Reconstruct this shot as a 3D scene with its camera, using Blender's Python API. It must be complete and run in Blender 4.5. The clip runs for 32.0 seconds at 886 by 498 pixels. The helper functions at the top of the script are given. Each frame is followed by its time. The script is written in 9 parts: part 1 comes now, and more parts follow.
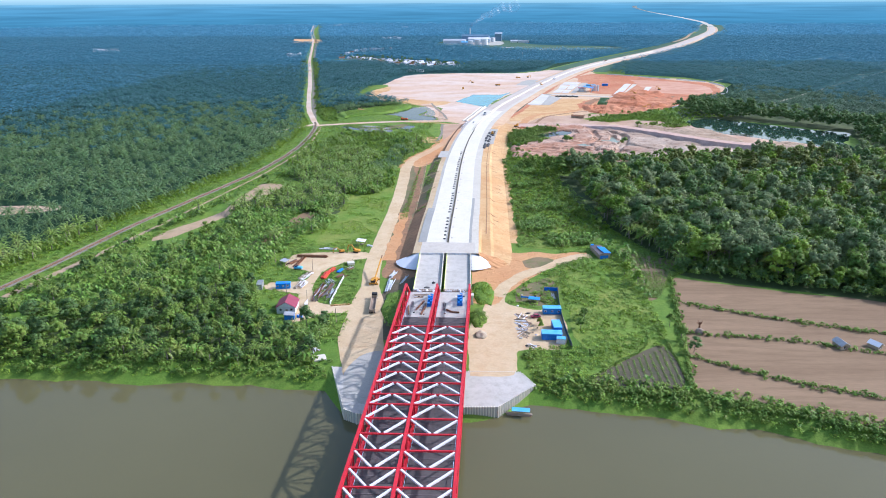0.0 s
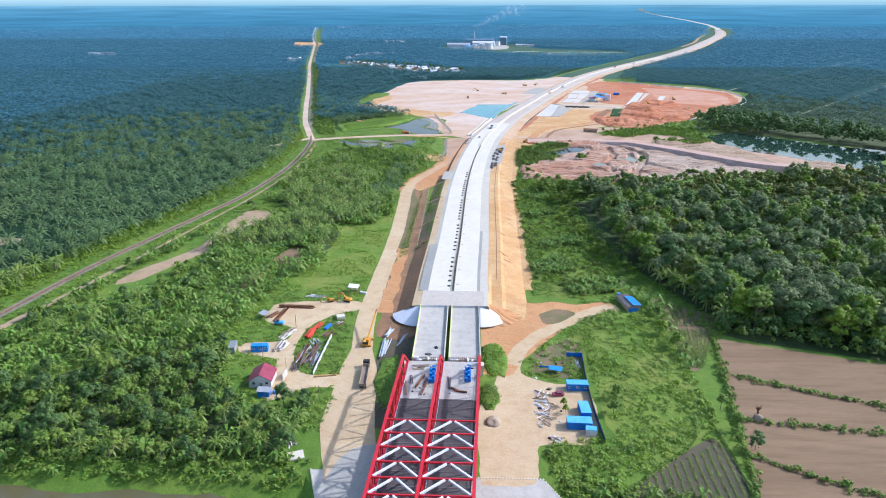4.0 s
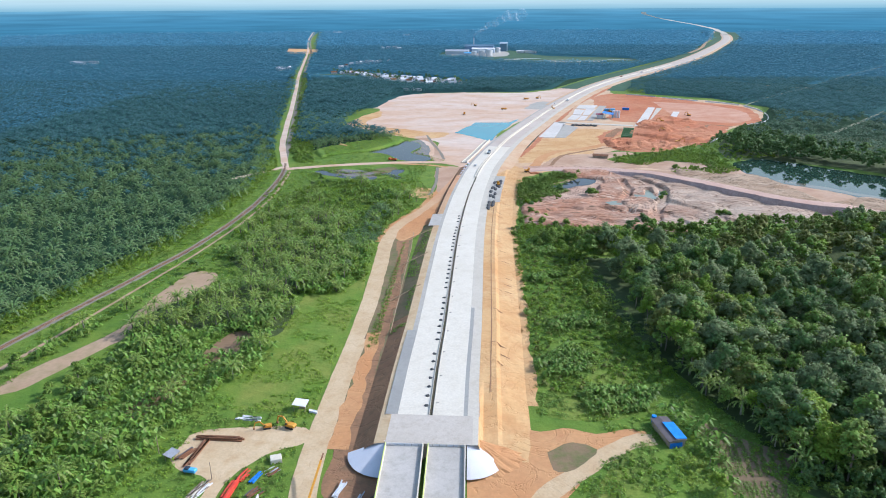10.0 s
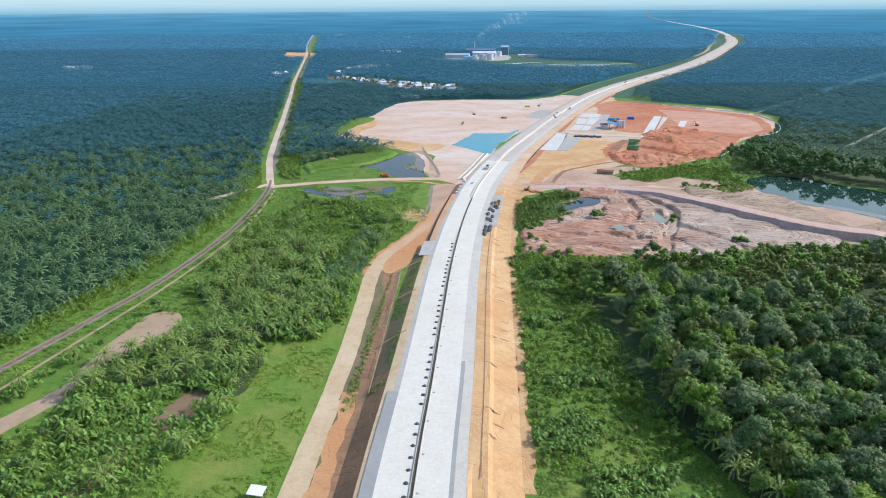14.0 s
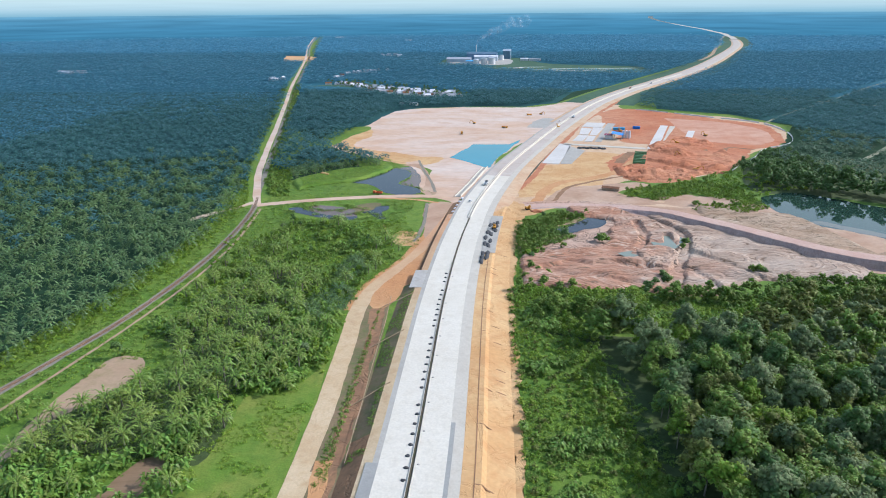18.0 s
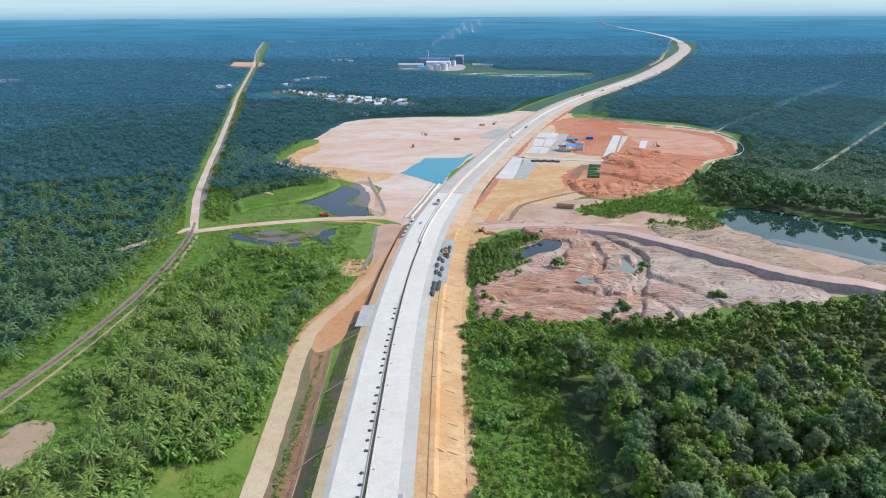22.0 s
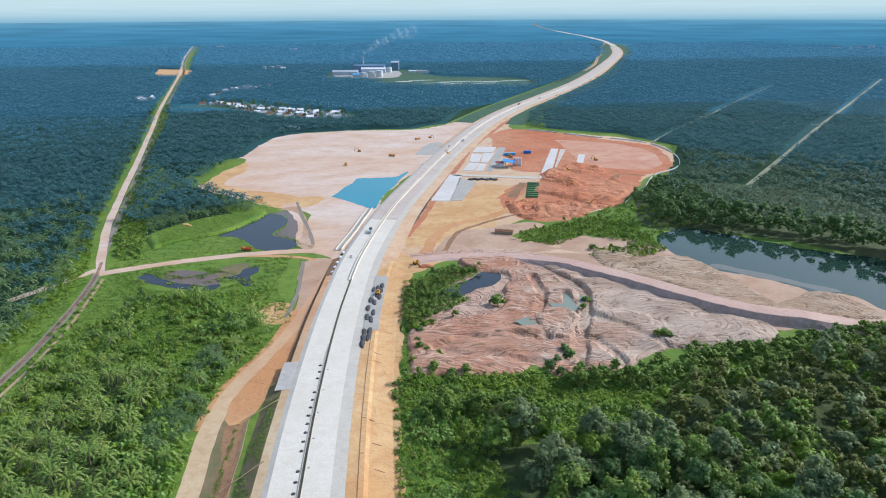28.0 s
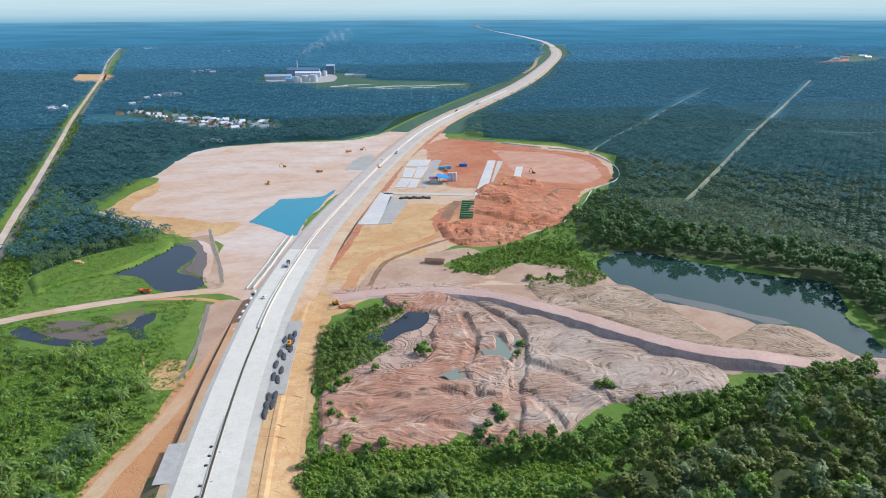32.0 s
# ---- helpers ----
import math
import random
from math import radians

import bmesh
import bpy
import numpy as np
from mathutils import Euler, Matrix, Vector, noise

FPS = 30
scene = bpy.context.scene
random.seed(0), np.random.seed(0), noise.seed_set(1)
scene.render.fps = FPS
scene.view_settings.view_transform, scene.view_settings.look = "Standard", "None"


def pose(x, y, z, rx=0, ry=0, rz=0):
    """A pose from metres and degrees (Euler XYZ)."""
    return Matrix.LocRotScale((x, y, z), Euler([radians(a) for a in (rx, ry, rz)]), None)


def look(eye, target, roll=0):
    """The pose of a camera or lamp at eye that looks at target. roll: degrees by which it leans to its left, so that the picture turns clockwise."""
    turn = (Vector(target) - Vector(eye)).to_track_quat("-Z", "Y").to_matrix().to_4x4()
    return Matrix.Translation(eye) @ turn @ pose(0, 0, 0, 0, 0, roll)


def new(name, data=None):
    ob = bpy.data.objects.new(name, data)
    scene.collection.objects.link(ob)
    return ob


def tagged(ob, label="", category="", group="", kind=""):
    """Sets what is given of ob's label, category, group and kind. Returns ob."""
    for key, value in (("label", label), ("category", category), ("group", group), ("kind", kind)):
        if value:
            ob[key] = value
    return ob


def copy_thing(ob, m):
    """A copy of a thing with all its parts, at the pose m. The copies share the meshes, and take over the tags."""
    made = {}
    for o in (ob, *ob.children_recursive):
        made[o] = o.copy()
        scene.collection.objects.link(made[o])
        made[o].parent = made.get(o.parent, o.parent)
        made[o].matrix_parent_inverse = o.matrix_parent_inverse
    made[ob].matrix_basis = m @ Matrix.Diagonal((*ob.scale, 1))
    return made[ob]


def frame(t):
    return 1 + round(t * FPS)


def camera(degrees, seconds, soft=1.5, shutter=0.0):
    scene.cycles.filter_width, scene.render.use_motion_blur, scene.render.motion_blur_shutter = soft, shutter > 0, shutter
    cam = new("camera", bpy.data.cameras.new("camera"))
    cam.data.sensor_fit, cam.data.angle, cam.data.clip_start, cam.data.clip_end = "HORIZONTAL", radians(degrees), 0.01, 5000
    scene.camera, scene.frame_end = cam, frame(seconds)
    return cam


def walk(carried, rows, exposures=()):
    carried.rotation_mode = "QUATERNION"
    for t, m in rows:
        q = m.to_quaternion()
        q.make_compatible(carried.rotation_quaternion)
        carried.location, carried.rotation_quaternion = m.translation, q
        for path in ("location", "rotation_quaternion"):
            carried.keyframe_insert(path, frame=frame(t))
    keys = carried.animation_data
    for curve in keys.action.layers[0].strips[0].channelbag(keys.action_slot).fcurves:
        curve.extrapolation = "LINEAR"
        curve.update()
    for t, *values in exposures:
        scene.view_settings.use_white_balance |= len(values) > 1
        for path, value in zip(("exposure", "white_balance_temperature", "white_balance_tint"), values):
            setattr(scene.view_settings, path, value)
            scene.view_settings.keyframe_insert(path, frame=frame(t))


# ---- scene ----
from mathutils.geometry import delaunay_2d_cdt
cam = camera(67, 32.0, soft=1.0)
PATH = [
    (0, look((9.51, 11.43, 125.93), (3.00, 198.92, 56.59), -0.25)),
    (0.5, look((9.13, 16.34, 126.59), (2.55, 203.82, 57.23), -0.21)),
    (1, look((8.83, 21.85, 127.22), (2.13, 209.34, 57.92), -0.17)),
    (1.5, look((8.57, 28.29, 127.82), (1.74, 215.79, 58.55), -0.13)),
    (2, look((8.30, 34.78, 128.38), (1.32, 222.30, 59.17), -0.10)),
    (2.5, look((7.94, 41.50, 128.95), (0.85, 229.03, 59.81), -0.08)),
    (3, look((7.59, 48.51, 129.53), (0.40, 236.06, 60.44), -0.07)),
    (3.5, look((7.20, 55.51, 130.12), (-0.05, 243.08, 61.07), -0.07)),
    (5.5, look((6.89, 85.08, 132.45), (-0.55, 272.72, 63.62), -0.18)),
    (6, look((7.20, 92.49, 133.08), (-0.24, 280.13, 64.29), -0.19)),
    (6.5, look((7.52, 100.01, 133.68), (0.07, 287.67, 64.92), -0.21)),
    (7, look((7.96, 107.40, 134.22), (0.46, 295.10, 65.57), -0.21)),
    (7.5, look((8.45, 114.88, 134.73), (0.92, 302.60, 66.14), -0.23)),
    (8, look((9.22, 122.66, 135.23), (1.71, 310.41, 66.72), -0.26)),
    (8.5, look((10.15, 130.46, 135.80), (2.59, 318.24, 67.36), -0.28)),
    (9, look((11.13, 137.97, 136.46), (3.52, 325.76, 68.10), -0.29)),
    (9.5, look((12.03, 144.24, 137.11), (4.32, 332.06, 68.79), -0.30)),
    (10, look((12.98, 150.38, 137.69), (5.20, 338.19, 69.38), -0.28)),
    (10.5, look((14.01, 157.15, 138.31), (6.21, 344.99, 70.06), -0.28)),
    (11, look((14.79, 162.26, 138.80), (6.87, 350.09, 70.58), -0.29)),
    (11.5, look((15.26, 166.46, 139.24), (7.10, 354.31, 71.08), -0.31)),
    (12, look((15.76, 170.75, 139.77), (7.49, 358.61, 71.63), -0.33)),
    (12.5, look((16.30, 175.43, 140.37), (7.95, 363.29, 72.25), -0.33)),
    (13, look((16.80, 180.48, 141.01), (8.39, 368.35, 72.93), -0.34)),
    (13.5, look((17.33, 185.87, 141.67), (8.90, 373.77, 73.67), -0.34)),
    (14, look((17.85, 191.36, 142.31), (9.37, 379.27, 74.34), -0.35)),
    (14.5, look((18.45, 196.95, 143.00), (9.99, 384.89, 75.11), -0.36)),
    (16.5, look((21.12, 217.26, 145.67), (12.34, 405.25, 78.00), -0.37)),
    (17, look((21.42, 221.26, 146.09), (12.26, 409.22, 78.35), -0.38)),
    (17.5, look((21.70, 224.35, 146.67), (12.43, 412.34, 79.02), -0.39)),
    (18, look((21.97, 226.83, 147.27), (12.64, 414.83, 79.66), -0.38)),
    (18.5, look((22.30, 228.72, 147.99), (14.55, 416.78, 80.39), -0.37)),
    (19, look((22.61, 231.04, 148.90), (16.33, 419.20, 81.41), -0.35)),
    (19.5, look((23.10, 234.40, 149.93), (18.58, 422.66, 82.57), -0.29)),
    (20, look((23.69, 238.52, 151.01), (20.74, 426.84, 83.72), -0.25)),
    (20.5, look((24.17, 241.81, 152.11), (22.40, 430.16, 84.88), -0.24)),
    (21, look((24.78, 245.53, 153.18), (24.92, 433.90, 85.98), -0.27)),
    (21.5, look((25.55, 249.61, 154.23), (27.56, 437.99, 87.09), -0.28)),
    (22, look((26.26, 254.16, 155.22), (29.59, 442.56, 88.16), -0.28)),
    (22.5, look((26.93, 257.74, 156.12), (30.93, 446.13, 89.11), -0.27)),
    (23, look((27.61, 260.93, 156.98), (33.20, 449.34, 90.11), -0.28)),
    (23.5, look((27.97, 263.60, 157.69), (33.80, 452.00, 90.84), -0.27)),
    (24, look((28.18, 264.39, 158.27), (33.97, 452.75, 91.29), -0.27)),
    (24.5, look((28.53, 265.57, 159.11), (35.95, 453.88, 92.13), -0.28)),
    (25, look((28.99, 268.03, 160.24), (38.58, 456.27, 93.35), -0.27)),
    (25.5, look((29.50, 271.39, 161.42), (41.15, 459.54, 94.62), -0.27)),
    (27.5, look((33.41, 284.55, 165.94), (51.61, 472.18, 99.13), -0.24)),
    (28, look((35.00, 288.91, 167.29), (55.17, 476.34, 100.47), -0.24)),
    (28.5, look((36.78, 293.86, 168.59), (58.97, 481.08, 101.84), -0.22)),
    (29, look((38.83, 299.38, 169.70), (63.22, 486.33, 102.96), -0.22)),
    (29.5, look((41.21, 305.41, 170.63), (67.71, 492.02, 103.73), -0.21)),
    (30, look((43.94, 311.62, 171.52), (72.50, 497.85, 104.44), -0.19)),
    (30.5, look((47.02, 317.94, 172.35), (77.83, 503.75, 105.08), -0.17)),
    (31, look((50.36, 323.80, 173.24), (83.33, 509.22, 105.92), -0.15)),
    (31.5, look((53.68, 330.03, 174.25), (88.33, 515.18, 107.02), -0.13)),
    (32, look((56.73, 334.67, 175.26), (92.30, 519.68, 108.13), -0.16)),
]
walk(cam, PATH, [(0.0, 0.50, 5380, 17.5), (6.0, 0.34, 5450, 15), (16.0, 0.21, 5540, 13), (32.0, 0.09, 5600, 13)])

# ---- light ----
SUN_EL, SUN_AZ = radians(36), radians(75)      # azimuth from +y towards +x
world = bpy.data.worlds.new("world")
scene.world = world
world.use_nodes = True
wn = world.node_tree
sky = wn.nodes.new("ShaderNodeTexSky")
sky.sky_type = "NISHITA"
sky.sun_disc = False
sky.sun_elevation, sky.sun_rotation = SUN_EL, SUN_AZ
sky.altitude, sky.air_density, sky.dust_density = 50, 1.6, 2.2
wn.nodes["Background"].inputs["Strength"].default_value = 0.15
wn.links.new(sky.outputs[0], wn.nodes["Background"].inputs["Color"])
sun = new("sun", bpy.data.lights.new("sun", "SUN"))
sun.data.energy, sun.data.angle, sun.data.color = 3.3, radians(1.6), (1.0, 0.925, 0.86)
sun.matrix_world = look((math.sin(SUN_AZ) * 300, math.cos(SUN_AZ) * 300, 300 * math.tan(SUN_EL)), (0, 0, 0))


# ---- materials ----
rnd = np.random.RandomState(7)


def mat(name, a, b, c=None, s1=0.03, s2=0.6, rough=0.9, bump=0.3, dist=0.1, metal=0.0, vary=0.0, spec=0.3, stretch=None, thin=0.0, sheen=0.0, rills=None, fine=(5.3, 0.8), swirl=None, drift=None):
    """Two scales of noise mixing colours a, b and c, fine relief, and a little change from object to object."""
    m = bpy.data.materials.new(name)
    m.use_nodes = True
    t = m.node_tree
    n, l = t.nodes, t.links
    p = n["Principled BSDF"]
    geo = n.new("ShaderNodeNewGeometry")
    pos = geo.outputs["Position"]
    if stretch:
        mp = n.new("ShaderNodeMapping")
        mp.inputs["Scale"].default_value = stretch
        l.new(pos, mp.inputs["Vector"])
        pos = mp.outputs["Vector"]

    def noise_tex(scale, detail):
        q = n.new("ShaderNodeTexNoise")
        q.inputs["Scale"].default_value, q.inputs["Detail"].default_value = scale, detail
        q.inputs["Roughness"].default_value = 0.62
        l.new(pos, q.inputs["Vector"])
        return q.outputs["Fac"]

    def ramp(f, lo, hi):
        r = n.new("ShaderNodeMapRange")
        r.inputs["From Min"].default_value, r.inputs["From Max"].default_value = lo, hi
        l.new(f, r.inputs["Value"])
        return r.outputs["Result"]

    def mix(f, x, y, blend="MIX"):
        q = n.new("ShaderNodeMix")
        q.data_type, q.blend_type = "RGBA", blend
        for key, v in ((0, f), (6, x), (7, y)):
            if isinstance(v, bpy.types.NodeSocket):
                l.new(v, q.inputs[key])
            elif key:
                q.inputs[key].default_value = (*v, 1)
            else:
                q.inputs[key].default_value = v
        return q.outputs[2]

    f1, f2 = noise_tex(s1, 5), noise_tex(s2, 6)
    col = mix(ramp(f1, 0.36, 0.64), a, b)
    f3 = noise_tex(s2 * fine[0], 4)
    if c:
        col = mix(ramp(f2, 0.46, 0.82), col, c)
    col = mix(ramp(f3, 0.25, 0.8), col, mix(1.0, col, (fine[1], fine[1], fine[1]), "MULTIPLY"))
    if rills:
        rs, rw, rc = rills
        q = n.new("ShaderNodeTexNoise")
        q.inputs["Scale"].default_value, q.inputs["Detail"].default_value = rs, 5
        q.inputs["Roughness"].default_value, q.inputs["Distortion"].default_value = 0.6, 1.6
        l.new(pos, q.inputs["Vector"])
        dd = n.new("ShaderNodeMath")
        dd.operation = "SUBTRACT"
        dd.inputs[1].default_value = 0.5
        l.new(q.outputs["Fac"], dd.inputs[0])
        ab = n.new("ShaderNodeMath")
        ab.operation = "ABSOLUTE"
        l.new(dd.outputs[0], ab.inputs[0])
        rf = ramp(ab.outputs[0], 0.0, rw)
        col = mix(rf, mix(0.6, rc, col), col)
        f2 = rf
    if drift:
        axis, lo, hi, wander, dc = drift
        sp = n.new("ShaderNodeSeparateXYZ")
        l.new(geo.outputs["Position"], sp.inputs[0])
        ma = n.new("ShaderNodeMath")
        ma.operation, ma.inputs[1].default_value = "MULTIPLY_ADD", wander
        l.new(noise_tex(0.022, 4), ma.inputs[0])
        l.new(sp.outputs[axis], ma.inputs[2])
        tint = mix(ramp(f1, 0.36, 0.64), dc[0], dc[1])
        tint = mix(ramp(f3, 0.25, 0.8), tint, mix(1.0, tint, (fine[1],) * 3, "MULTIPLY"))
        col = mix(ramp(ma.outputs[0], lo + wander / 2, hi + wander / 2), col, tint)
    if swirl:
        ws, count, light, dark = swirl
        q = n.new("ShaderNodeTexNoise")
        q.inputs["Scale"].default_value, q.inputs["Detail"].default_value = ws, 4
        q.inputs["Roughness"].default_value, q.inputs["Distortion"].default_value = 0.5, 0.7
        l.new(pos, q.inputs["Vector"])
        mu = n.new("ShaderNodeMath")
        mu.operation, mu.inputs[1].default_value = "MULTIPLY", count
        l.new(q.outputs["Fac"], mu.inputs[0])
        pp = n.new("ShaderNodeMath")
        pp.operation, pp.inputs[1].default_value = "PINGPONG", 1.0
        l.new(mu.outputs[0], pp.inputs[0])
        f4, f5 = noise_tex(s1 * 1.7, 3), noise_tex(s1 * 2.6, 3)
        col = mix(ramp(pp.outputs[0], 0.5, 1.0), col, mix(ramp(f4, 0.48, 0.66), col, light))
        col = mix(ramp(pp.outputs[0], 0.34, 0.04), col, mix(ramp(f5, 0.48, 0.57), col, dark))
        f2 = pp.outputs[0]
    if vary:
        oi = n.new("ShaderNodeObjectInfo")
        add = n.new("ShaderNodeMath")
        l.new(oi.outputs["Random"], add.inputs[0])
        l.new(geo.outputs["Random Per Island"], add.inputs[1])
        fr = n.new("ShaderNodeMath")
        fr.operation = "FRACT"
        l.new(add.outputs[0], fr.inputs[0])
        hsv = n.new("ShaderNodeHueSaturation")
        for key, lo, hi in (("Value", 1 - vary, 1 + vary), ("Hue", 0.5 - vary * 0.05, 0.5 + vary * 0.05)):
            r = n.new("ShaderNodeMapRange")
            r.inputs["To Min"].default_value, r.inputs["To Max"].default_value = lo, hi
            l.new(fr.outputs[0], r.inputs["Value"])
            l.new(r.outputs["Result"], hsv.inputs[key])
        l.new(col, hsv.inputs["Color"])
        col = hsv.outputs["Color"]
    l.new(col, p.inputs["Base Color"])
    p.inputs["Roughness"].default_value, p.inputs["Metallic"].default_value = rough, metal
    p.inputs["Specular IOR Level"].default_value = spec
    # blue-tinted sheen adds to the haze coloured into far fronds
    if sheen:
        p.inputs["Sheen Weight"].default_value, p.inputs["Sheen Roughness"].default_value = sheen, 0.45
        p.inputs["Sheen Tint"].default_value = (0.55, 0.8, 1.0, 1)
    if bump:
        bp = n.new("ShaderNodeBump")
        bp.inputs["Strength"].default_value, bp.inputs["Distance"].default_value = bump, dist
        l.new(f2, bp.inputs["Height"])
        l.new(bp.outputs["Normal"], p.inputs["Normal"])
    if thin:
        tr = n.new("ShaderNodeBsdfTranslucent")
        l.new(col, tr.inputs["Color"])
        ms = n.new("ShaderNodeMixShader")
        ms.inputs[0].default_value = thin
        l.new(p.outputs[0], ms.inputs[1])
        l.new(tr.outputs[0], ms.inputs[2])
        l.new(ms.outputs[0], n["Material Output"].inputs["Surface"])
    return m


M = {}
M["grass"] = mat("grass_ground", (0.125, 0.235, 0.024), (0.195, 0.285, 0.036), (0.085, 0.175, 0.020), 0.03, 0.16, bump=1.0, dist=0.6, fine=(11, 0.6))
M["meadow"] = mat("meadow_ground", (0.15, 0.265, 0.026), (0.25, 0.29, 0.05), (0.105, 0.20, 0.022), 0.045, 0.19, bump=1.0, dist=0.5, fine=(9, 0.6))
M["lawn"] = mat("dark_grass_ground", (0.045, 0.11, 0.06), (0.065, 0.135, 0.068), (0.035, 0.085, 0.045), 0.01, 0.1, bump=0.8, dist=0.6)
# litter and floor: soil colours darkened to include the shade under crowns
M["litter"] = mat("forest_floor_shade", (0.06, 0.095, 0.025), (0.085, 0.115, 0.034), (0.04, 0.06, 0.018), 0.03, 0.3, bump=0.8, dist=0.5)
M["floor"] = mat("plantation_floor_shade", (0.026, 0.060, 0.030), (0.038, 0.078, 0.040), (0.022, 0.048, 0.026), 0.002, 0.02, bump=0.3, dist=2.0, rough=1.0, spec=0.05)
# far, mid and last floor: distance haze mixed into the ground colour
M["floor_far"] = mat("far_haze_floor", (0.043, 0.142, 0.180), (0.056, 0.168, 0.214), (0.037, 0.125, 0.158), 0.0016, 0.012, bump=0.3, dist=2.0, rough=1.0, spec=0.05)
M["floor_mid"] = mat("mid_haze_floor", (0.034, 0.095, 0.092), (0.045, 0.116, 0.112), (0.029, 0.081, 0.076), 0.002, 0.015, bump=0.3, dist=2.0, rough=1.0, spec=0.05)
M["floor_last"] = mat("last_haze_floor", (0.064, 0.209, 0.282), (0.078, 0.232, 0.310), (0.057, 0.193, 0.262), 0.0012, 0.008, bump=0.2, dist=2.0, rough=1.0, spec=0.05)
M["dusty"] = mat("dusty_concrete", (0.53, 0.45, 0.37), (0.58, 0.51, 0.43), (0.47, 0.38, 0.29), 0.02, 0.12, rough=0.85, bump=0.05)
M["sand"] = mat("pale_sand", (0.610, 0.415, 0.276), (0.680, 0.569, 0.469), (0.530, 0.318, 0.193), 0.009, 0.035, bump=0.3, dist=0.3, stretch=(0.7, 1.2, 1))
M["dirt"] = mat("dirt_road", (0.575, 0.420, 0.237), (0.640, 0.500, 0.305), (0.500, 0.330, 0.168), 0.03, 0.2, bump=0.3, drift=(1, 540, 680, 60, ((0.560, 0.290, 0.142), (0.620, 0.375, 0.206))), rills=(0.07, 0.025, (0.470, 0.340, 0.198)))
M["tan"] = mat("tan_graded_earth", (0.59, 0.40, 0.23), (0.64, 0.48, 0.32), (0.53, 0.30, 0.16), 0.012, 0.06, bump=0.4, dist=0.3, rills=(0.03, 0.03, (0.50, 0.31, 0.18)))
M["strip"] = mat("beige_bare_soil", (0.42, 0.29, 0.175), (0.48, 0.345, 0.22), (0.26, 0.22, 0.09), 0.03, 0.12, bump=0.4, dist=0.3)
M["orange"] = mat("orange_earth", (0.580, 0.339, 0.138), (0.660, 0.446, 0.215), (0.500, 0.252, 0.095), 0.025, 0.12, bump=0.5, dist=0.3, rills=(0.05, 0.02, (0.500, 0.281, 0.111)))
M["red"] = mat("red_earth", (0.50, 0.17, 0.07), (0.56, 0.27, 0.14), (0.40, 0.12, 0.05), 0.012, 0.05, bump=0.6, dist=0.5, rills=(0.03, 0.03, (0.33, 0.12, 0.06)))
M["pink"] = mat("pink_eroded_earth", (0.51, 0.31, 0.21), (0.57, 0.41, 0.30), (0.39, 0.25, 0.17), 0.02, 0.07, bump=0.9, dist=0.8, rills=(0.035, 0.045, (0.22, 0.15, 0.11)))
M["concrete"] = mat("pavement_concrete", (0.687, 0.635, 0.515), (0.732, 0.685, 0.566), (0.636, 0.580, 0.455), 0.03, 0.2, rough=0.85, bump=0.05)
M["grey"] = mat("grey_lean_concrete", (0.404, 0.385, 0.331), (0.465, 0.440, 0.377), (0.364, 0.345, 0.294), 0.05, 0.3, rough=0.85, bump=0.1)
M["slabend"] = mat("beige_slab", (0.52, 0.47, 0.39), (0.58, 0.53, 0.45), (0.45, 0.39, 0.31), 0.06, 0.4, rough=0.85, bump=0.1)
M["ballast"] = mat("ballast", (0.24, 0.215, 0.16), (0.30, 0.27, 0.205), (0.17, 0.15, 0.11), 0.05, 1.2, bump=0.6)
M["dark"] = mat("dark_soil", (0.09, 0.075, 0.05), (0.14, 0.11, 0.07), (0.05, 0.08, 0.02), 0.06, 0.3, bump=0.6, dist=0.3)
M["brown"] = mat("brown_soil", (0.27, 0.15, 0.08), (0.36, 0.20, 0.10), (0.16, 0.11, 0.06), 0.05, 0.25, bump=0.6, dist=0.3, rills=(0.05, 0.03, (0.23, 0.13, 0.07)))
M["weedy"] = mat("weedy_soil", (0.17, 0.15, 0.07), (0.26, 0.18, 0.10), (0.11, 0.17, 0.035), 0.06, 0.2, bump=0.8, dist=0.4)
M["field"] = mat("ploughed_soil", (0.23, 0.15, 0.082), (0.29, 0.195, 0.11), (0.18, 0.115, 0.06), 0.03, 0.2, bump=0.6, dist=0.2, stretch=(0.25, 1.8, 1))
M["redpaint"] = mat("red_paint", (0.55, 0.012, 0.02), (0.62, 0.018, 0.03), None, 0.2, 2, rough=0.45, bump=0.03, spec=0.5)
M["whitepaint"] = mat("white_paint", (0.80, 0.80, 0.82), (0.74, 0.74, 0.76), None, 0.2, 2, rough=0.5, bump=0.03)
M["bluepaint"] = mat("blue_paint", (0.02, 0.16, 0.55), (0.03, 0.22, 0.65), None, 0.3, 2, rough=0.5, bump=0.05, vary=0.15)
M["deck"] = mat("dark_bridge_deck", (0.085, 0.075, 0.075), (0.12, 0.105, 0.10), (0.06, 0.055, 0.055), 0.08, 0.6, bump=0.2)
M["deckbeam"] = mat("dark_steel", (0.13, 0.11, 0.11), (0.16, 0.14, 0.14), None, 0.2, 2, rough=0.7)
M["deckpale"] = mat("deck_concrete", (0.48, 0.45, 0.39), (0.55, 0.52, 0.46), (0.38, 0.35, 0.29), 0.09, 0.35, rough=0.85, bump=0.1)
M["limeline"] = mat("yellow_green_paint", (0.70, 0.80, 0.15), (0.75, 0.82, 0.25), None, 0.3, 2, rough=0.6)
M["blueline"] = mat("pale_blue_paint", (0.35, 0.50, 0.72), (0.45, 0.58, 0.75), None, 0.3, 2, rough=0.6)
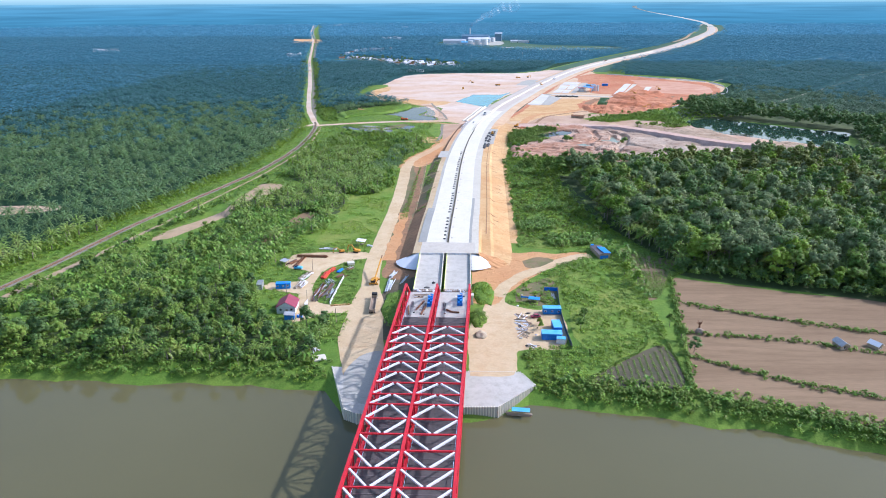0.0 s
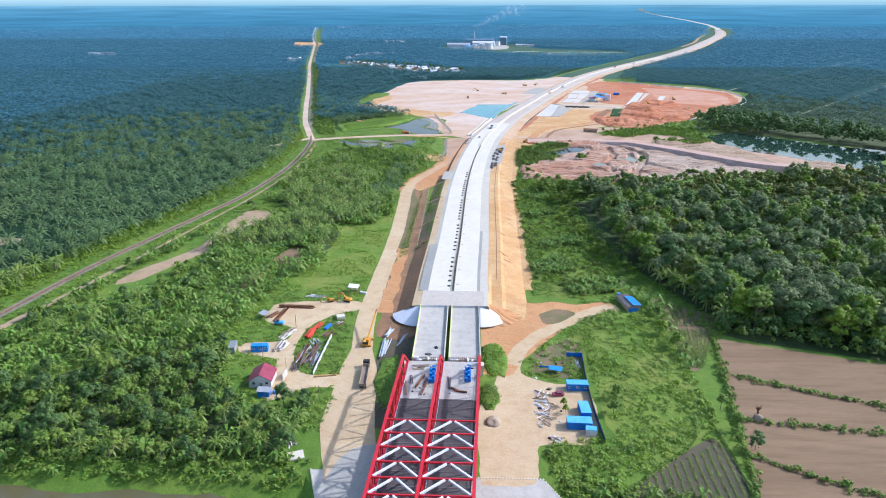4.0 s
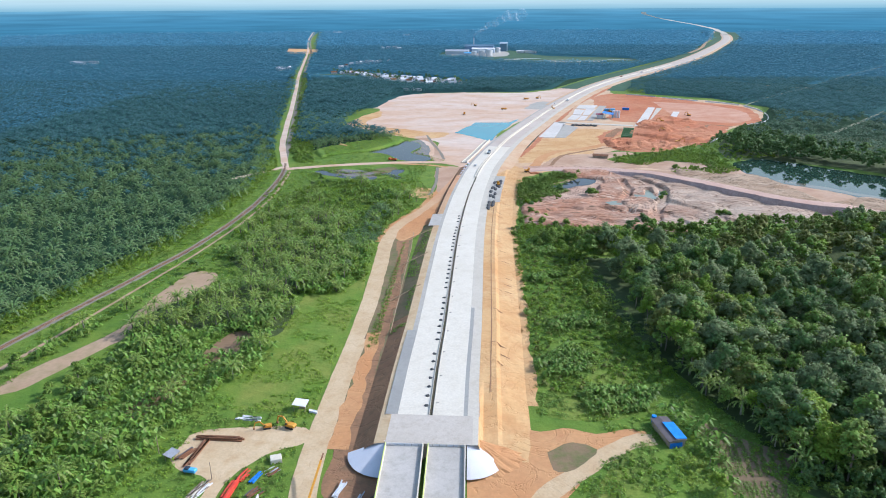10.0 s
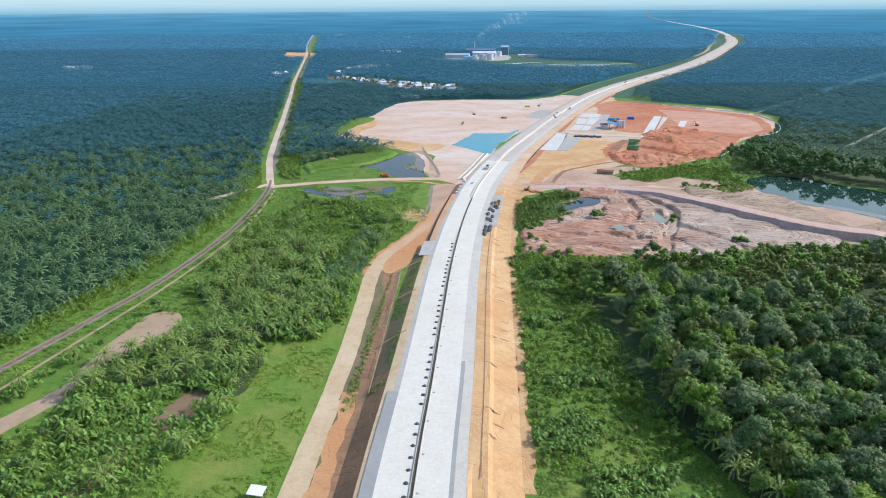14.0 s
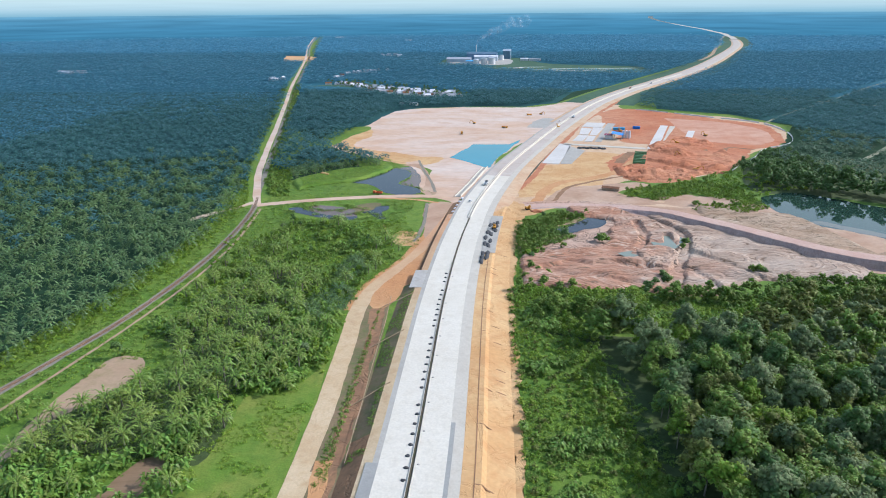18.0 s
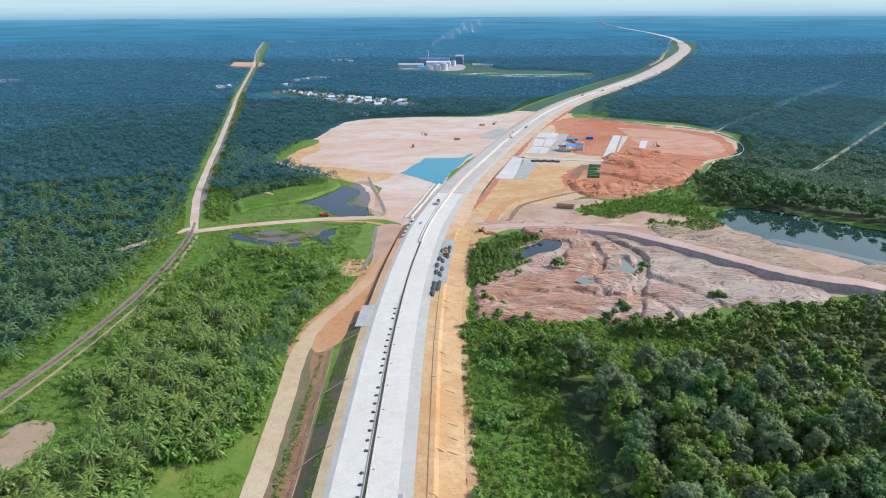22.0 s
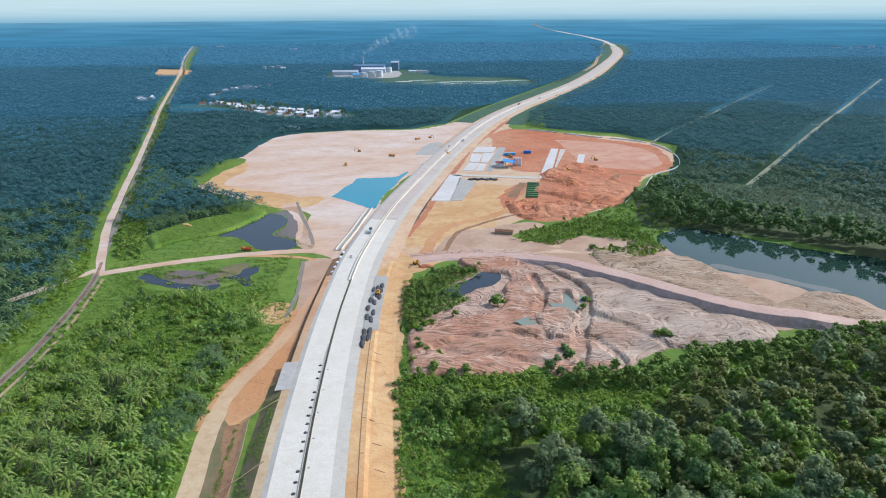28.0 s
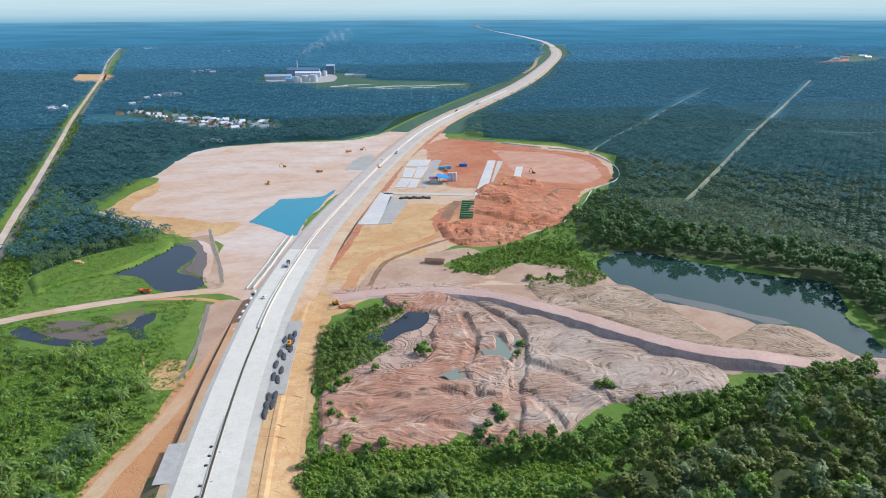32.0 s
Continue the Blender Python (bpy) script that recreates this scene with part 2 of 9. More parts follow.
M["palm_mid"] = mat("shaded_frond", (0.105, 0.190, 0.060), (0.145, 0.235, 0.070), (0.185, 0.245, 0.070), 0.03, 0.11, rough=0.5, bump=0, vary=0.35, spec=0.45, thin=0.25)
M["palm"] = mat("palm_frond", (0.165, 0.265, 0.038), (0.230, 0.320, 0.046), (0.30, 0.335, 0.060), 0.05, 0.11, rough=0.5, bump=0, vary=0.4, spec=0.45, thin=0.15)
# next three fronds: haze painted into the colour, bluer and paler with distance
M["palm_far"] = mat("thin_haze_frond", (0.054, 0.152, 0.142), (0.072, 0.180, 0.165), None, 0.004, 0.3, rough=0.85, bump=0, vary=0.15, spec=0.2, thin=0.45, sheen=0.3)
M["palm_dim"] = mat("haze_frond", (0.067, 0.213, 0.276), (0.085, 0.244, 0.308), None, 0.003, 0.3, rough=1.0, bump=0, vary=0.08, spec=0.1, thin=0.5, sheen=0.3)
M["palm_last"] = mat("pale_haze_frond", (0.086, 0.282, 0.397), (0.103, 0.310, 0.431), None, 0.003, 0.3, rough=1.0, bump=0, vary=0.06, spec=0.1, thin=0.5, sheen=0.4)
M["leaf"] = mat("broad_leaf", (0.165, 0.27, 0.042), (0.225, 0.33, 0.05), (0.285, 0.365, 0.058), 0.06, 0.13, rough=0.6, bump=0, vary=0.4, spec=0.35, thin=0.36)
M["lime"] = mat("bright_leaf", (0.215, 0.35, 0.030), (0.29, 0.40, 0.040), (0.165, 0.28, 0.026), 0.04, 0.13, rough=0.6, bump=0, vary=0.3, thin=0.36)
M["leaf_dark"] = mat("dark_leaf", (0.115, 0.205, 0.055), (0.155, 0.25, 0.062), None, 0.06, 0.5, rough=0.6, bump=0, vary=0.35, spec=0.35, thin=0.36)
M["leaf_grey"] = mat("grey_green_leaf", (0.19, 0.265, 0.10), (0.235, 0.30, 0.118), (0.265, 0.315, 0.125), 0.06, 0.4, rough=0.65, bump=0, vary=0.3, spec=0.35, thin=0.36)
M["leaf_olive"] = mat("olive_leaf", (0.155, 0.19, 0.036), (0.19, 0.215, 0.042), None, 0.06, 0.4, rough=0.65, bump=0, vary=0.3, spec=0.3, thin=0.25)
M["rust_earth"] = mat("reddish_orange_earth", (0.560, 0.275, 0.110), (0.620, 0.370, 0.172), (0.460, 0.200, 0.079), 0.03, 0.12, bump=0.5, dist=0.3, rills=(0.05, 0.02, (0.500, 0.260, 0.106)))
M["flat"] = mat("washed_beige_sand", (0.46, 0.295, 0.185), (0.55, 0.39, 0.27), (0.38, 0.22, 0.13), 0.02, 0.06, bump=0.4, dist=0.4)
M["beige"] = mat("beige_shoulder", (0.556, 0.510, 0.414), (0.616, 0.570, 0.469), (0.505, 0.450, 0.350), 0.04, 0.25, rough=0.9, bump=0.1)
M["banana"] = mat("banana_leaf", (0.16, 0.275, 0.034), (0.225, 0.35, 0.05), (0.12, 0.22, 0.045), 0.04, 0.3, rough=0.5, bump=0, vary=0.35, thin=0.25)
M["bark"] = mat("bark", (0.20, 0.17, 0.13), (0.28, 0.25, 0.20), None, 0.3, 3, bump=0.4, vary=0.2)


def water_mat(name, colour, rough, rip=0.02):
    m = bpy.data.materials.new(name)
    m.use_nodes = True
    n, l = m.node_tree.nodes, m.node_tree.links
    p = n["Principled BSDF"]
    q = n.new("ShaderNodeTexNoise")
    q.inputs["Scale"].default_value, q.inputs["Detail"].default_value = 0.012, 4
    g = n.new("ShaderNodeNewGeometry")
    l.new(g.outputs["Position"], q.inputs["Vector"])
    x = n.new("ShaderNodeMix")
    x.data_type = "RGBA"
    x.inputs[6].default_value = (*[v * 0.85 for v in colour], 1)
    x.inputs[7].default_value = (*[v * 1.15 for v in colour], 1)
    l.new(q.outputs["Fac"], x.inputs[0])
    l.new(x.outputs[2], p.inputs["Base Color"])
    w = n.new("ShaderNodeTexNoise")
    w.inputs["Scale"].default_value, w.inputs["Detail"].default_value = 0.5, 3
    l.new(g.outputs["Position"], w.inputs["Vector"])
    b = n.new("ShaderNodeBump")
    b.inputs["Strength"].default_value, b.inputs["Distance"].default_value = rip, 0.2
    l.new(w.outputs["Fac"], b.inputs["Height"])
    l.new(b.outputs["Normal"], p.inputs["Normal"])
    p.inputs["Roughness"].default_value, p.inputs["IOR"].default_value = rough, 1.33
    return m


M["shoal"] = water_mat("shallow_water", (0.13, 0.125, 0.095), 0.06)
M["river"] = water_mat("river_water", (0.118, 0.108, 0.050), 0.06, 0.12)
M["pool"] = water_mat("turquoise_water", (0.025, 0.24, 0.31), 0.12)
M["pond"] = water_mat("dark_pond_water", (0.030, 0.036, 0.045), 0.05)
M["puddle"] = water_mat("pale_green_puddle", (0.24, 0.27, 0.20), 0.15)
M["lake"] = water_mat("lake_water", (0.026, 0.056, 0.040), 0.03, 0.006)
M["silt"] = water_mat("muddy_shallow_water", (0.155, 0.105, 0.075), 0.08)


# ---- builders ----
def mesh_of(name, verts, faces, material):
    me = bpy.data.meshes.new(name)
    me.from_pydata([tuple(v) for v in verts], [], [tuple(f) for f in faces])
    if material:
        me.materials.append(material)
    me.update()
    return me


def big_mesh(name, verts, tris, material, normals=None):
    """Fast mesh from arrays of vertices and triangles; leaves may carry the rounded normals of their bough."""
    me = bpy.data.meshes.new(name)
    me.vertices.add(len(verts))
    me.vertices.foreach_set("co", np.asarray(verts, dtype=np.float32).ravel())
    me.loops.add(tris.size)
    me.loops.foreach_set("vertex_index", tris.astype(np.int32).ravel())
    me.polygons.add(len(tris))
    me.polygons.foreach_set("loop_start", np.arange(0, tris.size, 3, dtype=np.int32))
    me.update(calc_edges=True)
    if normals is not None:
        at = me.attributes.new("custom_normal", "FLOAT_VECTOR", "POINT")
        at.data.foreach_set("vector", np.asarray(normals, dtype=np.float32).ravel())
    me.materials.append(material)
    return me


def structure(name, verts, faces, material, label="", category=""):
    return tagged(new(name, mesh_of(name, verts, faces, material)), label, category, kind="structure")


def part(name, bm, material, parent, label=""):
    me = bpy.data.meshes.new(name)
    bm.to_mesh(me)
    bm.free()
    me.materials.append(material)
    ob = new(name, me)
    ob.parent = parent
    return tagged(ob, label)


def box(bm, x, y, z, sx, sy, sz, rz=0.0, rx=0.0, ry=0.0, bevel=0.0):
    """A box with its centre at x, y, z."""
    m = pose(x, y, z, rx, ry, rz) @ Matrix.Diagonal((sx, sy, sz, 1))
    r = bmesh.ops.create_cube(bm, size=1, matrix=m)
    if bevel:
        es = list({e for v in r["verts"] for e in v.link_edges})
        bmesh.ops.bevel(bm, geom=es, offset=bevel, segments=1, affect="EDGES")
    return bm


def beam(bm, p, q, w, h):
    """A rectangular bar from p to q."""
    p, q = Vector(p), Vector(q)
    d = q - p
    rot = d.to_track_quat("Y", "Z").to_matrix().to_4x4()
    bmesh.ops.create_cube(bm, size=1, matrix=Matrix.Translation((p + q) / 2) @ rot @ Matrix.Diagonal((w, d.length, h, 1)))
    return bm


def tube(bm, p, q, r, r2=None, seg=8):
    p, q = Vector(p), Vector(q)
    d = q - p
    rot = d.to_track_quat("Z", "Y").to_matrix().to_4x4()
    bmesh.ops.create_cone(bm, cap_ends=True, segments=seg, radius1=r, radius2=r if r2 is None else r2, depth=d.length,
                          matrix=Matrix.Translation((p + q) / 2) @ rot)
    return bm


def spline(pts, step):
    """Points at even steps along a smooth line through pts (any number of columns)."""
    p = np.array(pts, dtype=float)
    e = np.vstack([2 * p[0] - p[1], p, 2 * p[-1] - p[-2]])
    out = []
    for i in range(1, len(e) - 2):
        n = max(2, int(np.linalg.norm((e[i + 1] - e[i])[:2]) / step))
        for t in np.arange(n) / n:
            a, b, c, d = e[i - 1], e[i], e[i + 1], e[i + 2]
            out.append(0.5 * (2 * b + (c - a) * t + (2 * a - 5 * b + 4 * c - d) * t * t + (3 * b - a - 3 * c + d) * t ** 3))
    out.append(p[-1])
    return np.array(out)


def side(line):
    """Unit vectors to the right of a line."""
    d = np.gradient(line[:, :2], axis=0)
    d /= np.linalg.norm(d, axis=1)[:, None] + 1e-9
    return np.stack([d[:, 1], -d[:, 0]], 1)


def wob(x, y, s, amp):
    return amp * noise.noise(Vector((x * s, y * s, 3.7)))


def ribbon(name, pts, width, z, material, label, category, step=4.0, rough=0.8, wide=None):
    """A band on the ground along a line, with uneven edges."""
    c = spline(pts, step)
    r = side(c)
    vs, fs = [], []
    for i, (p, s) in enumerate(zip(c, r)):
        w = (np.interp(p[1], *wide) if wide else width) / 2
        for k, u in enumerate((-1, -0.5, 0, 0.5, 1)):
            e = w * u + (wob(p[0] + 40 * u, p[1], 0.12, rough) + wob(p[0] + 40 * u, p[1], 0.5, rough * 0.4) if abs(u) == 1 else 0)
            vs.append((p[0] + s[0] * e, p[1] + s[1] * e, z))
        if i:
            for k in range(4):
                a = (i - 1) * 5 + k
                fs.append((a, a + 1, a + 6, a + 5))
    return structure(name, vs, fs, material, label, category)


def outline(pts, step=4.0, rough=3.0):
    """A closed smooth outline with uneven edges."""
    p = list(pts)
    if step >= 20:
        c = np.concatenate([np.linspace(a, b, 2 + int(math.dist(a, b) / 150), endpoint=False) for a, b in zip(p, p[1:] + p[:1])])
    else:
        c = spline(p + [p[0]], step)[:-1]
    r = side(np.vstack([c, c[:1]]))[:-1]
    return [(q[0] + s[0] * (wob(q[0], q[1], 0.03, rough) + wob(q[0], q[1], 0.15, rough * 0.5) + wob(q[0], q[1], 0.5, rough * 0.2)),
             q[1] + s[1] * (wob(q[0], q[1], 0.03, rough) + wob(q[0], q[1], 0.15, rough * 0.5) + wob(q[0], q[1], 0.5, rough * 0.2))) for q, s in zip(c, r)]


def patch(name, pts, z, material, label, category, step=4.0, rough=3.0):
    """A flat area with an uneven outline."""
    o = outline(pts, step, rough)
    n = len(o)
    cv, _, cf, *_ = delaunay_2d_cdt([Vector(q) for q in o], [(k, (k + 1) % n) for k in range(n)], [], 1, 1e-4)
    fs = []
    for f in cf:
        a, b, c = (cv[k] for k in f)
        fs.append(tuple(f) if (b - a).cross(c - a) > 0 else tuple(f)[::-1])
    me = bpy.data.meshes.new(name)
    me.from_pydata([(q.x, q.y, z) for q in cv], [], fs)
    me.materials.append(material)
    return tagged(new(name, me), label, category, kind="structure")


def inside(pts, x, y):
    """Which of the points x, y lie within an outline."""
    p = np.array(pts)
    res = np.zeros(len(x), dtype=bool)
    j = len(p) - 1
    for i in range(len(p)):
        c = (p[i, 1] > y) != (p[j, 1] > y)
        with np.errstate(divide="ignore", invalid="ignore"):
            xx = (p[j, 0] - p[i, 0]) * (y - p[i, 1]) / (p[j, 1] - p[i, 1]) + p[i, 0]
        res ^= c & (x < xx)
        j = i
    return res


def near_line(line, x, y, d):
    res = np.zeros(len(x), dtype=bool)
    for a, b in zip(line[:-1], line[1:]):
        v = b[:2] - a[:2]
        t = np.clip(((x - a[0]) * v[0] + (y - a[1]) * v[1]) / (v @ v + 1e-9), 0, 1)
        res |= (x - a[0] - t * v[0]) ** 2 + (y - a[1] - t * v[1]) ** 2 < d * d
    return res


# ---- plan ----
CENTRE = [(0, 330), (1, 378), (2.5, 420), (4, 480), (6, 546), (10, 615), (15.5, 675), (26, 753), (52, 870), (90, 995), (133, 1126),
          (212, 1335), (300, 1514), (380, 1650), (577, 2000), (803, 2480), (1088, 3150), (1330, 3900)]
LEVEL = ([330, 420, 500, 600, 700, 800, 1000, 5000], [6.0, 5.2, 4.3, 3.2, 2.2, 1.4, 0.8, 0.8])
ROAD = spline(CENTRE, 8)
ROAD = np.column_stack([ROAD, np.interp(ROAD[:, 1], *LEVEL)])
ACCESS = [(-26, 222), (-32, 250), (-33, 274), (-35, 300), (-37, 325), (-37, 366), (-36, 410), (-36, 455), (-37, 502), (-38, 545), (-32, 578), (-17, 617), (-4, 670), (6, 720)]
RAIL = [(-232, 200), (-205, 310), (-190, 390), (-167, 478), (-155, 525), (-147, 590), (-146, 650), (-152, 725), (-172, 815), (-238, 1120), (-350, 1640), (-505, 2390), (-680, 3160), (-960, 4550), (-1300, 6200)]
PINKROAD = [(62, 738), (90, 742), (123, 739), (155, 721), (177, 700), (202, 674), (226, 645), (249, 622), (276, 609), (322, 594), (420, 560)]
CROSS = [(-152, 735), (-120, 748), (-85, 758), (-45, 765), (-8, 764), (14, 742)]
BANK = ([-900, -400, -162, -67, -40, -30, 10, 22, 34, 71, 106, 138, 200, 500, 900], [230, 226, 222, 221, 218, 203, 201, 203, 212, 205, 197, 186, 160, 40, -60])
LEFTCLEAR = [(-143, 979), (-122, 1115), (-107, 1235), (-66, 1285), (15, 1300), (99, 1302), (160, 1345), (250, 1480), (262, 1465), (150, 1200), (70, 985), (40, 880), (24, 790), (8, 752), (-12, 768), (-16, 851), (-39, 888), (-59, 893), (-99, 926)]
RIGHTCLEAR = [(30, 690), (48, 700), (49, 747), (91, 757), (125, 770), (139, 798), (163, 825), (215, 834), (264, 872), (318, 951), (364, 998), (399, 1053), (416, 1133), (377, 1198), (280, 1264), (249, 1282), (262, 1400), (300, 1500), (180, 1230), (100, 985), (62, 860), (40, 760)]
REDZONE = [(198, 1225), (253, 1282), (351, 1193), (399, 1133), (390, 1052), (368, 995), (332, 970), (317, 950), (287, 900), (261, 868), (222, 836), (188, 814), (159, 828), (152, 870), (164, 914), (182, 941), (215, 960), (220, 993), (191, 1011), (200, 1091)]
ERODED = [(49, 576), (57, 573), (97, 570), (113, 581), (122, 569), (153, 565), (186, 588), (238, 586), (256, 606), (236, 632), (206, 664), (180, 694), (152, 718), (126, 736), (95, 735), (100, 712), (124, 700), (115, 677), (112, 655), (98, 640), (72, 636), (52, 625)]
NORTHBANK = [(128, 744), (160, 726), (185, 704), (210, 678), (236, 648), (262, 622), (300, 606), (330, 600), (342, 622), (322, 648), (300, 668), (268, 700), (247, 745), (225, 770), (190, 770), (160, 765)]
LAKE = [(250, 752), (256, 767), (270, 778), (288, 785), (317, 762), (353, 726), (384, 706), (394, 696), (378, 664), (364, 646), (362, 622), (348, 600), (338, 604), (334, 616), (327, 644), (311, 647), (300, 663), (275, 686), (262, 698), (252, 728)]
BLUEPOOL = [(-6, 920), (6, 954), (14, 975), (20, 992), (34, 992), (48, 994), (60, 996), (70, 1010), (74, 1018), (71, 1004), (64, 978), (56, 950), (48, 922), (40, 894), (35, 874), (24, 886), (10, 903)]
DARKPOOL = [(71, 664), (76, 681), (84, 687), (97, 696), (109, 710), (118, 710), (118, 696), (111, 685), (100, 680), (91, 671), (81, 666), (74, 659)]
PONDL = [(-89, 809), (-82, 822), (-74, 837), (-66, 854), (-57, 869), (-42, 859), (-38, 834), (-45, 808), (-29, 794), (-23, 779), (-36, 768), (-54, 776), (-62, 791), (-74, 805)]
SANDSTRIP = [(-146, 419), (-146, 429), (-146, 449), (-143, 468), (-139, 486), (-127, 486), (-122, 474), (-126, 461), (-132, 450), (-139, 438), (-142, 427), (-136, 411), (-138, 408), (-160, 366), (-168, 368)]
FIELD = [(111, 314), (159, 298), (260, 262), (300, 120), (144, 192), (118, 204), (90, 213), (94, 236), (98, 256), (103, 282)]
YARD = [(-82, 340), (-73, 344), (-43, 346), (-40, 338), (-48, 334), (-55, 328), (-61, 318), (-62, 300), (-58, 284), (-50, 279), (-38, 280), (-38, 271), (-50, 271), (-63, 262), (-66, 272), (-66, 289), (-70, 292), (-84, 296), (-84, 304), (-68, 306), (-68, 318), (-82, 325)]
RIGHTDIRT = [(12, 283), (14, 305), (13, 322), (16, 345), (17, 440), (37, 440), (37, 400), (35, 378), (34, 352), (38, 347), (46, 349), (57, 346), (70, 349), (74, 343), (58, 332), (46, 318), (37, 306), (30, 294), (23, 281)]
RIGHTTRACK = [(12, 221), (12, 258), (16, 270), (19, 285), (21, 300), (29, 304), (29, 292), (28, 284), (33, 280), (40, 277), (51, 274), (49, 244), (38, 240), (30, 240), (29, 230), (27, 222)]
LEFTAPRON = [(-32, 320), (-31, 345), (-30, 415), (-26, 416), (-25, 350), (-14, 338), (-14, 312), (-22, 308), (-30, 310)]
MOUND = [(-130, 779), (-143, 813), (-133, 830), (-118, 849), (-99, 864), (-78, 871), (-63, 877), (-58, 866), (-72, 836), (-88, 814), (-106, 805), (-121, 794)]

# ---- ground: one sheet to the horizon, with the river's bed and bank ----
xs = np.concatenate([np.linspace(-10500, -420, 24), np.arange(-400, 500, 4.0), np.linspace(520, 10500, 24)])
offs = np.array([-1200, -400, -120, -40, -14, -7, -3, 0, 3, 6, 9, 13, 20, 40, 80, 150, 250, 400, 700, 1200, 2500, 10200])
depth = np.array([-9, -9, -9, -8, -7, -5.6, -4.6, -3.2, -1.6, -0.5, -0.12, 0, 0, 0, 0, 0, 0, 0, 0, 0, 0, 0])
vs, fs = [], []
for i, x in enumerate(xs):
    b = np.interp(x, *BANK) + wob(x, 0, 0.06, 3.0) + wob(x, 0, 0.3, 1.0)
    for j, (o, dz) in enumerate(zip(offs, depth)):
        k = min(1, max(0, (o - 40) / 360))
        vs.append((x, b * (1 - k) + 215 * k + o, dz))
        if i and j:
            a = (i - 1) * len(offs) + j - 1
            fs.append((a, a + len(offs), a + len(offs) + 1, a + 1))
structure("ground", vs, fs, M["grass"], "green grassy ground sheet reaching to the horizon", "ground")
structure("river", [(x, y, -4) for y in (-1100, 260) for x in (-3000, 3000)], [(0, 1, 3, 2)], M["river"], "muddy olive river water below the bridge", "river")

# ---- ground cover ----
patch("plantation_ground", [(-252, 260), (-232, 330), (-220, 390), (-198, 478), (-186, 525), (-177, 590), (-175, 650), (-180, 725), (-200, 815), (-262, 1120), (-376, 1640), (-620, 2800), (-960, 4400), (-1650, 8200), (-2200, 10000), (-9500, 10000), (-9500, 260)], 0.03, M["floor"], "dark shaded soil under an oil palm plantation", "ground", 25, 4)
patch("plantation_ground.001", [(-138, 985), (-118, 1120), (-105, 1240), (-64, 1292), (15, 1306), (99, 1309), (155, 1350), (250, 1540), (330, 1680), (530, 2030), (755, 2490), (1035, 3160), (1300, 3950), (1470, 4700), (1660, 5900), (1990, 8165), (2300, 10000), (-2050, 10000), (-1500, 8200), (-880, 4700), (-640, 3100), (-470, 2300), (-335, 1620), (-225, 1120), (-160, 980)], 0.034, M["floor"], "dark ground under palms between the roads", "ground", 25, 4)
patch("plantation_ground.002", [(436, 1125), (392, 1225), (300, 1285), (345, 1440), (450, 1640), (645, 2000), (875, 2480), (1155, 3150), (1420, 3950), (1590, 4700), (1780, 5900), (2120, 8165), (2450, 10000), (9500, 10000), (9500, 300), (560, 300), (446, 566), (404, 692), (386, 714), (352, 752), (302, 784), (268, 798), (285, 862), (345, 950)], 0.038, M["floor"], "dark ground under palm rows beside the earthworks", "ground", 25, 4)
# ground bands by distance, each tinted bluer to imitate haze
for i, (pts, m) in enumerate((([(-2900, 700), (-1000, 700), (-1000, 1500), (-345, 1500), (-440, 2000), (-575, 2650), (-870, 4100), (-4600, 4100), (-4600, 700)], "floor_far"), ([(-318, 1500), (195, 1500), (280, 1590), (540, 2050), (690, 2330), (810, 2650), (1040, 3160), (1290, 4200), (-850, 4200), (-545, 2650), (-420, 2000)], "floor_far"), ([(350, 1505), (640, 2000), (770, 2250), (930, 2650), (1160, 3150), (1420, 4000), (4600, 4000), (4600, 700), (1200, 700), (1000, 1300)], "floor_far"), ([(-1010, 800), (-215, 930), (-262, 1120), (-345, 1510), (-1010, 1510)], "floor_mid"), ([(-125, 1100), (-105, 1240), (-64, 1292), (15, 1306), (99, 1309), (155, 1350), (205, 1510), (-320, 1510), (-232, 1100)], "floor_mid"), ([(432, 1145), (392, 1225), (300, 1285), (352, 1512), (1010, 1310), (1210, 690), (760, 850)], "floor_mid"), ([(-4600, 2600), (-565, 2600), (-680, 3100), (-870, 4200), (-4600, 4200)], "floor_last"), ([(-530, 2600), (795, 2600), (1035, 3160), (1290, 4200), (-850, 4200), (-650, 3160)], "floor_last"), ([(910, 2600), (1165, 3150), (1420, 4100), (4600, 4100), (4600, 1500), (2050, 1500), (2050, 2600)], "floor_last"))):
    patch("plantation_ground.%03d" % (3 + i), pts, 0.041 + 0.002 * i, M[m], "far plantation ground with haze in its colour", "ground", 25, 4)
patch("cleared_ground", LEFTCLEAR, 0.06, M["sand"], "pale levelled sandy construction ground", "ground", 6, 6)
patch("cleared_ground.002", [(50, 736), (90, 752), (128, 748), (160, 742), (190, 737), (215, 738), (208, 752), (179, 752), (152, 772), (130, 792), (100, 774), (70, 764), (52, 760)], 0.07, M["tan"], "tan washed earth behind the dam", "ground", 4, 3)
patch("cleared_ground.001", RIGHTCLEAR, 0.06, M["tan"], "ochre levelled construction ground beside the road", "ground", 6, 5)
patch("red_earth", REDZONE, 0.09, M["red"], "raw red graded earth", "ground", 6, 8)
M["redpale"] = mat("pale_red_earth", (0.54, 0.26, 0.15), (0.60, 0.36, 0.24), (0.46, 0.19, 0.10), 0.02, 0.07, bump=0.4, dist=0.3)
patch("red_earth.001", [(287, 1190), (342, 1164), (382, 1108), (376, 1040), (350, 999), (318, 998), (284, 1031), (283, 1106)], 0.1, M["redpale"], "pale red levelled platform", "ground", 5, 4)
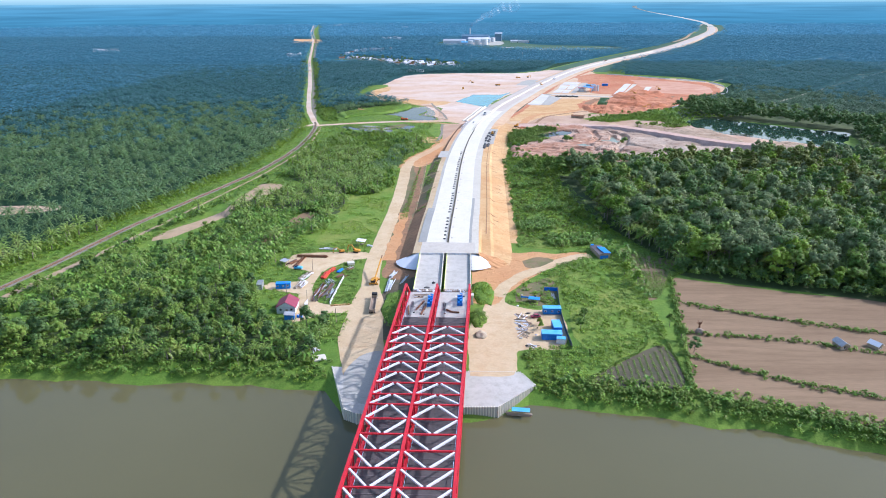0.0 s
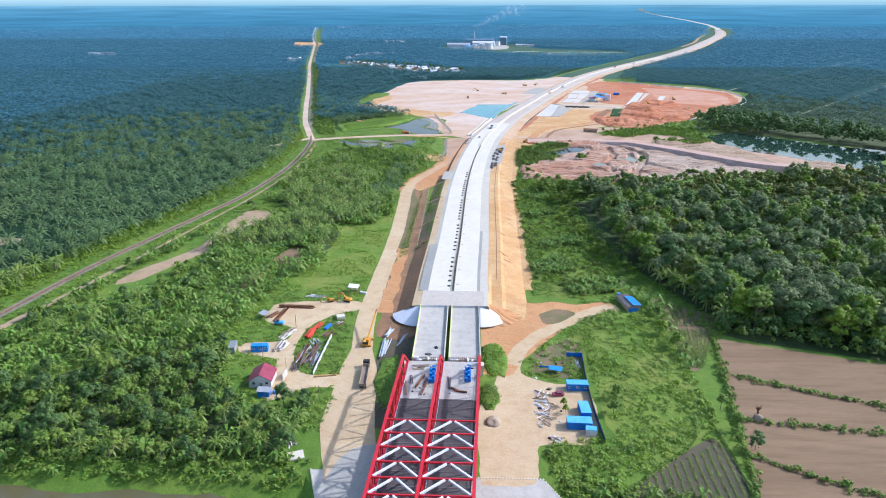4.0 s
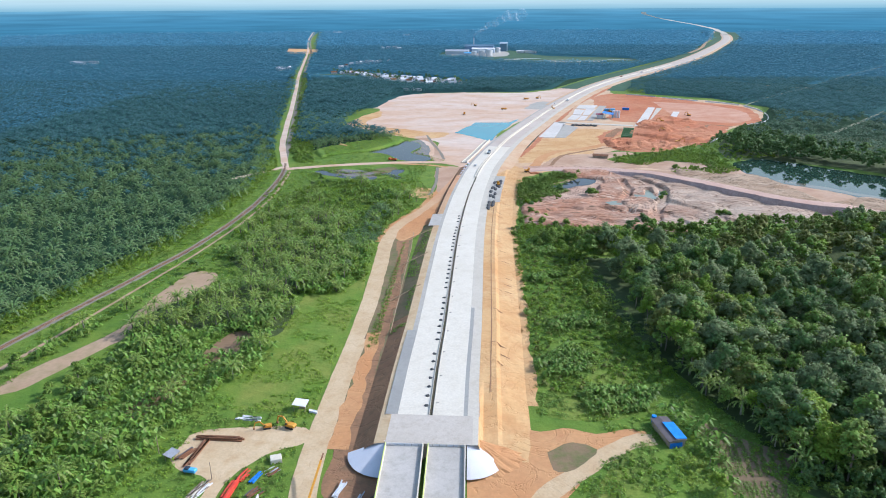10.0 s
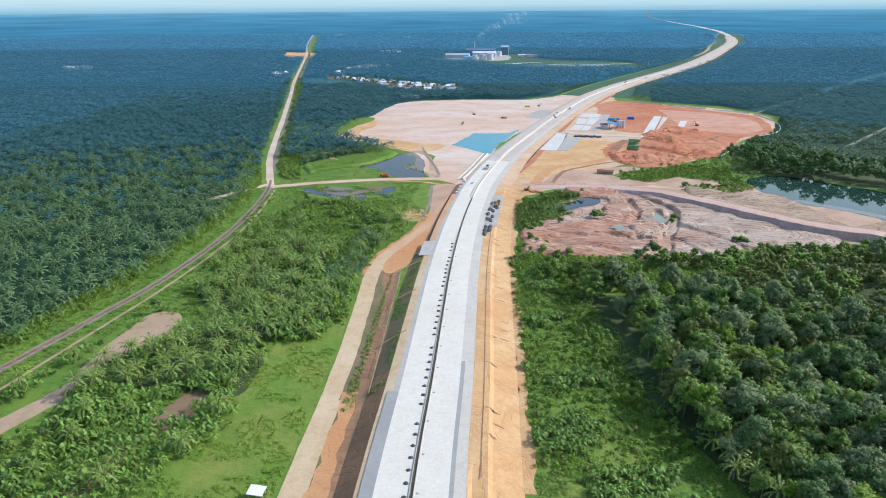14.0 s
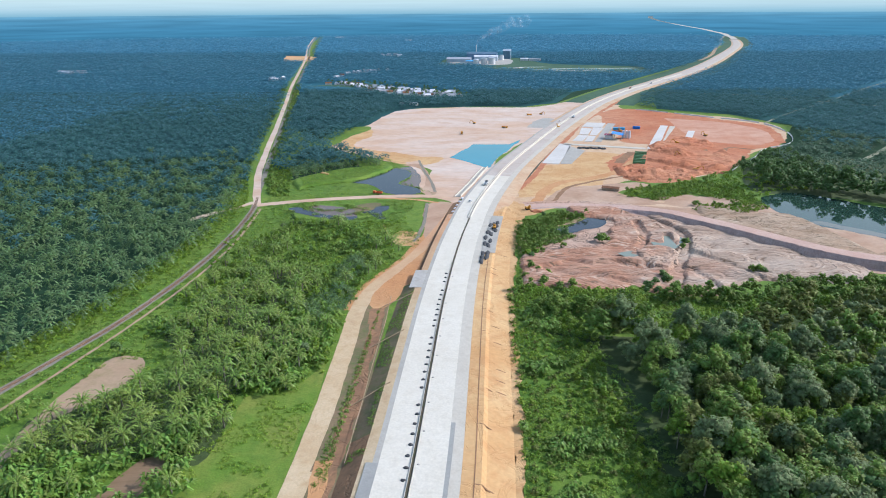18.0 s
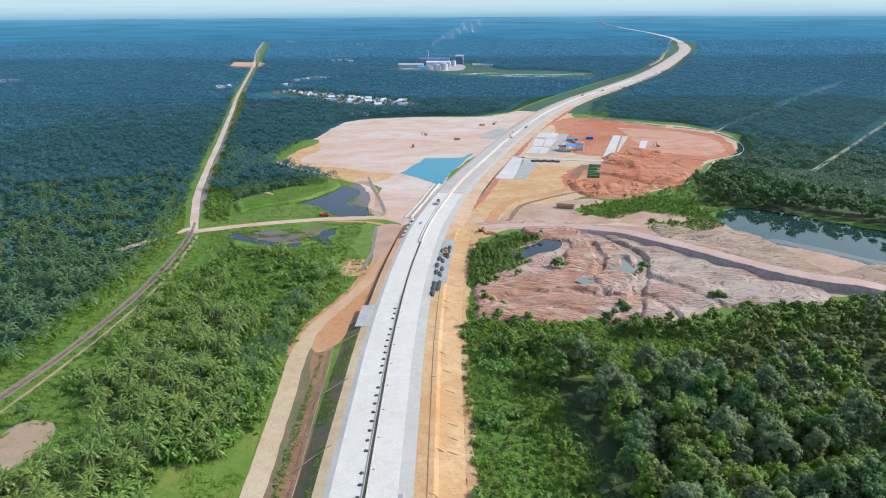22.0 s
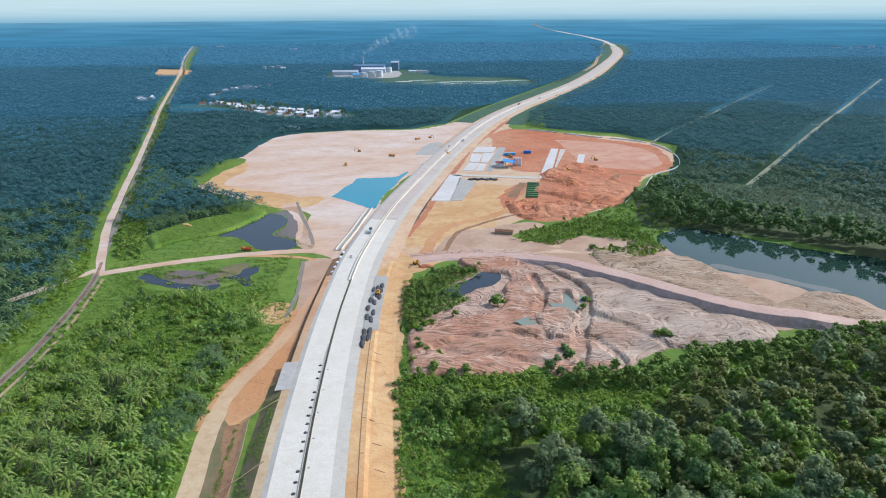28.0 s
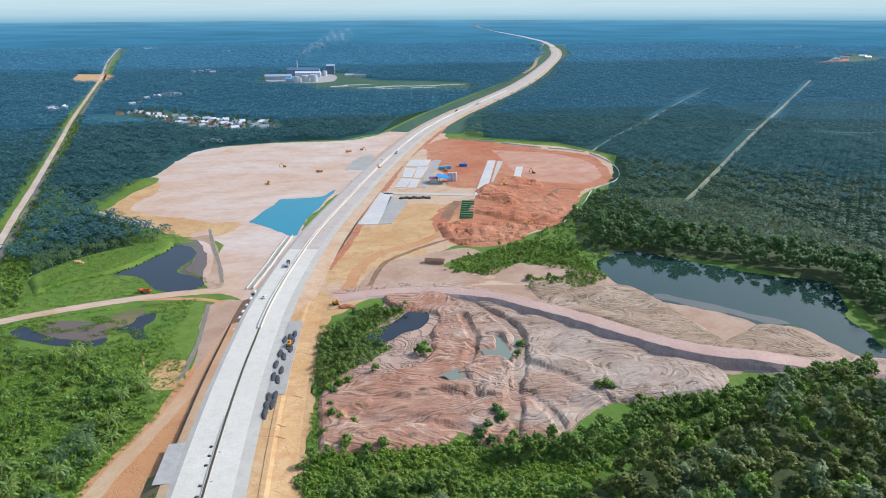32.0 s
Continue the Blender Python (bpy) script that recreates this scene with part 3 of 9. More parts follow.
patch("sandbank", NORTHBANK, 0.05, M["flat"], "pale washed-out sandy shore of the lake", "ground", 4, 6)
patch("lake", LAKE, 0.10, M["lake"], "calm dark green lake reflecting the trees", "lake", 4, 3)
patch("lake_shoal", [(262, 700), (276, 688), (301, 666), (312, 650), (326, 648), (322, 656), (308, 668), (288, 688), (272, 706)], 0.105, M["shoal"], "pale sandy shallows along the lake shore", "lake", 3, 3)
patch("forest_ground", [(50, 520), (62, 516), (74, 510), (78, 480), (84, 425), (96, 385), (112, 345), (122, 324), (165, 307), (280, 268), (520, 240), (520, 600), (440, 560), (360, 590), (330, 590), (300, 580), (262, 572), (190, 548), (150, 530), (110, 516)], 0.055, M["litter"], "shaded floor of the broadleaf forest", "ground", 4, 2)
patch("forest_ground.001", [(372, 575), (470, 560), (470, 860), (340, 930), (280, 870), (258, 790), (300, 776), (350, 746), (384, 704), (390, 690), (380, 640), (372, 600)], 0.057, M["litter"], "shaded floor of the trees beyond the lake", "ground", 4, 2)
patch("pool", BLUEPOOL, 0.12, M["pool"], "turquoise settling pool beside the embankment", "pond", 4, 2)
patch("pond", PONDL, 0.10, M["pond"], "dark still pond below the green mound", "pond", 3, 2)
patch("pond_shallow", [(-57, 869), (-44, 877), (-35, 888), (-21, 839), (-12, 788), (-17, 772), (-24, 780), (-29, 794), (-45, 808), (-38, 834), (-42, 859)], 0.092, M["silt"], "muddy reddish shallows of the pond", "pond", 3, 1.5)
patch("sand_strip", SANDSTRIP, 0.06, M["strip"], "bare sandy strip along the railway", "ground", 4, 2)
patch("ploughed_field", FIELD, 0.05, M["field"], "brown ploughed field on the river bank", "field", 4, 1.5)
patch("yard", YARD, 0.06, M["dirt"], "trodden dirt yard of the site office", "ground", 3, 1.2)
patch("quay_ground", RIGHTTRACK, 0.05, M["dirt"], "trodden beige ground between bridge and camp", "ground", 3, 1.5)
ribbon("hut_track", [(24, 290), (29, 303), (40, 317), (55, 331), (67, 341), (76, 343)], 6.5, 0.088, M["dirt"], "pale dirt track to the farm hut", "road", rough=1.2)
patch("bridge_apron", LEFTAPRON, 0.05, M["brown"], "orange earth around the western abutment", "ground", 3, 1.5)
# dark sheet that paints the shade beside the bridge onto the soil
patch("shaded_ground", [(-29, 250), (-28, 300), (-22, 312), (-13, 312), (-13, 250)], 0.045, M["dark"], "dark soil with the bridge's shade in its colour", "ground", 3, 1.5)
patch("work_ground", RIGHTDIRT, 0.075, M["rust_earth"], "rutted orange dirt ground at the bridge head", "ground", 3, 1.5)
ribbon("access_road", ACCESS, 9, 0.09, M["dirt"], "compacted pale dirt access road", "road", rough=0.35, wide=([220, 250, 285, 300, 560, 620, 720], [16, 18, 14, 8.5, 8.5, 9, 10]))
ribbon("access_edge", [(-38, 540), (-33, 574), (-19, 612), (-6, 664), (5, 716), (10, 748)], 15, 0.080, M["rust_earth"], "orange-red worn edge of the access road", "ground", rough=1.2)
ribbon("brown_strip", [(-27.5, 332), (-27, 380), (-26.5, 430), (-26, 470), (-26, 510), (-27, 545), (-20, 580), (-8, 620), (3, 675)], 7.0, 0.102, M["brown"], "bare brown soil along the foot of the embankment", "ground", rough=2.0)
ribbon("ditch_berm", [(-29.5, 334), (-29.5, 370), (-29, 395), (-29.5, 418)], 6.5, 0.13, M["rust_earth"], "orange earth berm beside the ditch", "embankment", rough=2.2)
ribbon("ditch_berm.001", [(-29, 546), (-27, 560), (-21, 586), (-8, 622), (4, 676), (13, 728)], 5.0, 0.125, M["rust_earth"], "orange-red earth between access road and embankment", "embankment", rough=1.0)
ribbon("ditch_ground", [(-29, 334), (-28.5, 380), (-28, 430), (-27.5, 470), (-28, 510), (-29, 552)], 13, 0.084, M["weedy"], "weedy earth between access road and embankment", "ground", rough=0.6)
ribbon("ditch_verge", [(-31.3, 412), (-30.5, 430), (-30, 470), (-30.5, 500), (-31, 525)], 3.6, 0.12, M["weedy"], "weedy green verge beside the access road", "verge", rough=1.0)
ribbon("cross_road", CROSS, 9, 0.12, M["sand"], "dirt crossing road over the marsh", "road")
ribbon("cross_bank", [(-119, 747), (-102, 755), (-76, 759), (-49, 759), (-24, 754), (-7, 746)], 4.0, 0.1, M["rust_earth"], "orange bank below the dirt crossing", "embankment", rough=1.2)
ribbon("field_track", [(-157, 744), (-165, 730), (-175, 717), (-191, 694)], 6.0, 0.13, M["sand"], "pale dirt track crossing the railway", "road", rough=0.8)
ribbon("railway_bed", RAIL, 5, 0.10, M["ballast"], "grey ballast bed of a single railway track", "railway", step=8)
ribbon("verge_path", [(-222, 200), (-195, 305), (-180, 365), (-166, 430), (-156, 478), (-148, 520), (-140, 585), (-139, 650), (-146, 725)], 1.8, 0.16, M["strip"], "pale footpath along the railway", "path", rough=0.3, wide=([200, 330, 420, 520, 725], [6.0, 4.0, 1.7, 1.6, 2.2]))
ribbon("plantation_road", [(-152, 735), (-166, 780), (-186, 850), (-215, 980), (-246, 1125), (-300, 1370), (-360, 1640), (-515, 2390), (-690, 3160), (-970, 4550)], 6.4, 0.14, M["sand"], "pale dirt road along the palm plantation", "road", step=12)
M["track"] = mat("grassy_track", (0.26, 0.27, 0.17), (0.33, 0.32, 0.21), (0.18, 0.23, 0.12), 0.02, 0.1, bump=0.3)
TRACKS = ([(406, 906), (481, 987), (730, 1261), (968, 1515), (1343, 1920)], [(408, 1147), (489, 1250), (606, 1380), (780, 1584), (995, 1826)], [(354, 1500), (479, 1464), (589, 1367), (733, 1260), (901, 1197)])
for i, (tr, w) in enumerate(zip(TRACKS, (5, 3, 3))):
    ribbon("plantation_track" if not i else "plantation_track.%03d" % i, tr, w, 0.1, M["track"], "grassy dirt track through the palm plantation", "road", step=15)

# ---- highway ----


def band(name, a, b, za, zb, material, label, lo=0, hi=None, lift=0.0, cat="road", taper=0):
    c = ROAD[lo:hi]
    r = side(ROAD)[lo:hi]
    vs, fs = [], []
    for i, (p, s) in enumerate(zip(c, r)):
        n = 4
        for k in range(n + 1):
            u = a + (b - a) * k / n
            z = p[2] * (za + (zb - za) * k / n) * (min(1.0, (i + 0.6) / taper, (len(c) - 1 - i) / taper) if taper and abs(u) > 16.6 else 1) + lift
            vs.append((p[0] + s[0] * u, p[1] + s[1] * u, z))
        if i:
            for k in range(n):
                q = (i - 1) * (n + 1) + k
                fs.append((q, q + 1, q + n + 2, q + n + 1))
    return structure(name, vs, fs, material, label, cat)


band("carriageway", -11.3, 11.3, 1, 1, M["concrete"], "white concrete pavement of the new highway", hi=61)
band("carriageway.001", -11.3, 11.3, 1, 1, M["dusty"], "dusty pale concrete pavement of the new highway", lo=60)
band("crest_line", 20.6, 21.0, 0.96, 0.95, M["brown"], "dark erosion crack along the embankment crest", lo=4, hi=44, lift=0.06, cat="slope")
M["basecourse"] = mat("grey_base_course", (0.333, 0.330, 0.299), (0.384, 0.380, 0.340), (0.293, 0.285, 0.258), 0.05, 0.4, rough=0.9, bump=0.15)
band("base_course", -15.6, -11.3, 0.99, 1, M["basecourse"], "grey base course beside the pavement", lo=2, hi=11, lift=0.03)
band("approach_slab", -13.4, 14.6, 1, 1, M["slabend"], "beige approach slab at the abutment", lo=0, hi=3, lift=0.02)
band("shoulder_left", -13.4, -11.3, 1, 1, M["grey"], "grey lean concrete shoulder")
band("shoulder_right", 11.3, 16.5, 1, 1, M["beige"], "beige compacted shoulder of the highway", lift=-0.02)
band("far_verge_left", -19, -11.3, 0.1, 1, M["tan"], "bare tan verge of the far highway", lo=100, cat="verge")
band("far_lawn_left", -50, -19, 0.05, 0.1, M["lawn"], "dark green verge of the far highway", lo=125, lift=0.06, cat="verge")
band("far_lawn_right", 27, 62, 0.1, 0.05, M["lawn"], "dark green verge of the far highway", lo=125, lift=0.06, cat="verge")
band("far_verge_right", 16.5, 27, 1, 0.1, M["tan"], "bare tan verge of the far highway", lo=46, cat="verge")
band("slope_right", 16.5, 23.0, 1, 0.93, M["orange"], "ochre earth bench of the road embankment", hi=52, cat="slope", taper=5)
band("slope_face", 23.0, 24.6, 0.93, 0.6, M["orange"], "steep orange step in the embankment", hi=52, cat="slope", taper=5)
band("slope_foot", 24.6, 34.5, 0.6, 0.0, M["orange"], "long orange foot of the embankment slope", hi=52, cat="slope", taper=5)
band("bench_left", -17.2, -13.4, 0.9, 1, M["dirt"], "sandy bench beside the highway shoulder", hi=46, cat="slope")
rf = [(x, y) for x, y in zip(*((ROAD[4:52, :2] + side(ROAD)[4:52] * 35.5).T))]
ribbon("slope_fringe", rf[::4], 5.0, 0.09, M["orange"], "ragged washed-out foot of the orange slope", "slope", rough=3.0)
rn = np.random.RandomState(31)
for i in range(20):
    j = 6 + int(rn.rand() * 38)
    u0 = 22.0 + rn.rand() * 8
    c, s = ROAD[j], side(ROAD)[j]
    zc = c[2] * np.interp(u0, [16.5, 23, 24.6, 34.5], [1, 0.93, 0.6, 0])
    structure("erosion_step" if not i else "erosion_step.%03d" % i, [(c[0] + s[0] * (u0 + a) + b * 0.3, c[1] + s[1] * (u0 + a) + b, c[2] * np.interp(u0 + a, [16.5, 23, 24.6, 34.5], [1, 0.93, 0.6, 0]) + 0.06) for a, b in ((-2.2, 0.4), (-0.5, 0.05), (2.0, -0.5), (2.3, -0.1), (0, 0.55), (-2.0, 0.75))], [(0, 1, 4, 5), (1, 2, 3, 4)], M["brown"], "dark erosion mark across the slope", "slope")
band("slope_left_red", -19.5, -13.4, 0.1, 1, M["brown"], "brown cut slope above the access road", lo=29, hi=50, cat="slope")
band("gravel_bench", -20.5, -13.4, 0.9, 1.0, M["deckpale"], "pale gravel pad on the embankment bench", lo=28, hi=32, lift=0.05, cat="slope")
patch("red_cut", [(7, 743), (14, 726), (0, 631), (-10, 596), (-18, 562), (-26, 544), (-33, 548), (-29, 579), (-15, 616), (-3, 661)], 0.107, M["rust_earth"], "orange-red cut earth beside the access road", "ground", 3, 1.5)
band("slope_left", -25, -17.2, 0, 0.9, M["brown"], "bare dark brown slope of the road embankment", hi=13, cat="slope")
band("slope_left_weedy", -25, -17.2, 0, 0.9, M["weedy"], "dark weedy slope of the road embankment", lo=12, hi=30, cat="slope")

# ---- bridge ----
bridge = tagged(new("truss_bridge"), "red steel through-truss bridge with white bracing", "bridge")
H0, H1 = 6.0, 14.0


def bx(k, y):
    """Place of truss line k (0 west, 1 middle, 2 east) at y."""
    return (-15.1, -2.0, 11.7)[k] + (y - 271) * (0.0435, 0.042, 0.0335)[k]


ys = [271 - 6.5 * i for i in range(14)] + [181.0 - 7.25 * i for i in range(34)]
END = ys[-1]
for k in (0, 1, 2):
    bm = bmesh.new()
    beam(bm, (bx(k, 271), 271, H1), (bx(k, END), END, H1), 0.85, 0.8)
    part("top_chord", bm, M["redpaint"], bridge)
    bm = bmesh.new()
    beam(bm, (bx(k, 281), 281, H0), (bx(k, END), END, H0), 0.8, 1.0)
    part("bottom_chord", bm, M["redpaint"], bridge)
    bm = bmesh.new()
    beam(bm, (bx(k, 271), 271, H1), (bx(k, 281), 281, H0), 0.7, 0.7)
    part("end_post", bm, M["redpaint"], bridge)
    for i, y in enumerate(ys):
        bm = bmesh.new()
        beam(bm, (bx(k, y), y, H0), (bx(k, y), y, H1), 0.4, 0.4)
        part("post", bm, M["redpaint"], bridge)
        if i + 1 < len(ys):
            a, b = (H1, H0) if i % 2 else (H0, H1)
            bm = bmesh.new()
            beam(bm, (bx(k, y), y, a), (bx(k, ys[i + 1]), ys[i + 1], b), 0.34, 0.34)
            part("diagonal", bm, M["redpaint"], bridge)
for k in (0, 1):
    bm = bmesh.new()
    w = bx(k + 1, 200) - bx(k, 200) - 1.6
    beam(bm, ((bx(k, 256) + bx(k + 1, 256)) / 2, 256, H0 - 0.45), ((bx(k, END) + bx(k + 1, END)) / 2, END, H0 - 0.45), w, 0.4)
    part("deck", bm, M["deck"], bridge, "dark unpaved steel deck")
    bm = bmesh.new()
    beam(bm, ((bx(k, 281) + bx(k + 1, 281)) / 2, 281, H0 - 0.35), ((bx(k, 256) + bx(k + 1, 256)) / 2, 256, H0 - 0.35), w, 0.5)
    part("cast_deck", bm, M["deckpale"], bridge, "freshly cast pale concrete deck")
    for x in (0.9, w + 0.7):
        bm = bmesh.new()
        beam(bm, (bx(k, 278) + x, 278, H0 + 0.9), (bx(k, END) + x, END, H0 + 0.9), 0.1, 0.14)
        part("guard_rail", bm, M["blueline"], bridge, "thin bluish guard rail")
    for i, y in enumerate(ys):
        if y > 256:
            continue
        bm = bmesh.new()
        beam(bm, (bx(k, y) + 0.6, y, H0 - 0.22), (bx(k + 1, y) - 0.6, y, H0 - 0.22), 0.3, 0.12)
        part("floor_beam", bm, M["deckbeam"], bridge)
        if y > 235:
            continue
        bm = bmesh.new()
        beam(bm, (bx(k, y), y, H1), (bx(k + 1, y), y, H1), 0.45, 0.45)
        part("cross_beam", bm, M["redpaint"], bridge)
        if i + 1 == len(ys):
            continue
        yn = ys[i + 1]
        far, apex_far = (y, True) if y > 175 else (y, False)
        a, b = (y - 0.4, yn + 0.5) if apex_far else (yn + 0.4, y - 0.5)
        xm = (bx(k, a) + bx(k + 1, a)) / 2
        for sgn in (0, 1):
            bm = bmesh.new()
            beam(bm, (xm + (0.55 if sgn else -0.55), a, H1), (bx(k + sgn, b) + (-0.7 if sgn else 0.7), b, H1), 0.55, 0.5)
            part("brace", bm, M["whitepaint"], bridge, "white painted brace")
for y in (282.5, 120.0, -20.0):
    for k in (0, 1, 2):
        bm = bmesh.new()
        beam(bm, (bx(k, y), y, -9.0), (bx(k, y), y, H0 - 2.6), 2.6, 2.6)
        part("pier_column", bm, M["concrete"], bridge)
    bm = bmesh.new()
    beam(bm, (bx(0, y) - 1.6, y, H0 - 2.2), (bx(2, y) + 1.6, y, H0 - 2.2), 2.8, 1.3)
    part("pier_cap", bm, M["concrete"], bridge)
approach = tagged(new("approach_span"), "pale concrete approach spans with low parapets", "bridge")
for x0, x1 in ((-13.4, -1.0), (0.3, 12.5)):
    bm = bmesh.new()
    box(bm, (x0 + x1) / 2, 307, 4.7, x1 - x0, 46, 0.8)
    part("slab", bm, M["deckpale"], approach)
    for x, m in ((x0 + 0.2, "limeline"), (x1 - 0.2, "concrete")):
        bm = bmesh.new()
        box(bm, x, 307, 5.6, 0.4, 46, 1.1)
        pp = part("parapet", bm, M["concrete"], approach)
        bm = bmesh.new()
        box(bm, x, 307, 6.19, 0.28, 46, 0.06)
        part("edge_strip", bm, M[m], pp, "yellow-green edge strip" if m == "limeline" else "")
    bm = bmesh.new()
    box(bm, (x0 + x1) / 2, 285.5, 2.1, x1 - x0 - 2, 2.0, 4.3)
    part("bent_wall", bm, M["concrete"], approach)
    bm = bmesh.new()
    box(bm, (x0 + x1) / 2, 330.4, 3.0, x1 - x0, 0.8, 5.9)
    part("abutment_wall", bm, M["whitepaint"], approach, "pale abutment back wall")
    for i in range(5):
        bm = bmesh.new()
        box(bm, x0 + 1.6 + i * (x1 - x0 - 3.2) / 4, 329.9, 5.4, 0.12, 0.12, 1.0)
        part("wall_joint", bm, M["grey"], approach)


def cone(name, x, y, z, rx, ry, sgn, m, label, z0=0.02, wobble=0.0):
    """A quarter-round slope beside the abutment."""
    n, k = 20, 5
    vs, fs = [], []
    for i in range(n + 1):
        a = math.pi * (0.5 + 0.5 * i / n)
        for j in range(k + 1):
            t = j / k
            w = 1 + wobble * noise.noise(Vector((i * 0.5, j * 0.8, sgn)))
            vs.append((x + sgn * rx * t * w * math.sin(a), y + ry * t * w * math.cos(a), z + (z0 - z) * t))
        if i:
            for j in range(k):
                q = (i - 1) * (k + 1) + j
                f = (q, q + 1, q + k + 2, q + k + 1)
                fs.append(f[::-1] if sgn > 0 else f)
    structure(name, vs, fs, M[m], label, "slope")


cone("earth_cone", 15.0, 334, 5.8, 17, 14, 1, "rust_earth", "orange earth cone beside the abutment", -0.1, 0.15)
cone("earth_cone.001", -13.6, 333, 5.8, 12, 12, -1, "rust_earth", "orange earth cone beside the abutment", -0.1, 0.15)
cone("paved_slope", 12.9, 331.4, 6.05, 12.5, 12.0, 1, "whitepaint", "white paved cone slope at the abutment", 0.9)
cone("paved_slope.001", -13.6, 331.4, 6.05, 12.2, 12.0, -1, "whitepaint", "white paved cone slope at the abutment", 0.9)
structure("abutment_fill", [(-13.5, 331, 0), (13, 331, 0), (13, 331, 6.0), (-13.5, 331, 6.0)], [(0, 1, 2, 3)], M["concrete"], "concrete wall closing the embankment", "wall")


# ---- plants ----
def quad_tris(v):
    """Triangles for a run of separate quads."""
    n = len(v) // 4
    b = np.arange(n)[:, None] * 4
    return np.concatenate([b + np.array([0, 1, 2]), b + np.array([0, 2, 3])])


def frond(length, width, rise, droop, az, n, rng):
    """Triangles of one arching palm frond: forward-swept leaflets on both sides of a spine, hanging from it like a roof."""
    t = np.linspace(0.06, 1, n + 1)
    r = length * (t - 0.14 * t * t)
    z = rise * np.sin(np.minimum(1.0, t * 1.4) * 1.35) - droop * t ** 2.4
    ca, sa = np.cos(az), np.sin(az)
    sp = np.stack([r * ca, r * sa, z], 1)
    perp = np.array([-sa, ca, 0])
    tri = []
    for i in range(n):
        w = width * (0.5 + 1.3 * t[i]) * (1.3 - t[i] ** 2)
        step = sp[i + 1] - sp[i]
        for s in (-1, 1):
            tip = sp[i] + (1.0 + 0.5 * rng.rand()) * step + perp * s * w + np.array([0, 0, -0.42 * w * (0.5 + 1.0 * rng.rand())])
            tri += [sp[i], sp[i + 1], tip] if s < 0 else [sp[i + 1], sp[i], tip]
    return np.array(tri)


def palm_crown(rng, fronds, n, length=4.8, width=1.15, top=0.0):
    """Triangles of a crown, and normals that follow its round shape in part."""
    out = []
    for i in range(fronds):
        k = i / fronds
        az = i * 2.399 + rng.rand() * 0.35
        out.append(frond(length * (0.80 + 0.3 * rng.rand()), width, 3.4 * (1 - k) ** 1.1 + 0.5, 0.4 + 2.6 * k, az, n, rng))
    v = np.concatenate(out)
    t = v.reshape(-1, 3, 3).copy()
    fn = np.cross(t[:, 1] - t[:, 0], t[:, 2] - t[:, 0])
    fn /= np.linalg.norm(fn, axis=1)[:, None] + 1e-9
    down = fn[:, 2] < 0
    t[down] = t[down][:, ::-1]
    fn[down] *= -1
    g = t.mean(1) * np.array([1, 1, 0.6]) + np.array([0, 0, 2.0])
    g /= np.linalg.norm(g, axis=1)[:, None]
    nn = fn * 0.6 + g * 0.4
    nn /= np.linalg.norm(nn, axis=1)[:, None]
    v = t.reshape(-1, 3)
    v[:, 2] += top
    return v, np.repeat(nn, 3, axis=0)


ICO = None


def core_of():
    """Triangles of a small rough clump that fills a bough."""
    bm = bmesh.new()
    bmesh.ops.create_icosphere(bm, subdivisions=1, radius=1)
    v = np.array([[tuple(q.co) for q in f.verts] for f in bm.faces]).reshape(-1, 3)
    bm.free()
    return v


ICO = core_of()


def broad_crown(rng, clumps, leaves, rx, rz, top, size, core=0.78, up=0.7, soft=0.62):
    """Separate leaves on the outside of several rounded boughs, as triangles, with their normals."""
    out, nor = [], []
    mid = np.array([0, 0, top - 0.5 * rz])
    for i in range(clumps):
        a, q = i * 2.399 + rng.rand() * 0.8, np.sqrt((i + 0.3) / clumps) * 0.74
        q *= 0.75 + 0.5 * rng.rand()
        c = np.array([np.cos(a) * q * rx, np.sin(a) * q * rx, top + rz * (0.5 - 1.05 * q * q + 0.75 * (rng.rand() - 0.55))])
        rad = rx * (0.21 + 0.19 * rng.rand())
        d = rng.normal(size=(leaves, 3))
        d[:, 2] = np.abs(d[:, 2]) * 1.0 - 0.3
        d /= np.linalg.norm(d, axis=1)[:, None]
        p = c + d * rad * (0.62 + 0.78 * rng.rand(leaves, 1) ** 1.6) * np.array([1, 1, 1.05])
        nrm = d + np.array([0, 0, up]) + rng.normal(size=d.shape) * 0.45
        nrm /= np.linalg.norm(nrm, axis=1)[:, None]
        u = np.cross(nrm, rng.normal(size=d.shape))
        u /= np.linalg.norm(u, axis=1)[:, None]
        w = np.cross(nrm, u)
        s = size * (0.55 + 0.9 * rng.rand(leaves, 1))
        out.append(np.stack([p - u * s, p + u * s * 0.6 - w * s * 0.7, p + u * s * 0.5 + w * s * 0.8], 1).reshape(-1, 3))
        g = p - mid
        g /= np.linalg.norm(g, axis=1)[:, None]
        sn = d * 0.75 + g * 0.45 + np.array([0, 0, 0.1])
        sn = sn / np.linalg.norm(sn, axis=1)[:, None] * soft + nrm * (1 - soft)
        sn /= np.linalg.norm(sn, axis=1)[:, None]
        nor.append(np.repeat(sn, 3, axis=0))
        if core:
            k = ICO * (1 + 0.22 * np.sin(ICO[:, [1, 2, 0]] * 5 + i)) * rad * core * np.array([1, 1, 0.8])
            out.append(k + c)
            nor.append(ICO)
    return np.concatenate(out), np.concatenate(nor)


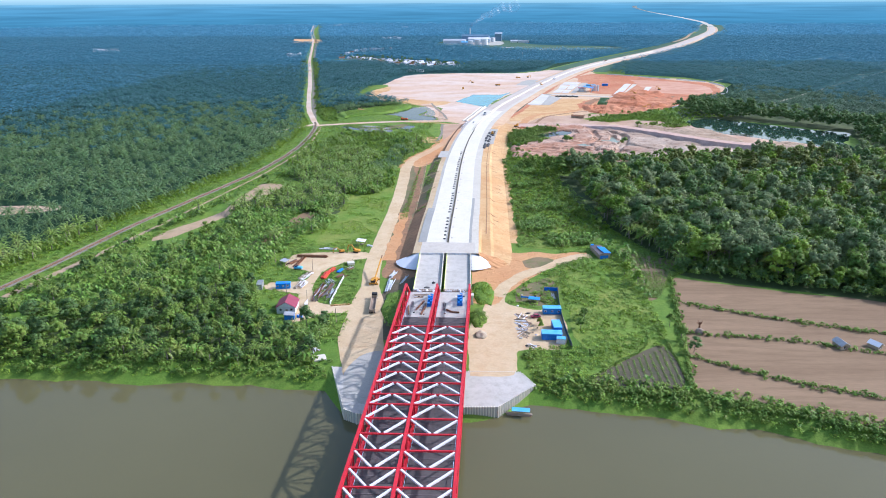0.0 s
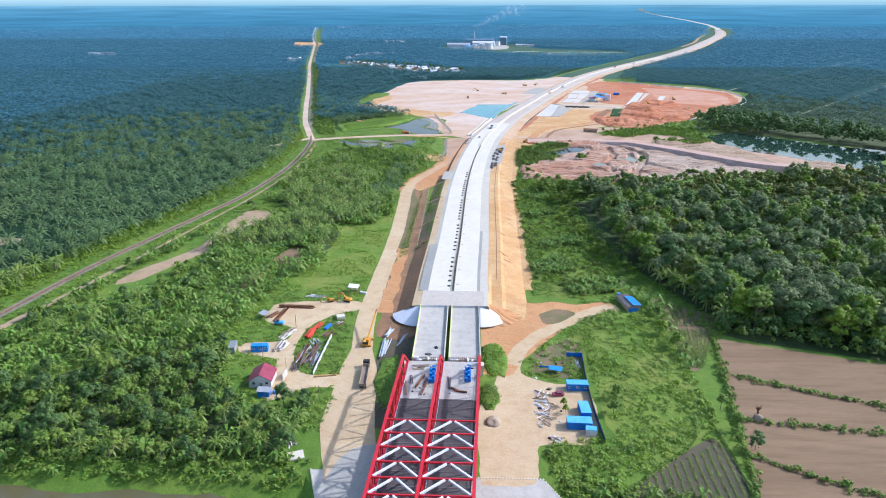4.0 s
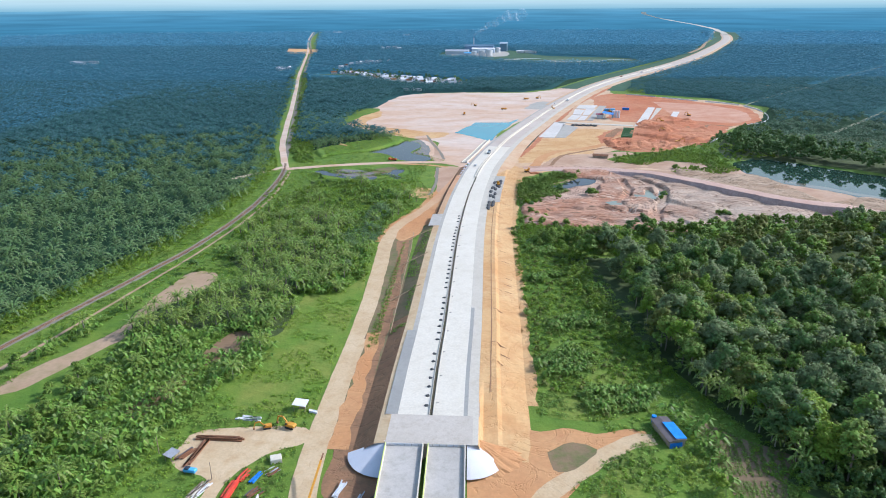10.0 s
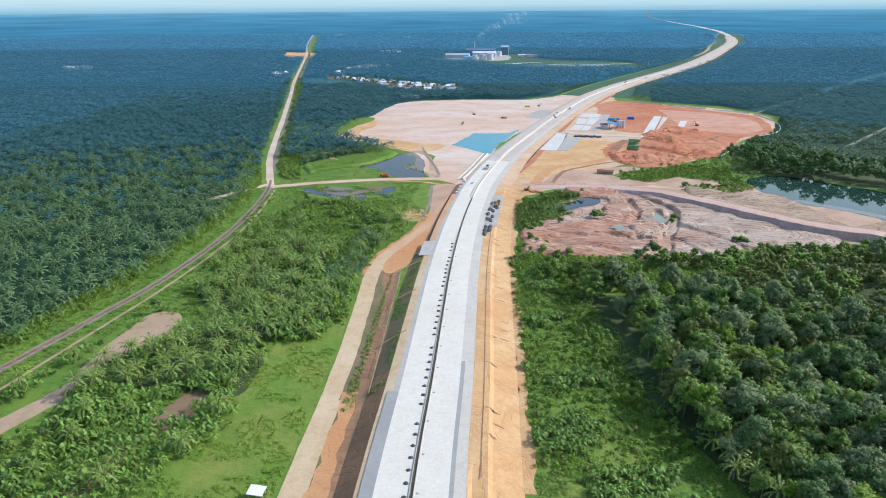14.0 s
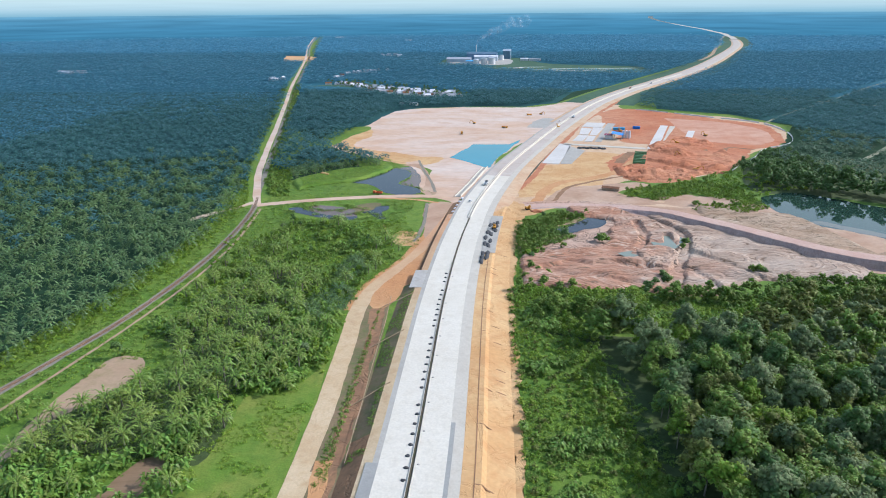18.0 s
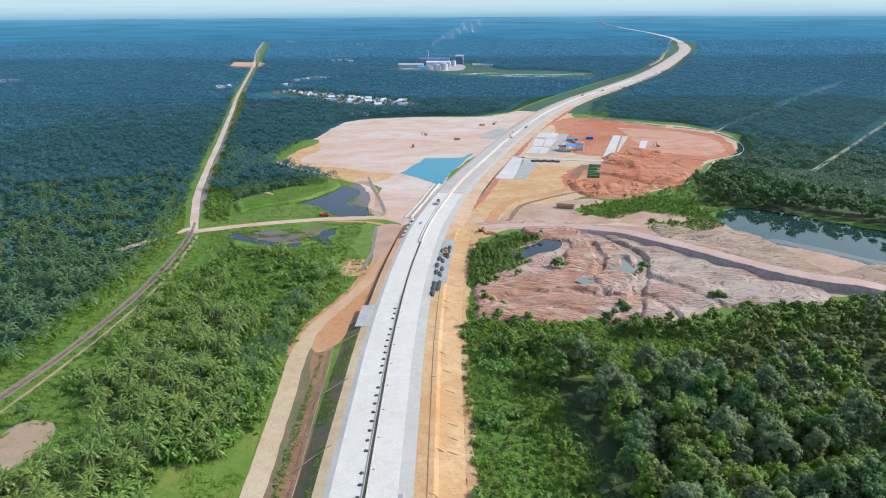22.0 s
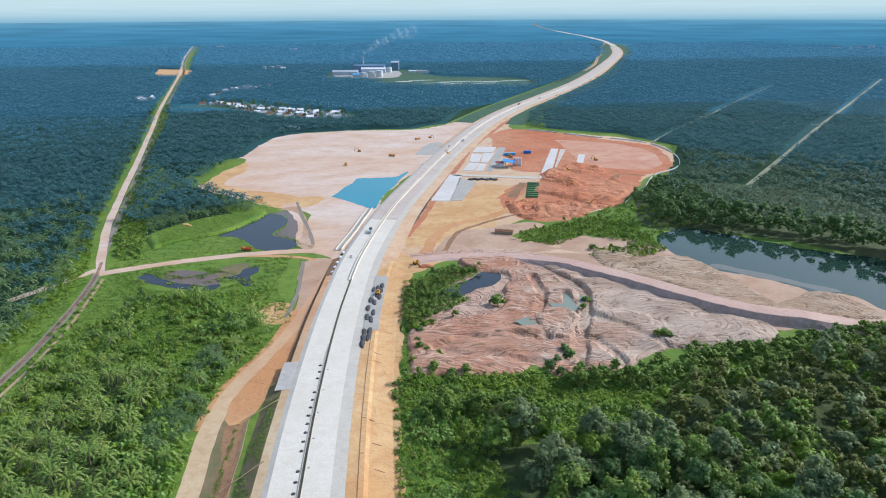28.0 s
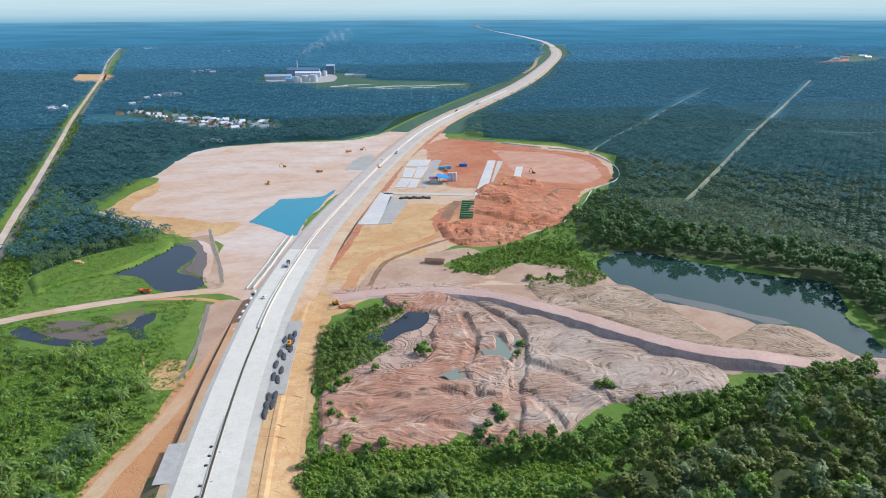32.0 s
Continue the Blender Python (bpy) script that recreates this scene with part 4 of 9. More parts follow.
def banana_leaves(rng, n, length=2.6):
    out = []
    for i in range(n):
        az, up = i * 2.4 + rng.rand(), 0.5 + 0.9 * rng.rand()
        c, s = np.cos(az), np.sin(az)
        t = np.array([0, 0.45, 1.0]) * length
        z = 1.6 + up * np.array([0, 1.0, 0.7 - 0.9 * rng.rand()])
        r = t * np.array([1, 0.75, 0.85])
        w = np.array([0.08, 0.34, 0.06])
        for k in (0, 1):
            a, b = (np.array([r[j] * c, r[j] * s, z[j]]) for j in (k, k + 1))
            pa, pb = (np.array([-s, c, 0]) * w[j] for j in (k, k + 1))
            out.append(np.stack([a - pa, b - pb, b + pb, a + pa]))
    return np.concatenate(out)


def tri_ids(v):
    return np.arange(len(v)).reshape(-1, 3)


def tiled(name, kinds, pos, scale, material, label, category, seed=1, squash=0.15):
    """Many plants as one mesh of kind stuff. kinds: (vertices, triangles) of the variants."""
    rng = np.random.RandomState(seed)
    V, T, N, base = [], [], [], 0
    pick = rng.randint(len(kinds), size=len(pos))
    for k, (v, t, *nv) in enumerate(kinds):
        sel = np.nonzero(pick == k)[0]
        if not len(sel):
            continue
        a = rng.rand(len(sel)) * 6.283
        s = (scale * (0.66 + 0.68 * rng.rand(len(sel)) ** 1.3))[:, None]
        hz = (1 + squash * (rng.rand(len(sel)) * 2 - 1))[:, None]
        x = (v[None, :, 0] * np.cos(a)[:, None] - v[None, :, 1] * np.sin(a)[:, None]) * s + pos[sel, 0:1]
        y = (v[None, :, 0] * np.sin(a)[:, None] + v[None, :, 1] * np.cos(a)[:, None]) * s + pos[sel, 1:2]
        z = v[None, :, 2] * s * hz + (pos[sel, 2:3] if pos.shape[1] > 2 else 0)
        V.append(np.stack([x, y, z], 2).reshape(-1, 3))
        if nv:
            c, d = np.cos(a)[:, None], np.sin(a)[:, None]
            N.append(np.stack([nv[0][None, :, 0] * c - nv[0][None, :, 1] * d, nv[0][None, :, 0] * d + nv[0][None, :, 1] * c, np.repeat(nv[0][None, :, 2], len(sel), 0)], 2).reshape(-1, 3))
        T.append((t[None] + (np.arange(len(sel)) * len(v))[:, None, None]).reshape(-1, 3) + base)
        base += len(sel) * len(v)
    ob = new(name, big_mesh(name, np.concatenate(V), np.concatenate(T), material, np.concatenate(N) if N else None))
    return tagged(ob, label, category, kind="stuff")


def spread(zone, gap, seed, jitter=0.35, turn=0.0, avoid=()):
    """Places on a jittered hexagonal grid within an outline; turn: the rows' angle in degrees."""
    rng = np.random.RandomState(seed)
    ct, sn = math.cos(radians(turn)), math.sin(radians(turn))
    p = np.array(zone) @ np.array([[ct, -sn], [sn, ct]])
    lo, hi = p.min(0), p.max(0)
    gx, gy = np.meshgrid(np.arange(lo[0], hi[0], gap), np.arange(lo[1], hi[1], gap * 0.866))
    gx = gx + (np.arange(gx.shape[0])[:, None] % 2) * gap / 2
    x, y = gx.ravel(), gy.ravel()
    x = x + rng.uniform(-1, 1, x.size) * gap * jitter
    y = y + rng.uniform(-1, 1, x.size) * gap * jitter
    x, y = x * ct - y * sn, x * sn + y * ct
    ok = inside(zone, x, y)
    for a in avoid:
        if isinstance(a, tuple):
            ok &= ~near_line(a[0], x, y, a[1])
        else:
            ok &= ~inside(a, x, y)
    return np.stack([x[ok], y[ok]], 1)


def grouped(pos, scale, least):
    """Those of the places that lie in loose groups."""
    k = np.array([noise.noise(Vector((x * scale, y * scale, 17.0))) for x, y in pos])
    return pos[k > least]


def copies(kinds, pos, scale, group, seed, height=None):
    """Separate plants: copies of the built variants; height: of the ground under them."""
    rng = np.random.RandomState(seed)
    for x, y in pos:
        src = kinds[rng.randint(len(kinds))]
        s = scale * (0.78 + 0.45 * rng.rand())
        ob = copy_thing(src, pose(x, y, height(x, y) if height else 0, 0, 0, rng.rand() * 360))
        ob.scale = (s, s, s * (0.88 + 0.24 * rng.rand()))
        tagged(ob, group=group)


def trunk_mesh(rng, h, r, forks=0, lean=0.3):
    bm = bmesh.new()
    q = (rng.uniform(-lean, lean), rng.uniform(-lean, lean), h)
    tube(bm, (0, 0, -0.3), q, r, r * 0.6, 7)
    for i in range(forks):
        a = i * 6.283 / forks + rng.rand()
        z = h * (0.55 + 0.3 * rng.rand())
        tube(bm, (q[0] * z / h, q[1] * z / h, z), (q[0] + math.cos(a) * h * 0.28, q[1] + math.sin(a) * h * 0.28, z + h * 0.3), r * 0.45, r * 0.2, 5)
    return bm


def plant(name, crown_v, trunk_bm, material, label, category):
    """A plant of two parts at the origin; it is copied from there."""
    ob = tagged(new(name), label, category)
    c = new("crown", big_mesh("crown", *crown_v[:2], material, *crown_v[2:]))
    c.parent = ob
    part("trunk", trunk_bm, M["bark"], ob)
    return ob


rng = np.random.RandomState(3)
PLANTED, TREES_FULL, PALMS_FULL = [], [], []
PALMS_NEAR, PALMS_MID, TREES_NEAR, TREES_MID, BANANAS, SHRUBS, PALMS_DARK = [], [], [], [], [], [], []
for i in range(4):
    v, nv = palm_crown(rng, 21, 9, length=5.6, width=0.52, top=3.8 + i * 0.6)
    PALMS_FULL.append((v, tri_ids(v), nv))
    PALMS_NEAR.append(plant("oil_palm", (v, tri_ids(v), nv), trunk_mesh(rng, 3.9 + i * 0.5, 0.36), M["palm"], "mature oil palm with arching feathery dark green fronds", "palm"))
    if i < 2:
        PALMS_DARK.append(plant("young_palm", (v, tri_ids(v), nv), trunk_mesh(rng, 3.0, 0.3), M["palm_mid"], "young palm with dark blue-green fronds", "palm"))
    v, nv = palm_crown(rng, 15, 4, width=0.72, length=5.6, top=4.6 + i * 0.4)
    PALMS_MID.append((v, tri_ids(v), nv))
for i in range(6):
    h = 6.0 + 1.0 * (i % 4)
    v, nv = broad_crown(rng, 20 + i % 3, 42, 3.5 + 0.4 * (i % 3), 4.8, h, 0.36)
    TREES_FULL.append((v, tri_ids(v), nv))
    TREES_NEAR.append(plant("tree", (v, tri_ids(v), nv), trunk_mesh(rng, h, 0.2, 4), M[("leaf", "leaf_dark", "leaf_grey", "leaf", "leaf_olive", "lime")[i]],
                            ("dense mid green broadleaf tree", "dense dark green broadleaf tree", "grey-green slender rubber tree", "rounded mid green broadleaf tree", "olive-tinted bushy broadleaf tree", "light green young leafy tree")[i], "tree"))
    v, nv = broad_crown(rng, 12, 18, 3.7, 4.4, h, 0.60)
    TREES_MID.append((v, tri_ids(v), nv))
    v = banana_leaves(rng, 8)
    BANANAS.append((v, quad_tris(v)))
    v, nv = broad_crown(rng, 4, 13, 1.5, 1.0, 0.7, 0.38, 0, 1.0)
    SHRUBS.append((v, tri_ids(v), nv))
BUSHES = []
for i in range(4):
    v, nv = broad_crown(rng, 12, 36, 2.3, 1.9, 1.0, 0.33)
    BUSHES.append(plant("bush", (v, tri_ids(v), nv), trunk_mesh(rng, 1.0, 0.12, 3), M[("leaf", "lime", "leaf_dark", "leaf")[i]], ("rounded mid green bush on bare clay", "bright green leafy bush on bare clay", "dark green dense bush on bare clay", "leafy green bush on washed clay")[i], "bush"))
PALMS_FAR = []
for i in range(3):
    v, nv = palm_crown(rng, 10, 2, length=5.4, width=1.5, top=5.5)
    v[:, 2] = 5.5 + (v[:, 2] - 5.5) * 0.8
    PALMS_FAR.append((v, tri_ids(v), nv))
PALMS_DOT = []
for i in range(3):
    v, nv = palm_crown(rng, 7, 1, length=7.6, width=2.6, top=5.0)
    v[:, 2] = 5.0 + (v[:, 2] - 5.0) * 0.6
    PALMS_DOT.append((v, tri_ids(v), nv))
TUFTS = []
for i in range(4):
    v, nv = broad_crown(rng, 3, 7, 1.3, 0.25, 0.10, 0.24, 0, 1.6, 0.8)
    TUFTS.append((v, tri_ids(v), nv * 0.45 + np.array([0, 0, 0.55])))

RAILL = spline(RAIL, 20)
PATHL = spline([(-222, 200), (-195, 305), (-180, 365), (-166, 430), (-156, 478), (-148, 520), (-140, 585), (-139, 650), (-146, 725)], 20)
ACCL = spline(ACCESS, 10)
CROSSL = spline(CROSS, 10)
# plantation west of the railway
WEST = [(-700, 260), (-235, 260), (-216, 330), (-203, 390), (-181, 478), (-170, 525), (-162, 590), (-161, 650), (-166, 725), (-187, 815), (-252, 1120), (-330, 1500), (-1300, 1500), (-1300, 700)]
p = spread(WEST, 9.0, 11, 0.2)
p = p[~(inside([(-330, 395), (-262, 415), (-262, 432), (-335, 420)], p[:, 0], p[:, 1]))]
dist = np.hypot(p[:, 0] - 10, p[:, 1] - 180)
order = np.argsort(dist)
near, rest = p[order[4:64]], p[order[64:]]
for o, q in zip(PALMS_NEAR, p[order[:4]]):
    PLANTED.append((o, q))
PLANTED += [(PALMS_DARK[0], (-52, 560)), (PALMS_DARK[1], (-46, 596))]
copies(PALMS_NEAR, near, 1.0, "oil palms of the plantation", 5)
d2 = np.hypot(rest[:, 0] - 10, rest[:, 1] - 200)
d2 = np.where(rest[:, 0] < -520, d2 + 600, d2) + np.random.RandomState(8).uniform(-160, 160, len(rest))
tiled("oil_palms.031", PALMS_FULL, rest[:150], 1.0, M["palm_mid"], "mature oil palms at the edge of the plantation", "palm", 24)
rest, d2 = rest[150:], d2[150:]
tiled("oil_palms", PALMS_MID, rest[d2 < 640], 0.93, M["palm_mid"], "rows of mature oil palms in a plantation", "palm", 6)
# further rows take bluer fronds that stand in for haze
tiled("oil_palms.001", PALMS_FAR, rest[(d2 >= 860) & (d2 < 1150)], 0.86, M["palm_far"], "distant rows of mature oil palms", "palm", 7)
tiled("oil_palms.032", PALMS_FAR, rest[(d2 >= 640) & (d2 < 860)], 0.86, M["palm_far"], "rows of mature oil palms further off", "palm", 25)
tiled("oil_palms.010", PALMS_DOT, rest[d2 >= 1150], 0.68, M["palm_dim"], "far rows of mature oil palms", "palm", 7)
# wedge between plantation road and the works, and the plantation beyond
VILLAGE0 = [(-200, 1520), (-100, 1410), (20, 1410), (10, 1500), (-60, 1510)]
MIDWEDGE = [(-150, 850), (-100, 880), (-62, 905), (-105, 935), (-150, 985), (-128, 1120), (-114, 1245), (-70, 1298), (15, 1312), (95, 1316), (150, 1360), (200, 1500), (-300, 1500), (-232, 1120), (-172, 850)]
p = spread(MIDWEDGE, 9.0, 12, 0.15, avoid=[VILLAGE0])
tiled("oil_palms.002", PALMS_FAR, p, 0.95, M["palm_far"], "oil palms between the dirt road and the cleared ground", "palm", 8)
EAST = [(432, 1125), (390, 1220), (295, 1280), (275, 1300), (310, 1430), (345, 1500), (1300, 1500), (1200, 700), (460, 600), (445, 690), (425, 740), (385, 780), (335, 826), (295, 860), (340, 945), (390, 990)]
p = spread(EAST, 9.4, 13, 0.07, 47.6, avoid=[(spline(TRACKS[0], 30), 8), (spline(TRACKS[1], 30), 6), (spline(TRACKS[2], 30), 6)])
M["palm_deep"] = mat("deep_green_frond", (0.062, 0.128, 0.066), (0.084, 0.158, 0.076), None, 0.004, 0.3, rough=0.6, bump=0, vary=0.2, spec=0.3, thin=0.3)
de = np.hypot(p[:, 0] - 60, p[:, 1] - 300) + np.random.RandomState(12).uniform(-90, 90, len(p))
tiled("oil_palms.033", PALMS_FAR, p[(de < 800) & (p[:, 0] < 800)], 0.9, M["palm_deep"], "dark oil palms near the lake", "palm", 19)
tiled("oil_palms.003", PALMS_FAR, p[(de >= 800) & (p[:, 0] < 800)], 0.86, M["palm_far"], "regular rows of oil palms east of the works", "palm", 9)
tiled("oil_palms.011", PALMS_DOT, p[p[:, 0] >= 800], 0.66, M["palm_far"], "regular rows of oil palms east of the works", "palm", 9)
# the plantation beyond, sparser
FARWEST = [(-1300, 1500), (-340, 1500), (-366, 1640), (-440, 2000), (-570, 2650), (-1900, 2650), (-1900, 700), (-1300, 700)]
FARMID = [(-318, 1500), (195, 1500), (280, 1580), (350, 1700), (560, 2050), (700, 2330), (820, 2650), (-545, 2650), (-420, 2000), (-345, 1640)]
FAREAST = [(350, 1505), (420, 1640), (620, 2000), (750, 2250), (920, 2650), (2100, 2650), (1900, 700), (1300, 700), (1300, 1500)]
FARCLEAR2 = [(1740, 2450), (1900, 2530), (2110, 2740), (2300, 2830), (2230, 2620), (1960, 2420)]
FARCLEAR = [(-625, 2560), (-505, 2500), (-465, 2290), (-530, 2270), (-575, 2330)]
MILLSITE = [(-85, 2170), (20, 2120), (100, 1960), (250, 1920), (440, 1910), (440, 2080), (230, 2180), (160, 2400), (60, 2460), (-60, 2400)]
VILLAGE = [(-330, 1650), (-330, 1560), (-200, 1520), (-100, 1410), (20, 1410), (10, 1500), (-130, 1590), (-200, 1680)]
for i, z in enumerate((FARWEST, FARMID, FAREAST)):
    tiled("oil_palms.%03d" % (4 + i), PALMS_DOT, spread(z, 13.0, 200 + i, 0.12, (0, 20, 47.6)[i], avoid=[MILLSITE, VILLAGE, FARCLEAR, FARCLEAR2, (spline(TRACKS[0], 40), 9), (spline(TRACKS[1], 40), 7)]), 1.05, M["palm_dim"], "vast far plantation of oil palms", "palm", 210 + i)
# the last plantation, haze coloured into its fronds
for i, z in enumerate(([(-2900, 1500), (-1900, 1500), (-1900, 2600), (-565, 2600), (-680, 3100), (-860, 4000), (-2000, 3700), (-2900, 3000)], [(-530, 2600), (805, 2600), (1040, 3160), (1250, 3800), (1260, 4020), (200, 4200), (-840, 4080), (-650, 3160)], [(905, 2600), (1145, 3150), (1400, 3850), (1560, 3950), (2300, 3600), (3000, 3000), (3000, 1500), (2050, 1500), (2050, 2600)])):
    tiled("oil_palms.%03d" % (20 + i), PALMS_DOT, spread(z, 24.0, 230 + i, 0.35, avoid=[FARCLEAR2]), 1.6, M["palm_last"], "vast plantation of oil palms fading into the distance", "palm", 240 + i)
# bushes along the plantation road
for i, (off, m) in enumerate(((-13.5, "leaf_dark"), (12.5, "leaf"))):
    c = spline([(-166, 780), (-186, 850), (-215, 980), (-246, 1125), (-300, 1370), (-360, 1640)], 2.4)
    c = c + side(c) * off + np.random.RandomState(620 + i).uniform(-5, 5, c.shape)
    tiled("roadside_bushes" if not i else "roadside_bushes.%03d" % i, SHRUBS, c, 1.7, M[m], "bushes between plantation road and palms", "scrub", 622 + i)
# young palms and scrub above the pond
POND_PALMS = [(-146, 817), (-164, 893), (-167, 974), (-142, 970), (-114, 941), (-82, 893), (-66, 880), (-100, 869), (-119, 855), (-135, 836)]
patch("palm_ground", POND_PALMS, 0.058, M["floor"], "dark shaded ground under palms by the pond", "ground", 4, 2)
copies(PALMS_DARK, spread(POND_PALMS, 7.6, 611, 0.25, 20)[:70], 0.8, "oil palms above the pond", 612)
p = spread([(-151, 759), (-164, 822), (-177, 895), (-172, 908), (-153, 847), (-140, 794), (-134, 763)], 3.2, 613, 0.8)
tiled("scrub.022", SHRUBS, p[::2], 1.3, M["leaf"], "green scrub beside the plantation road", "scrub", 614)
tiled("scrub.023", SHRUBS, p[1::2], 1.1, M["lime"], "bright scrub beside the plantation road", "scrub", 615)
# broadleaf forest
FOREST = [(66, 522), (72, 514), (87, 506), (90, 480), (92, 430), (99, 385), (112, 345), (122, 324), (165, 307), (280, 268), (520, 240), (520, 600), (400, 568), (300, 575), (258, 568), (228, 556), (212, 546), (186, 544), (156, 536), (140, 517), (112, 514), (80, 521), (66, 520)]
p = spread(FOREST, 7.2, 14, 0.45)
p = p[(p[:, 0] < 380)]
dist = np.hypot(p[:, 0] - 40, p[:, 1] - 330)
order = np.argsort(dist)
for o, q in zip(TREES_NEAR, p[order[:6]]):
    PLANTED.append((o, q))
copies(TREES_NEAR[:4] + TREES_NEAR[:3] + TREES_NEAR, p[order[6:156]], 1.32, "trees of the forest", 15)
d3 = dist[order]
pr = p[order[156:]]
dr = d3[156:]
kn = np.array([noise.noise(Vector((x * 0.02, y * 0.02, 7.0))) for x, y in pr]) + np.random.RandomState(99).uniform(-0.45, 0.45, len(pr)) + np.clip((pr[:, 1] - 440) * 0.0026, -0.3, 0.25)
for i, (lo, hi, m, lab, sc) in enumerate(((-9, -0.34, "leaf_dark", "dark green dense forest trees", 1.0), (-0.34, -0.02, "leaf", "mid green dense forest trees", 1.05), (-0.02, 0.22, "leaf_grey", "grey-green rubber trees in the forest", 1.1), (0.22, 0.46, "lime", "light green young trees in the forest", 0.85), (0.46, 9, "leaf_olive", "olive-green trees in the forest", 0.95))):
    sel = (kn >= lo) & (kn < hi)
    tiled("forest" if not i else "forest.%03d" % (20 + i), TREES_FULL, pr[sel & (dr < 200)], sc * 1.2, M[m], lab, "forest", 15 + i, 0.3)
    tiled("forest.%03d" % (30 + i), TREES_MID, pr[sel & (dr >= 200)], sc * 1.12, M[m], lab, "forest", 25 + i, 0.3)
p = spread([(372, 575), (440, 565), (442, 680), (420, 730), (380, 770), (330, 815), (290, 850), (262, 800), (300, 778), (350, 746), (384, 708), (396, 690), (380, 650), (368, 610)], 8.2, 17, 0.4, avoid=[LAKE])
tiled("forest.001", TREES_MID, p, 1.4, M["leaf_dark"], "dark trees around the far shore of the lake", "forest", 18)
p = spread([(180, 790), (225, 775), (245, 755), (262, 772), (290, 792), (320, 796), (300, 830), (262, 862), (215, 828)], 7.0, 19, 0.9)
tiled("forest.002", SHRUBS, p, 1.5, M["lime"], "low green scrub between works and lake", "scrub", 20)
# oil palms inside the forest's southern edge
p = spread([(100, 372), (118, 326), (165, 309), (240, 284), (240, 312), (180, 350), (140, 400), (100, 420)], 8.5, 21, 0.35)
p = p[np.argsort(np.hypot(p[:, 0] - 40, p[:, 1] - 330))]
copies(PALMS_NEAR, p[:45], 1.0, "oil palms at the forest edge", 22)
tiled("oil_palms.030", PALMS_FULL, p[45:], 1.0, M["palm"], "oil palms mixed into the forest", "palm", 23)

# strip between railway and access road
BAREPATCH = [(-99, 396), (-97, 407), (-93, 416), (-87, 418), (-83, 412), (-86, 406), (-86, 397)]
BANANA_FIELD = [(-169, 266), (-167, 284), (-159, 308), (-144, 340), (-127, 378), (-109, 411), (-84, 433), (-66, 394), (-84, 362), (-88, 338), (-92, 314), (-106, 302), (-128, 286), (-156, 268)]
MEADOW = [(-70, 457), (-52, 463), (-43, 486), (-41.5, 460), (-42, 430), (-42, 400), (-43, 358), (-60, 354), (-78, 358), (-84, 376), (-78, 398), (-76, 414), (-70, 436)]
PALM_GROVE = [(-146, 419), (-147, 440), (-130, 447), (-115, 458), (-104, 481), (-127, 508), (-125, 540), (-112, 572), (-100, 598), (-71, 590), (-68, 528), (-52, 505), (-59, 473), (-74, 459), (-69, 432), (-75, 412), (-104, 418), (-137, 407)]
MIXED = [(-138, 505), (-136, 545), (-128, 640), (-110, 690), (-72, 690), (-52, 660), (-22, 642), (-42, 580), (-42.5, 517), (-42, 440), (-76, 445), (-80, 485), (-95, 512)]
RIVERSIDE = [(-400, 232), (-170, 228), (-72, 226), (-48, 228), (-46, 262), (-60, 258), (-78, 262), (-84, 286), (-94, 306), (-108, 300), (-126, 284), (-144, 276), (-175, 258), (-226, 254), (-400, 258)]
# dark litter laid here to deepen the shade between plants
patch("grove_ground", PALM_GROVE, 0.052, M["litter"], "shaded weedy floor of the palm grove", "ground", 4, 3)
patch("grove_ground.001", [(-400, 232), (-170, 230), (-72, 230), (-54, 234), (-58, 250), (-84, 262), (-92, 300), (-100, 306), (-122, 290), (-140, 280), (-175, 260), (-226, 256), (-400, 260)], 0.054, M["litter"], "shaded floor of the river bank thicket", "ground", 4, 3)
copies(PALMS_NEAR, spread(PALM_GROVE, 8.8, 30, 0.4, 12, avoid=[SANDSTRIP])[:150], 0.98, "oil palms beside the sand strip", 31)
tiled("banana_plants", BANANAS, spread(BANANA_FIELD, 3.7, 32, 0.5, avoid=[SANDSTRIP, BAREPATCH]), 1.25, M["banana"], "dense stand of banana plants with pale broad leaves", "banana plant", 33)
copies(PALMS_NEAR, spread(BANANA_FIELD, 21, 34, 0.4, avoid=[SANDSTRIP, BAREPATCH]), 0.9, "palms among the bananas", 35)
for i, (zone, gap) in enumerate((([(-92, 416), (-89, 429), (-86, 444), (-85, 460), (-76, 448), (-78, 423), (-84, 415)], 2.5), ([(-138, 408), (-132, 418), (-115, 415), (-110, 404), (-118, 395), (-128, 394)], 2.6), ([(-88, 494), (-63, 506), (-47, 485), (-52, 466), (-62, 457), (-74, 461)], 4.6), ([(-73, 524), (-58, 560), (-46, 531), (-42, 496), (-46, 480), (-57, 485)], 4.2))):
    tiled("banana_plants.%03d" % (10 + i), BANANAS, spread(zone, gap, 320 + i, 0.45), 1.35, M["banana"], "row of bright banana plants", "banana plant", 330 + i)
patch("meadow", MEADOW, 0.05, M["meadow"], "bright sunlit meadow beside the access road", "ground", 4, 2)
DARKGROVE = ([(-67, 548), (-62, 560), (-47, 568), (-41, 552), (-43, 533), (-57, 526), (-66, 534)], [(-61, 585), (-57, 604), (-49, 615), (-42, 606), (-40, 588), (-50, 578)])
for i, zone in enumerate(DARKGROVE):
    copies(PALMS_DARK, spread(zone, 5.2, 340 + i, 0.4), 0.62, "dark young palms by the access road", 342 + i)
p = spread(MIXED, 3.0, 36, 1.0, avoid=[MEADOW])
k = np.random.RandomState(37).rand(len(p))
kk = np.array([noise.noise(Vector((x * 0.03, y * 0.03, 1.0))) for x, y in p])
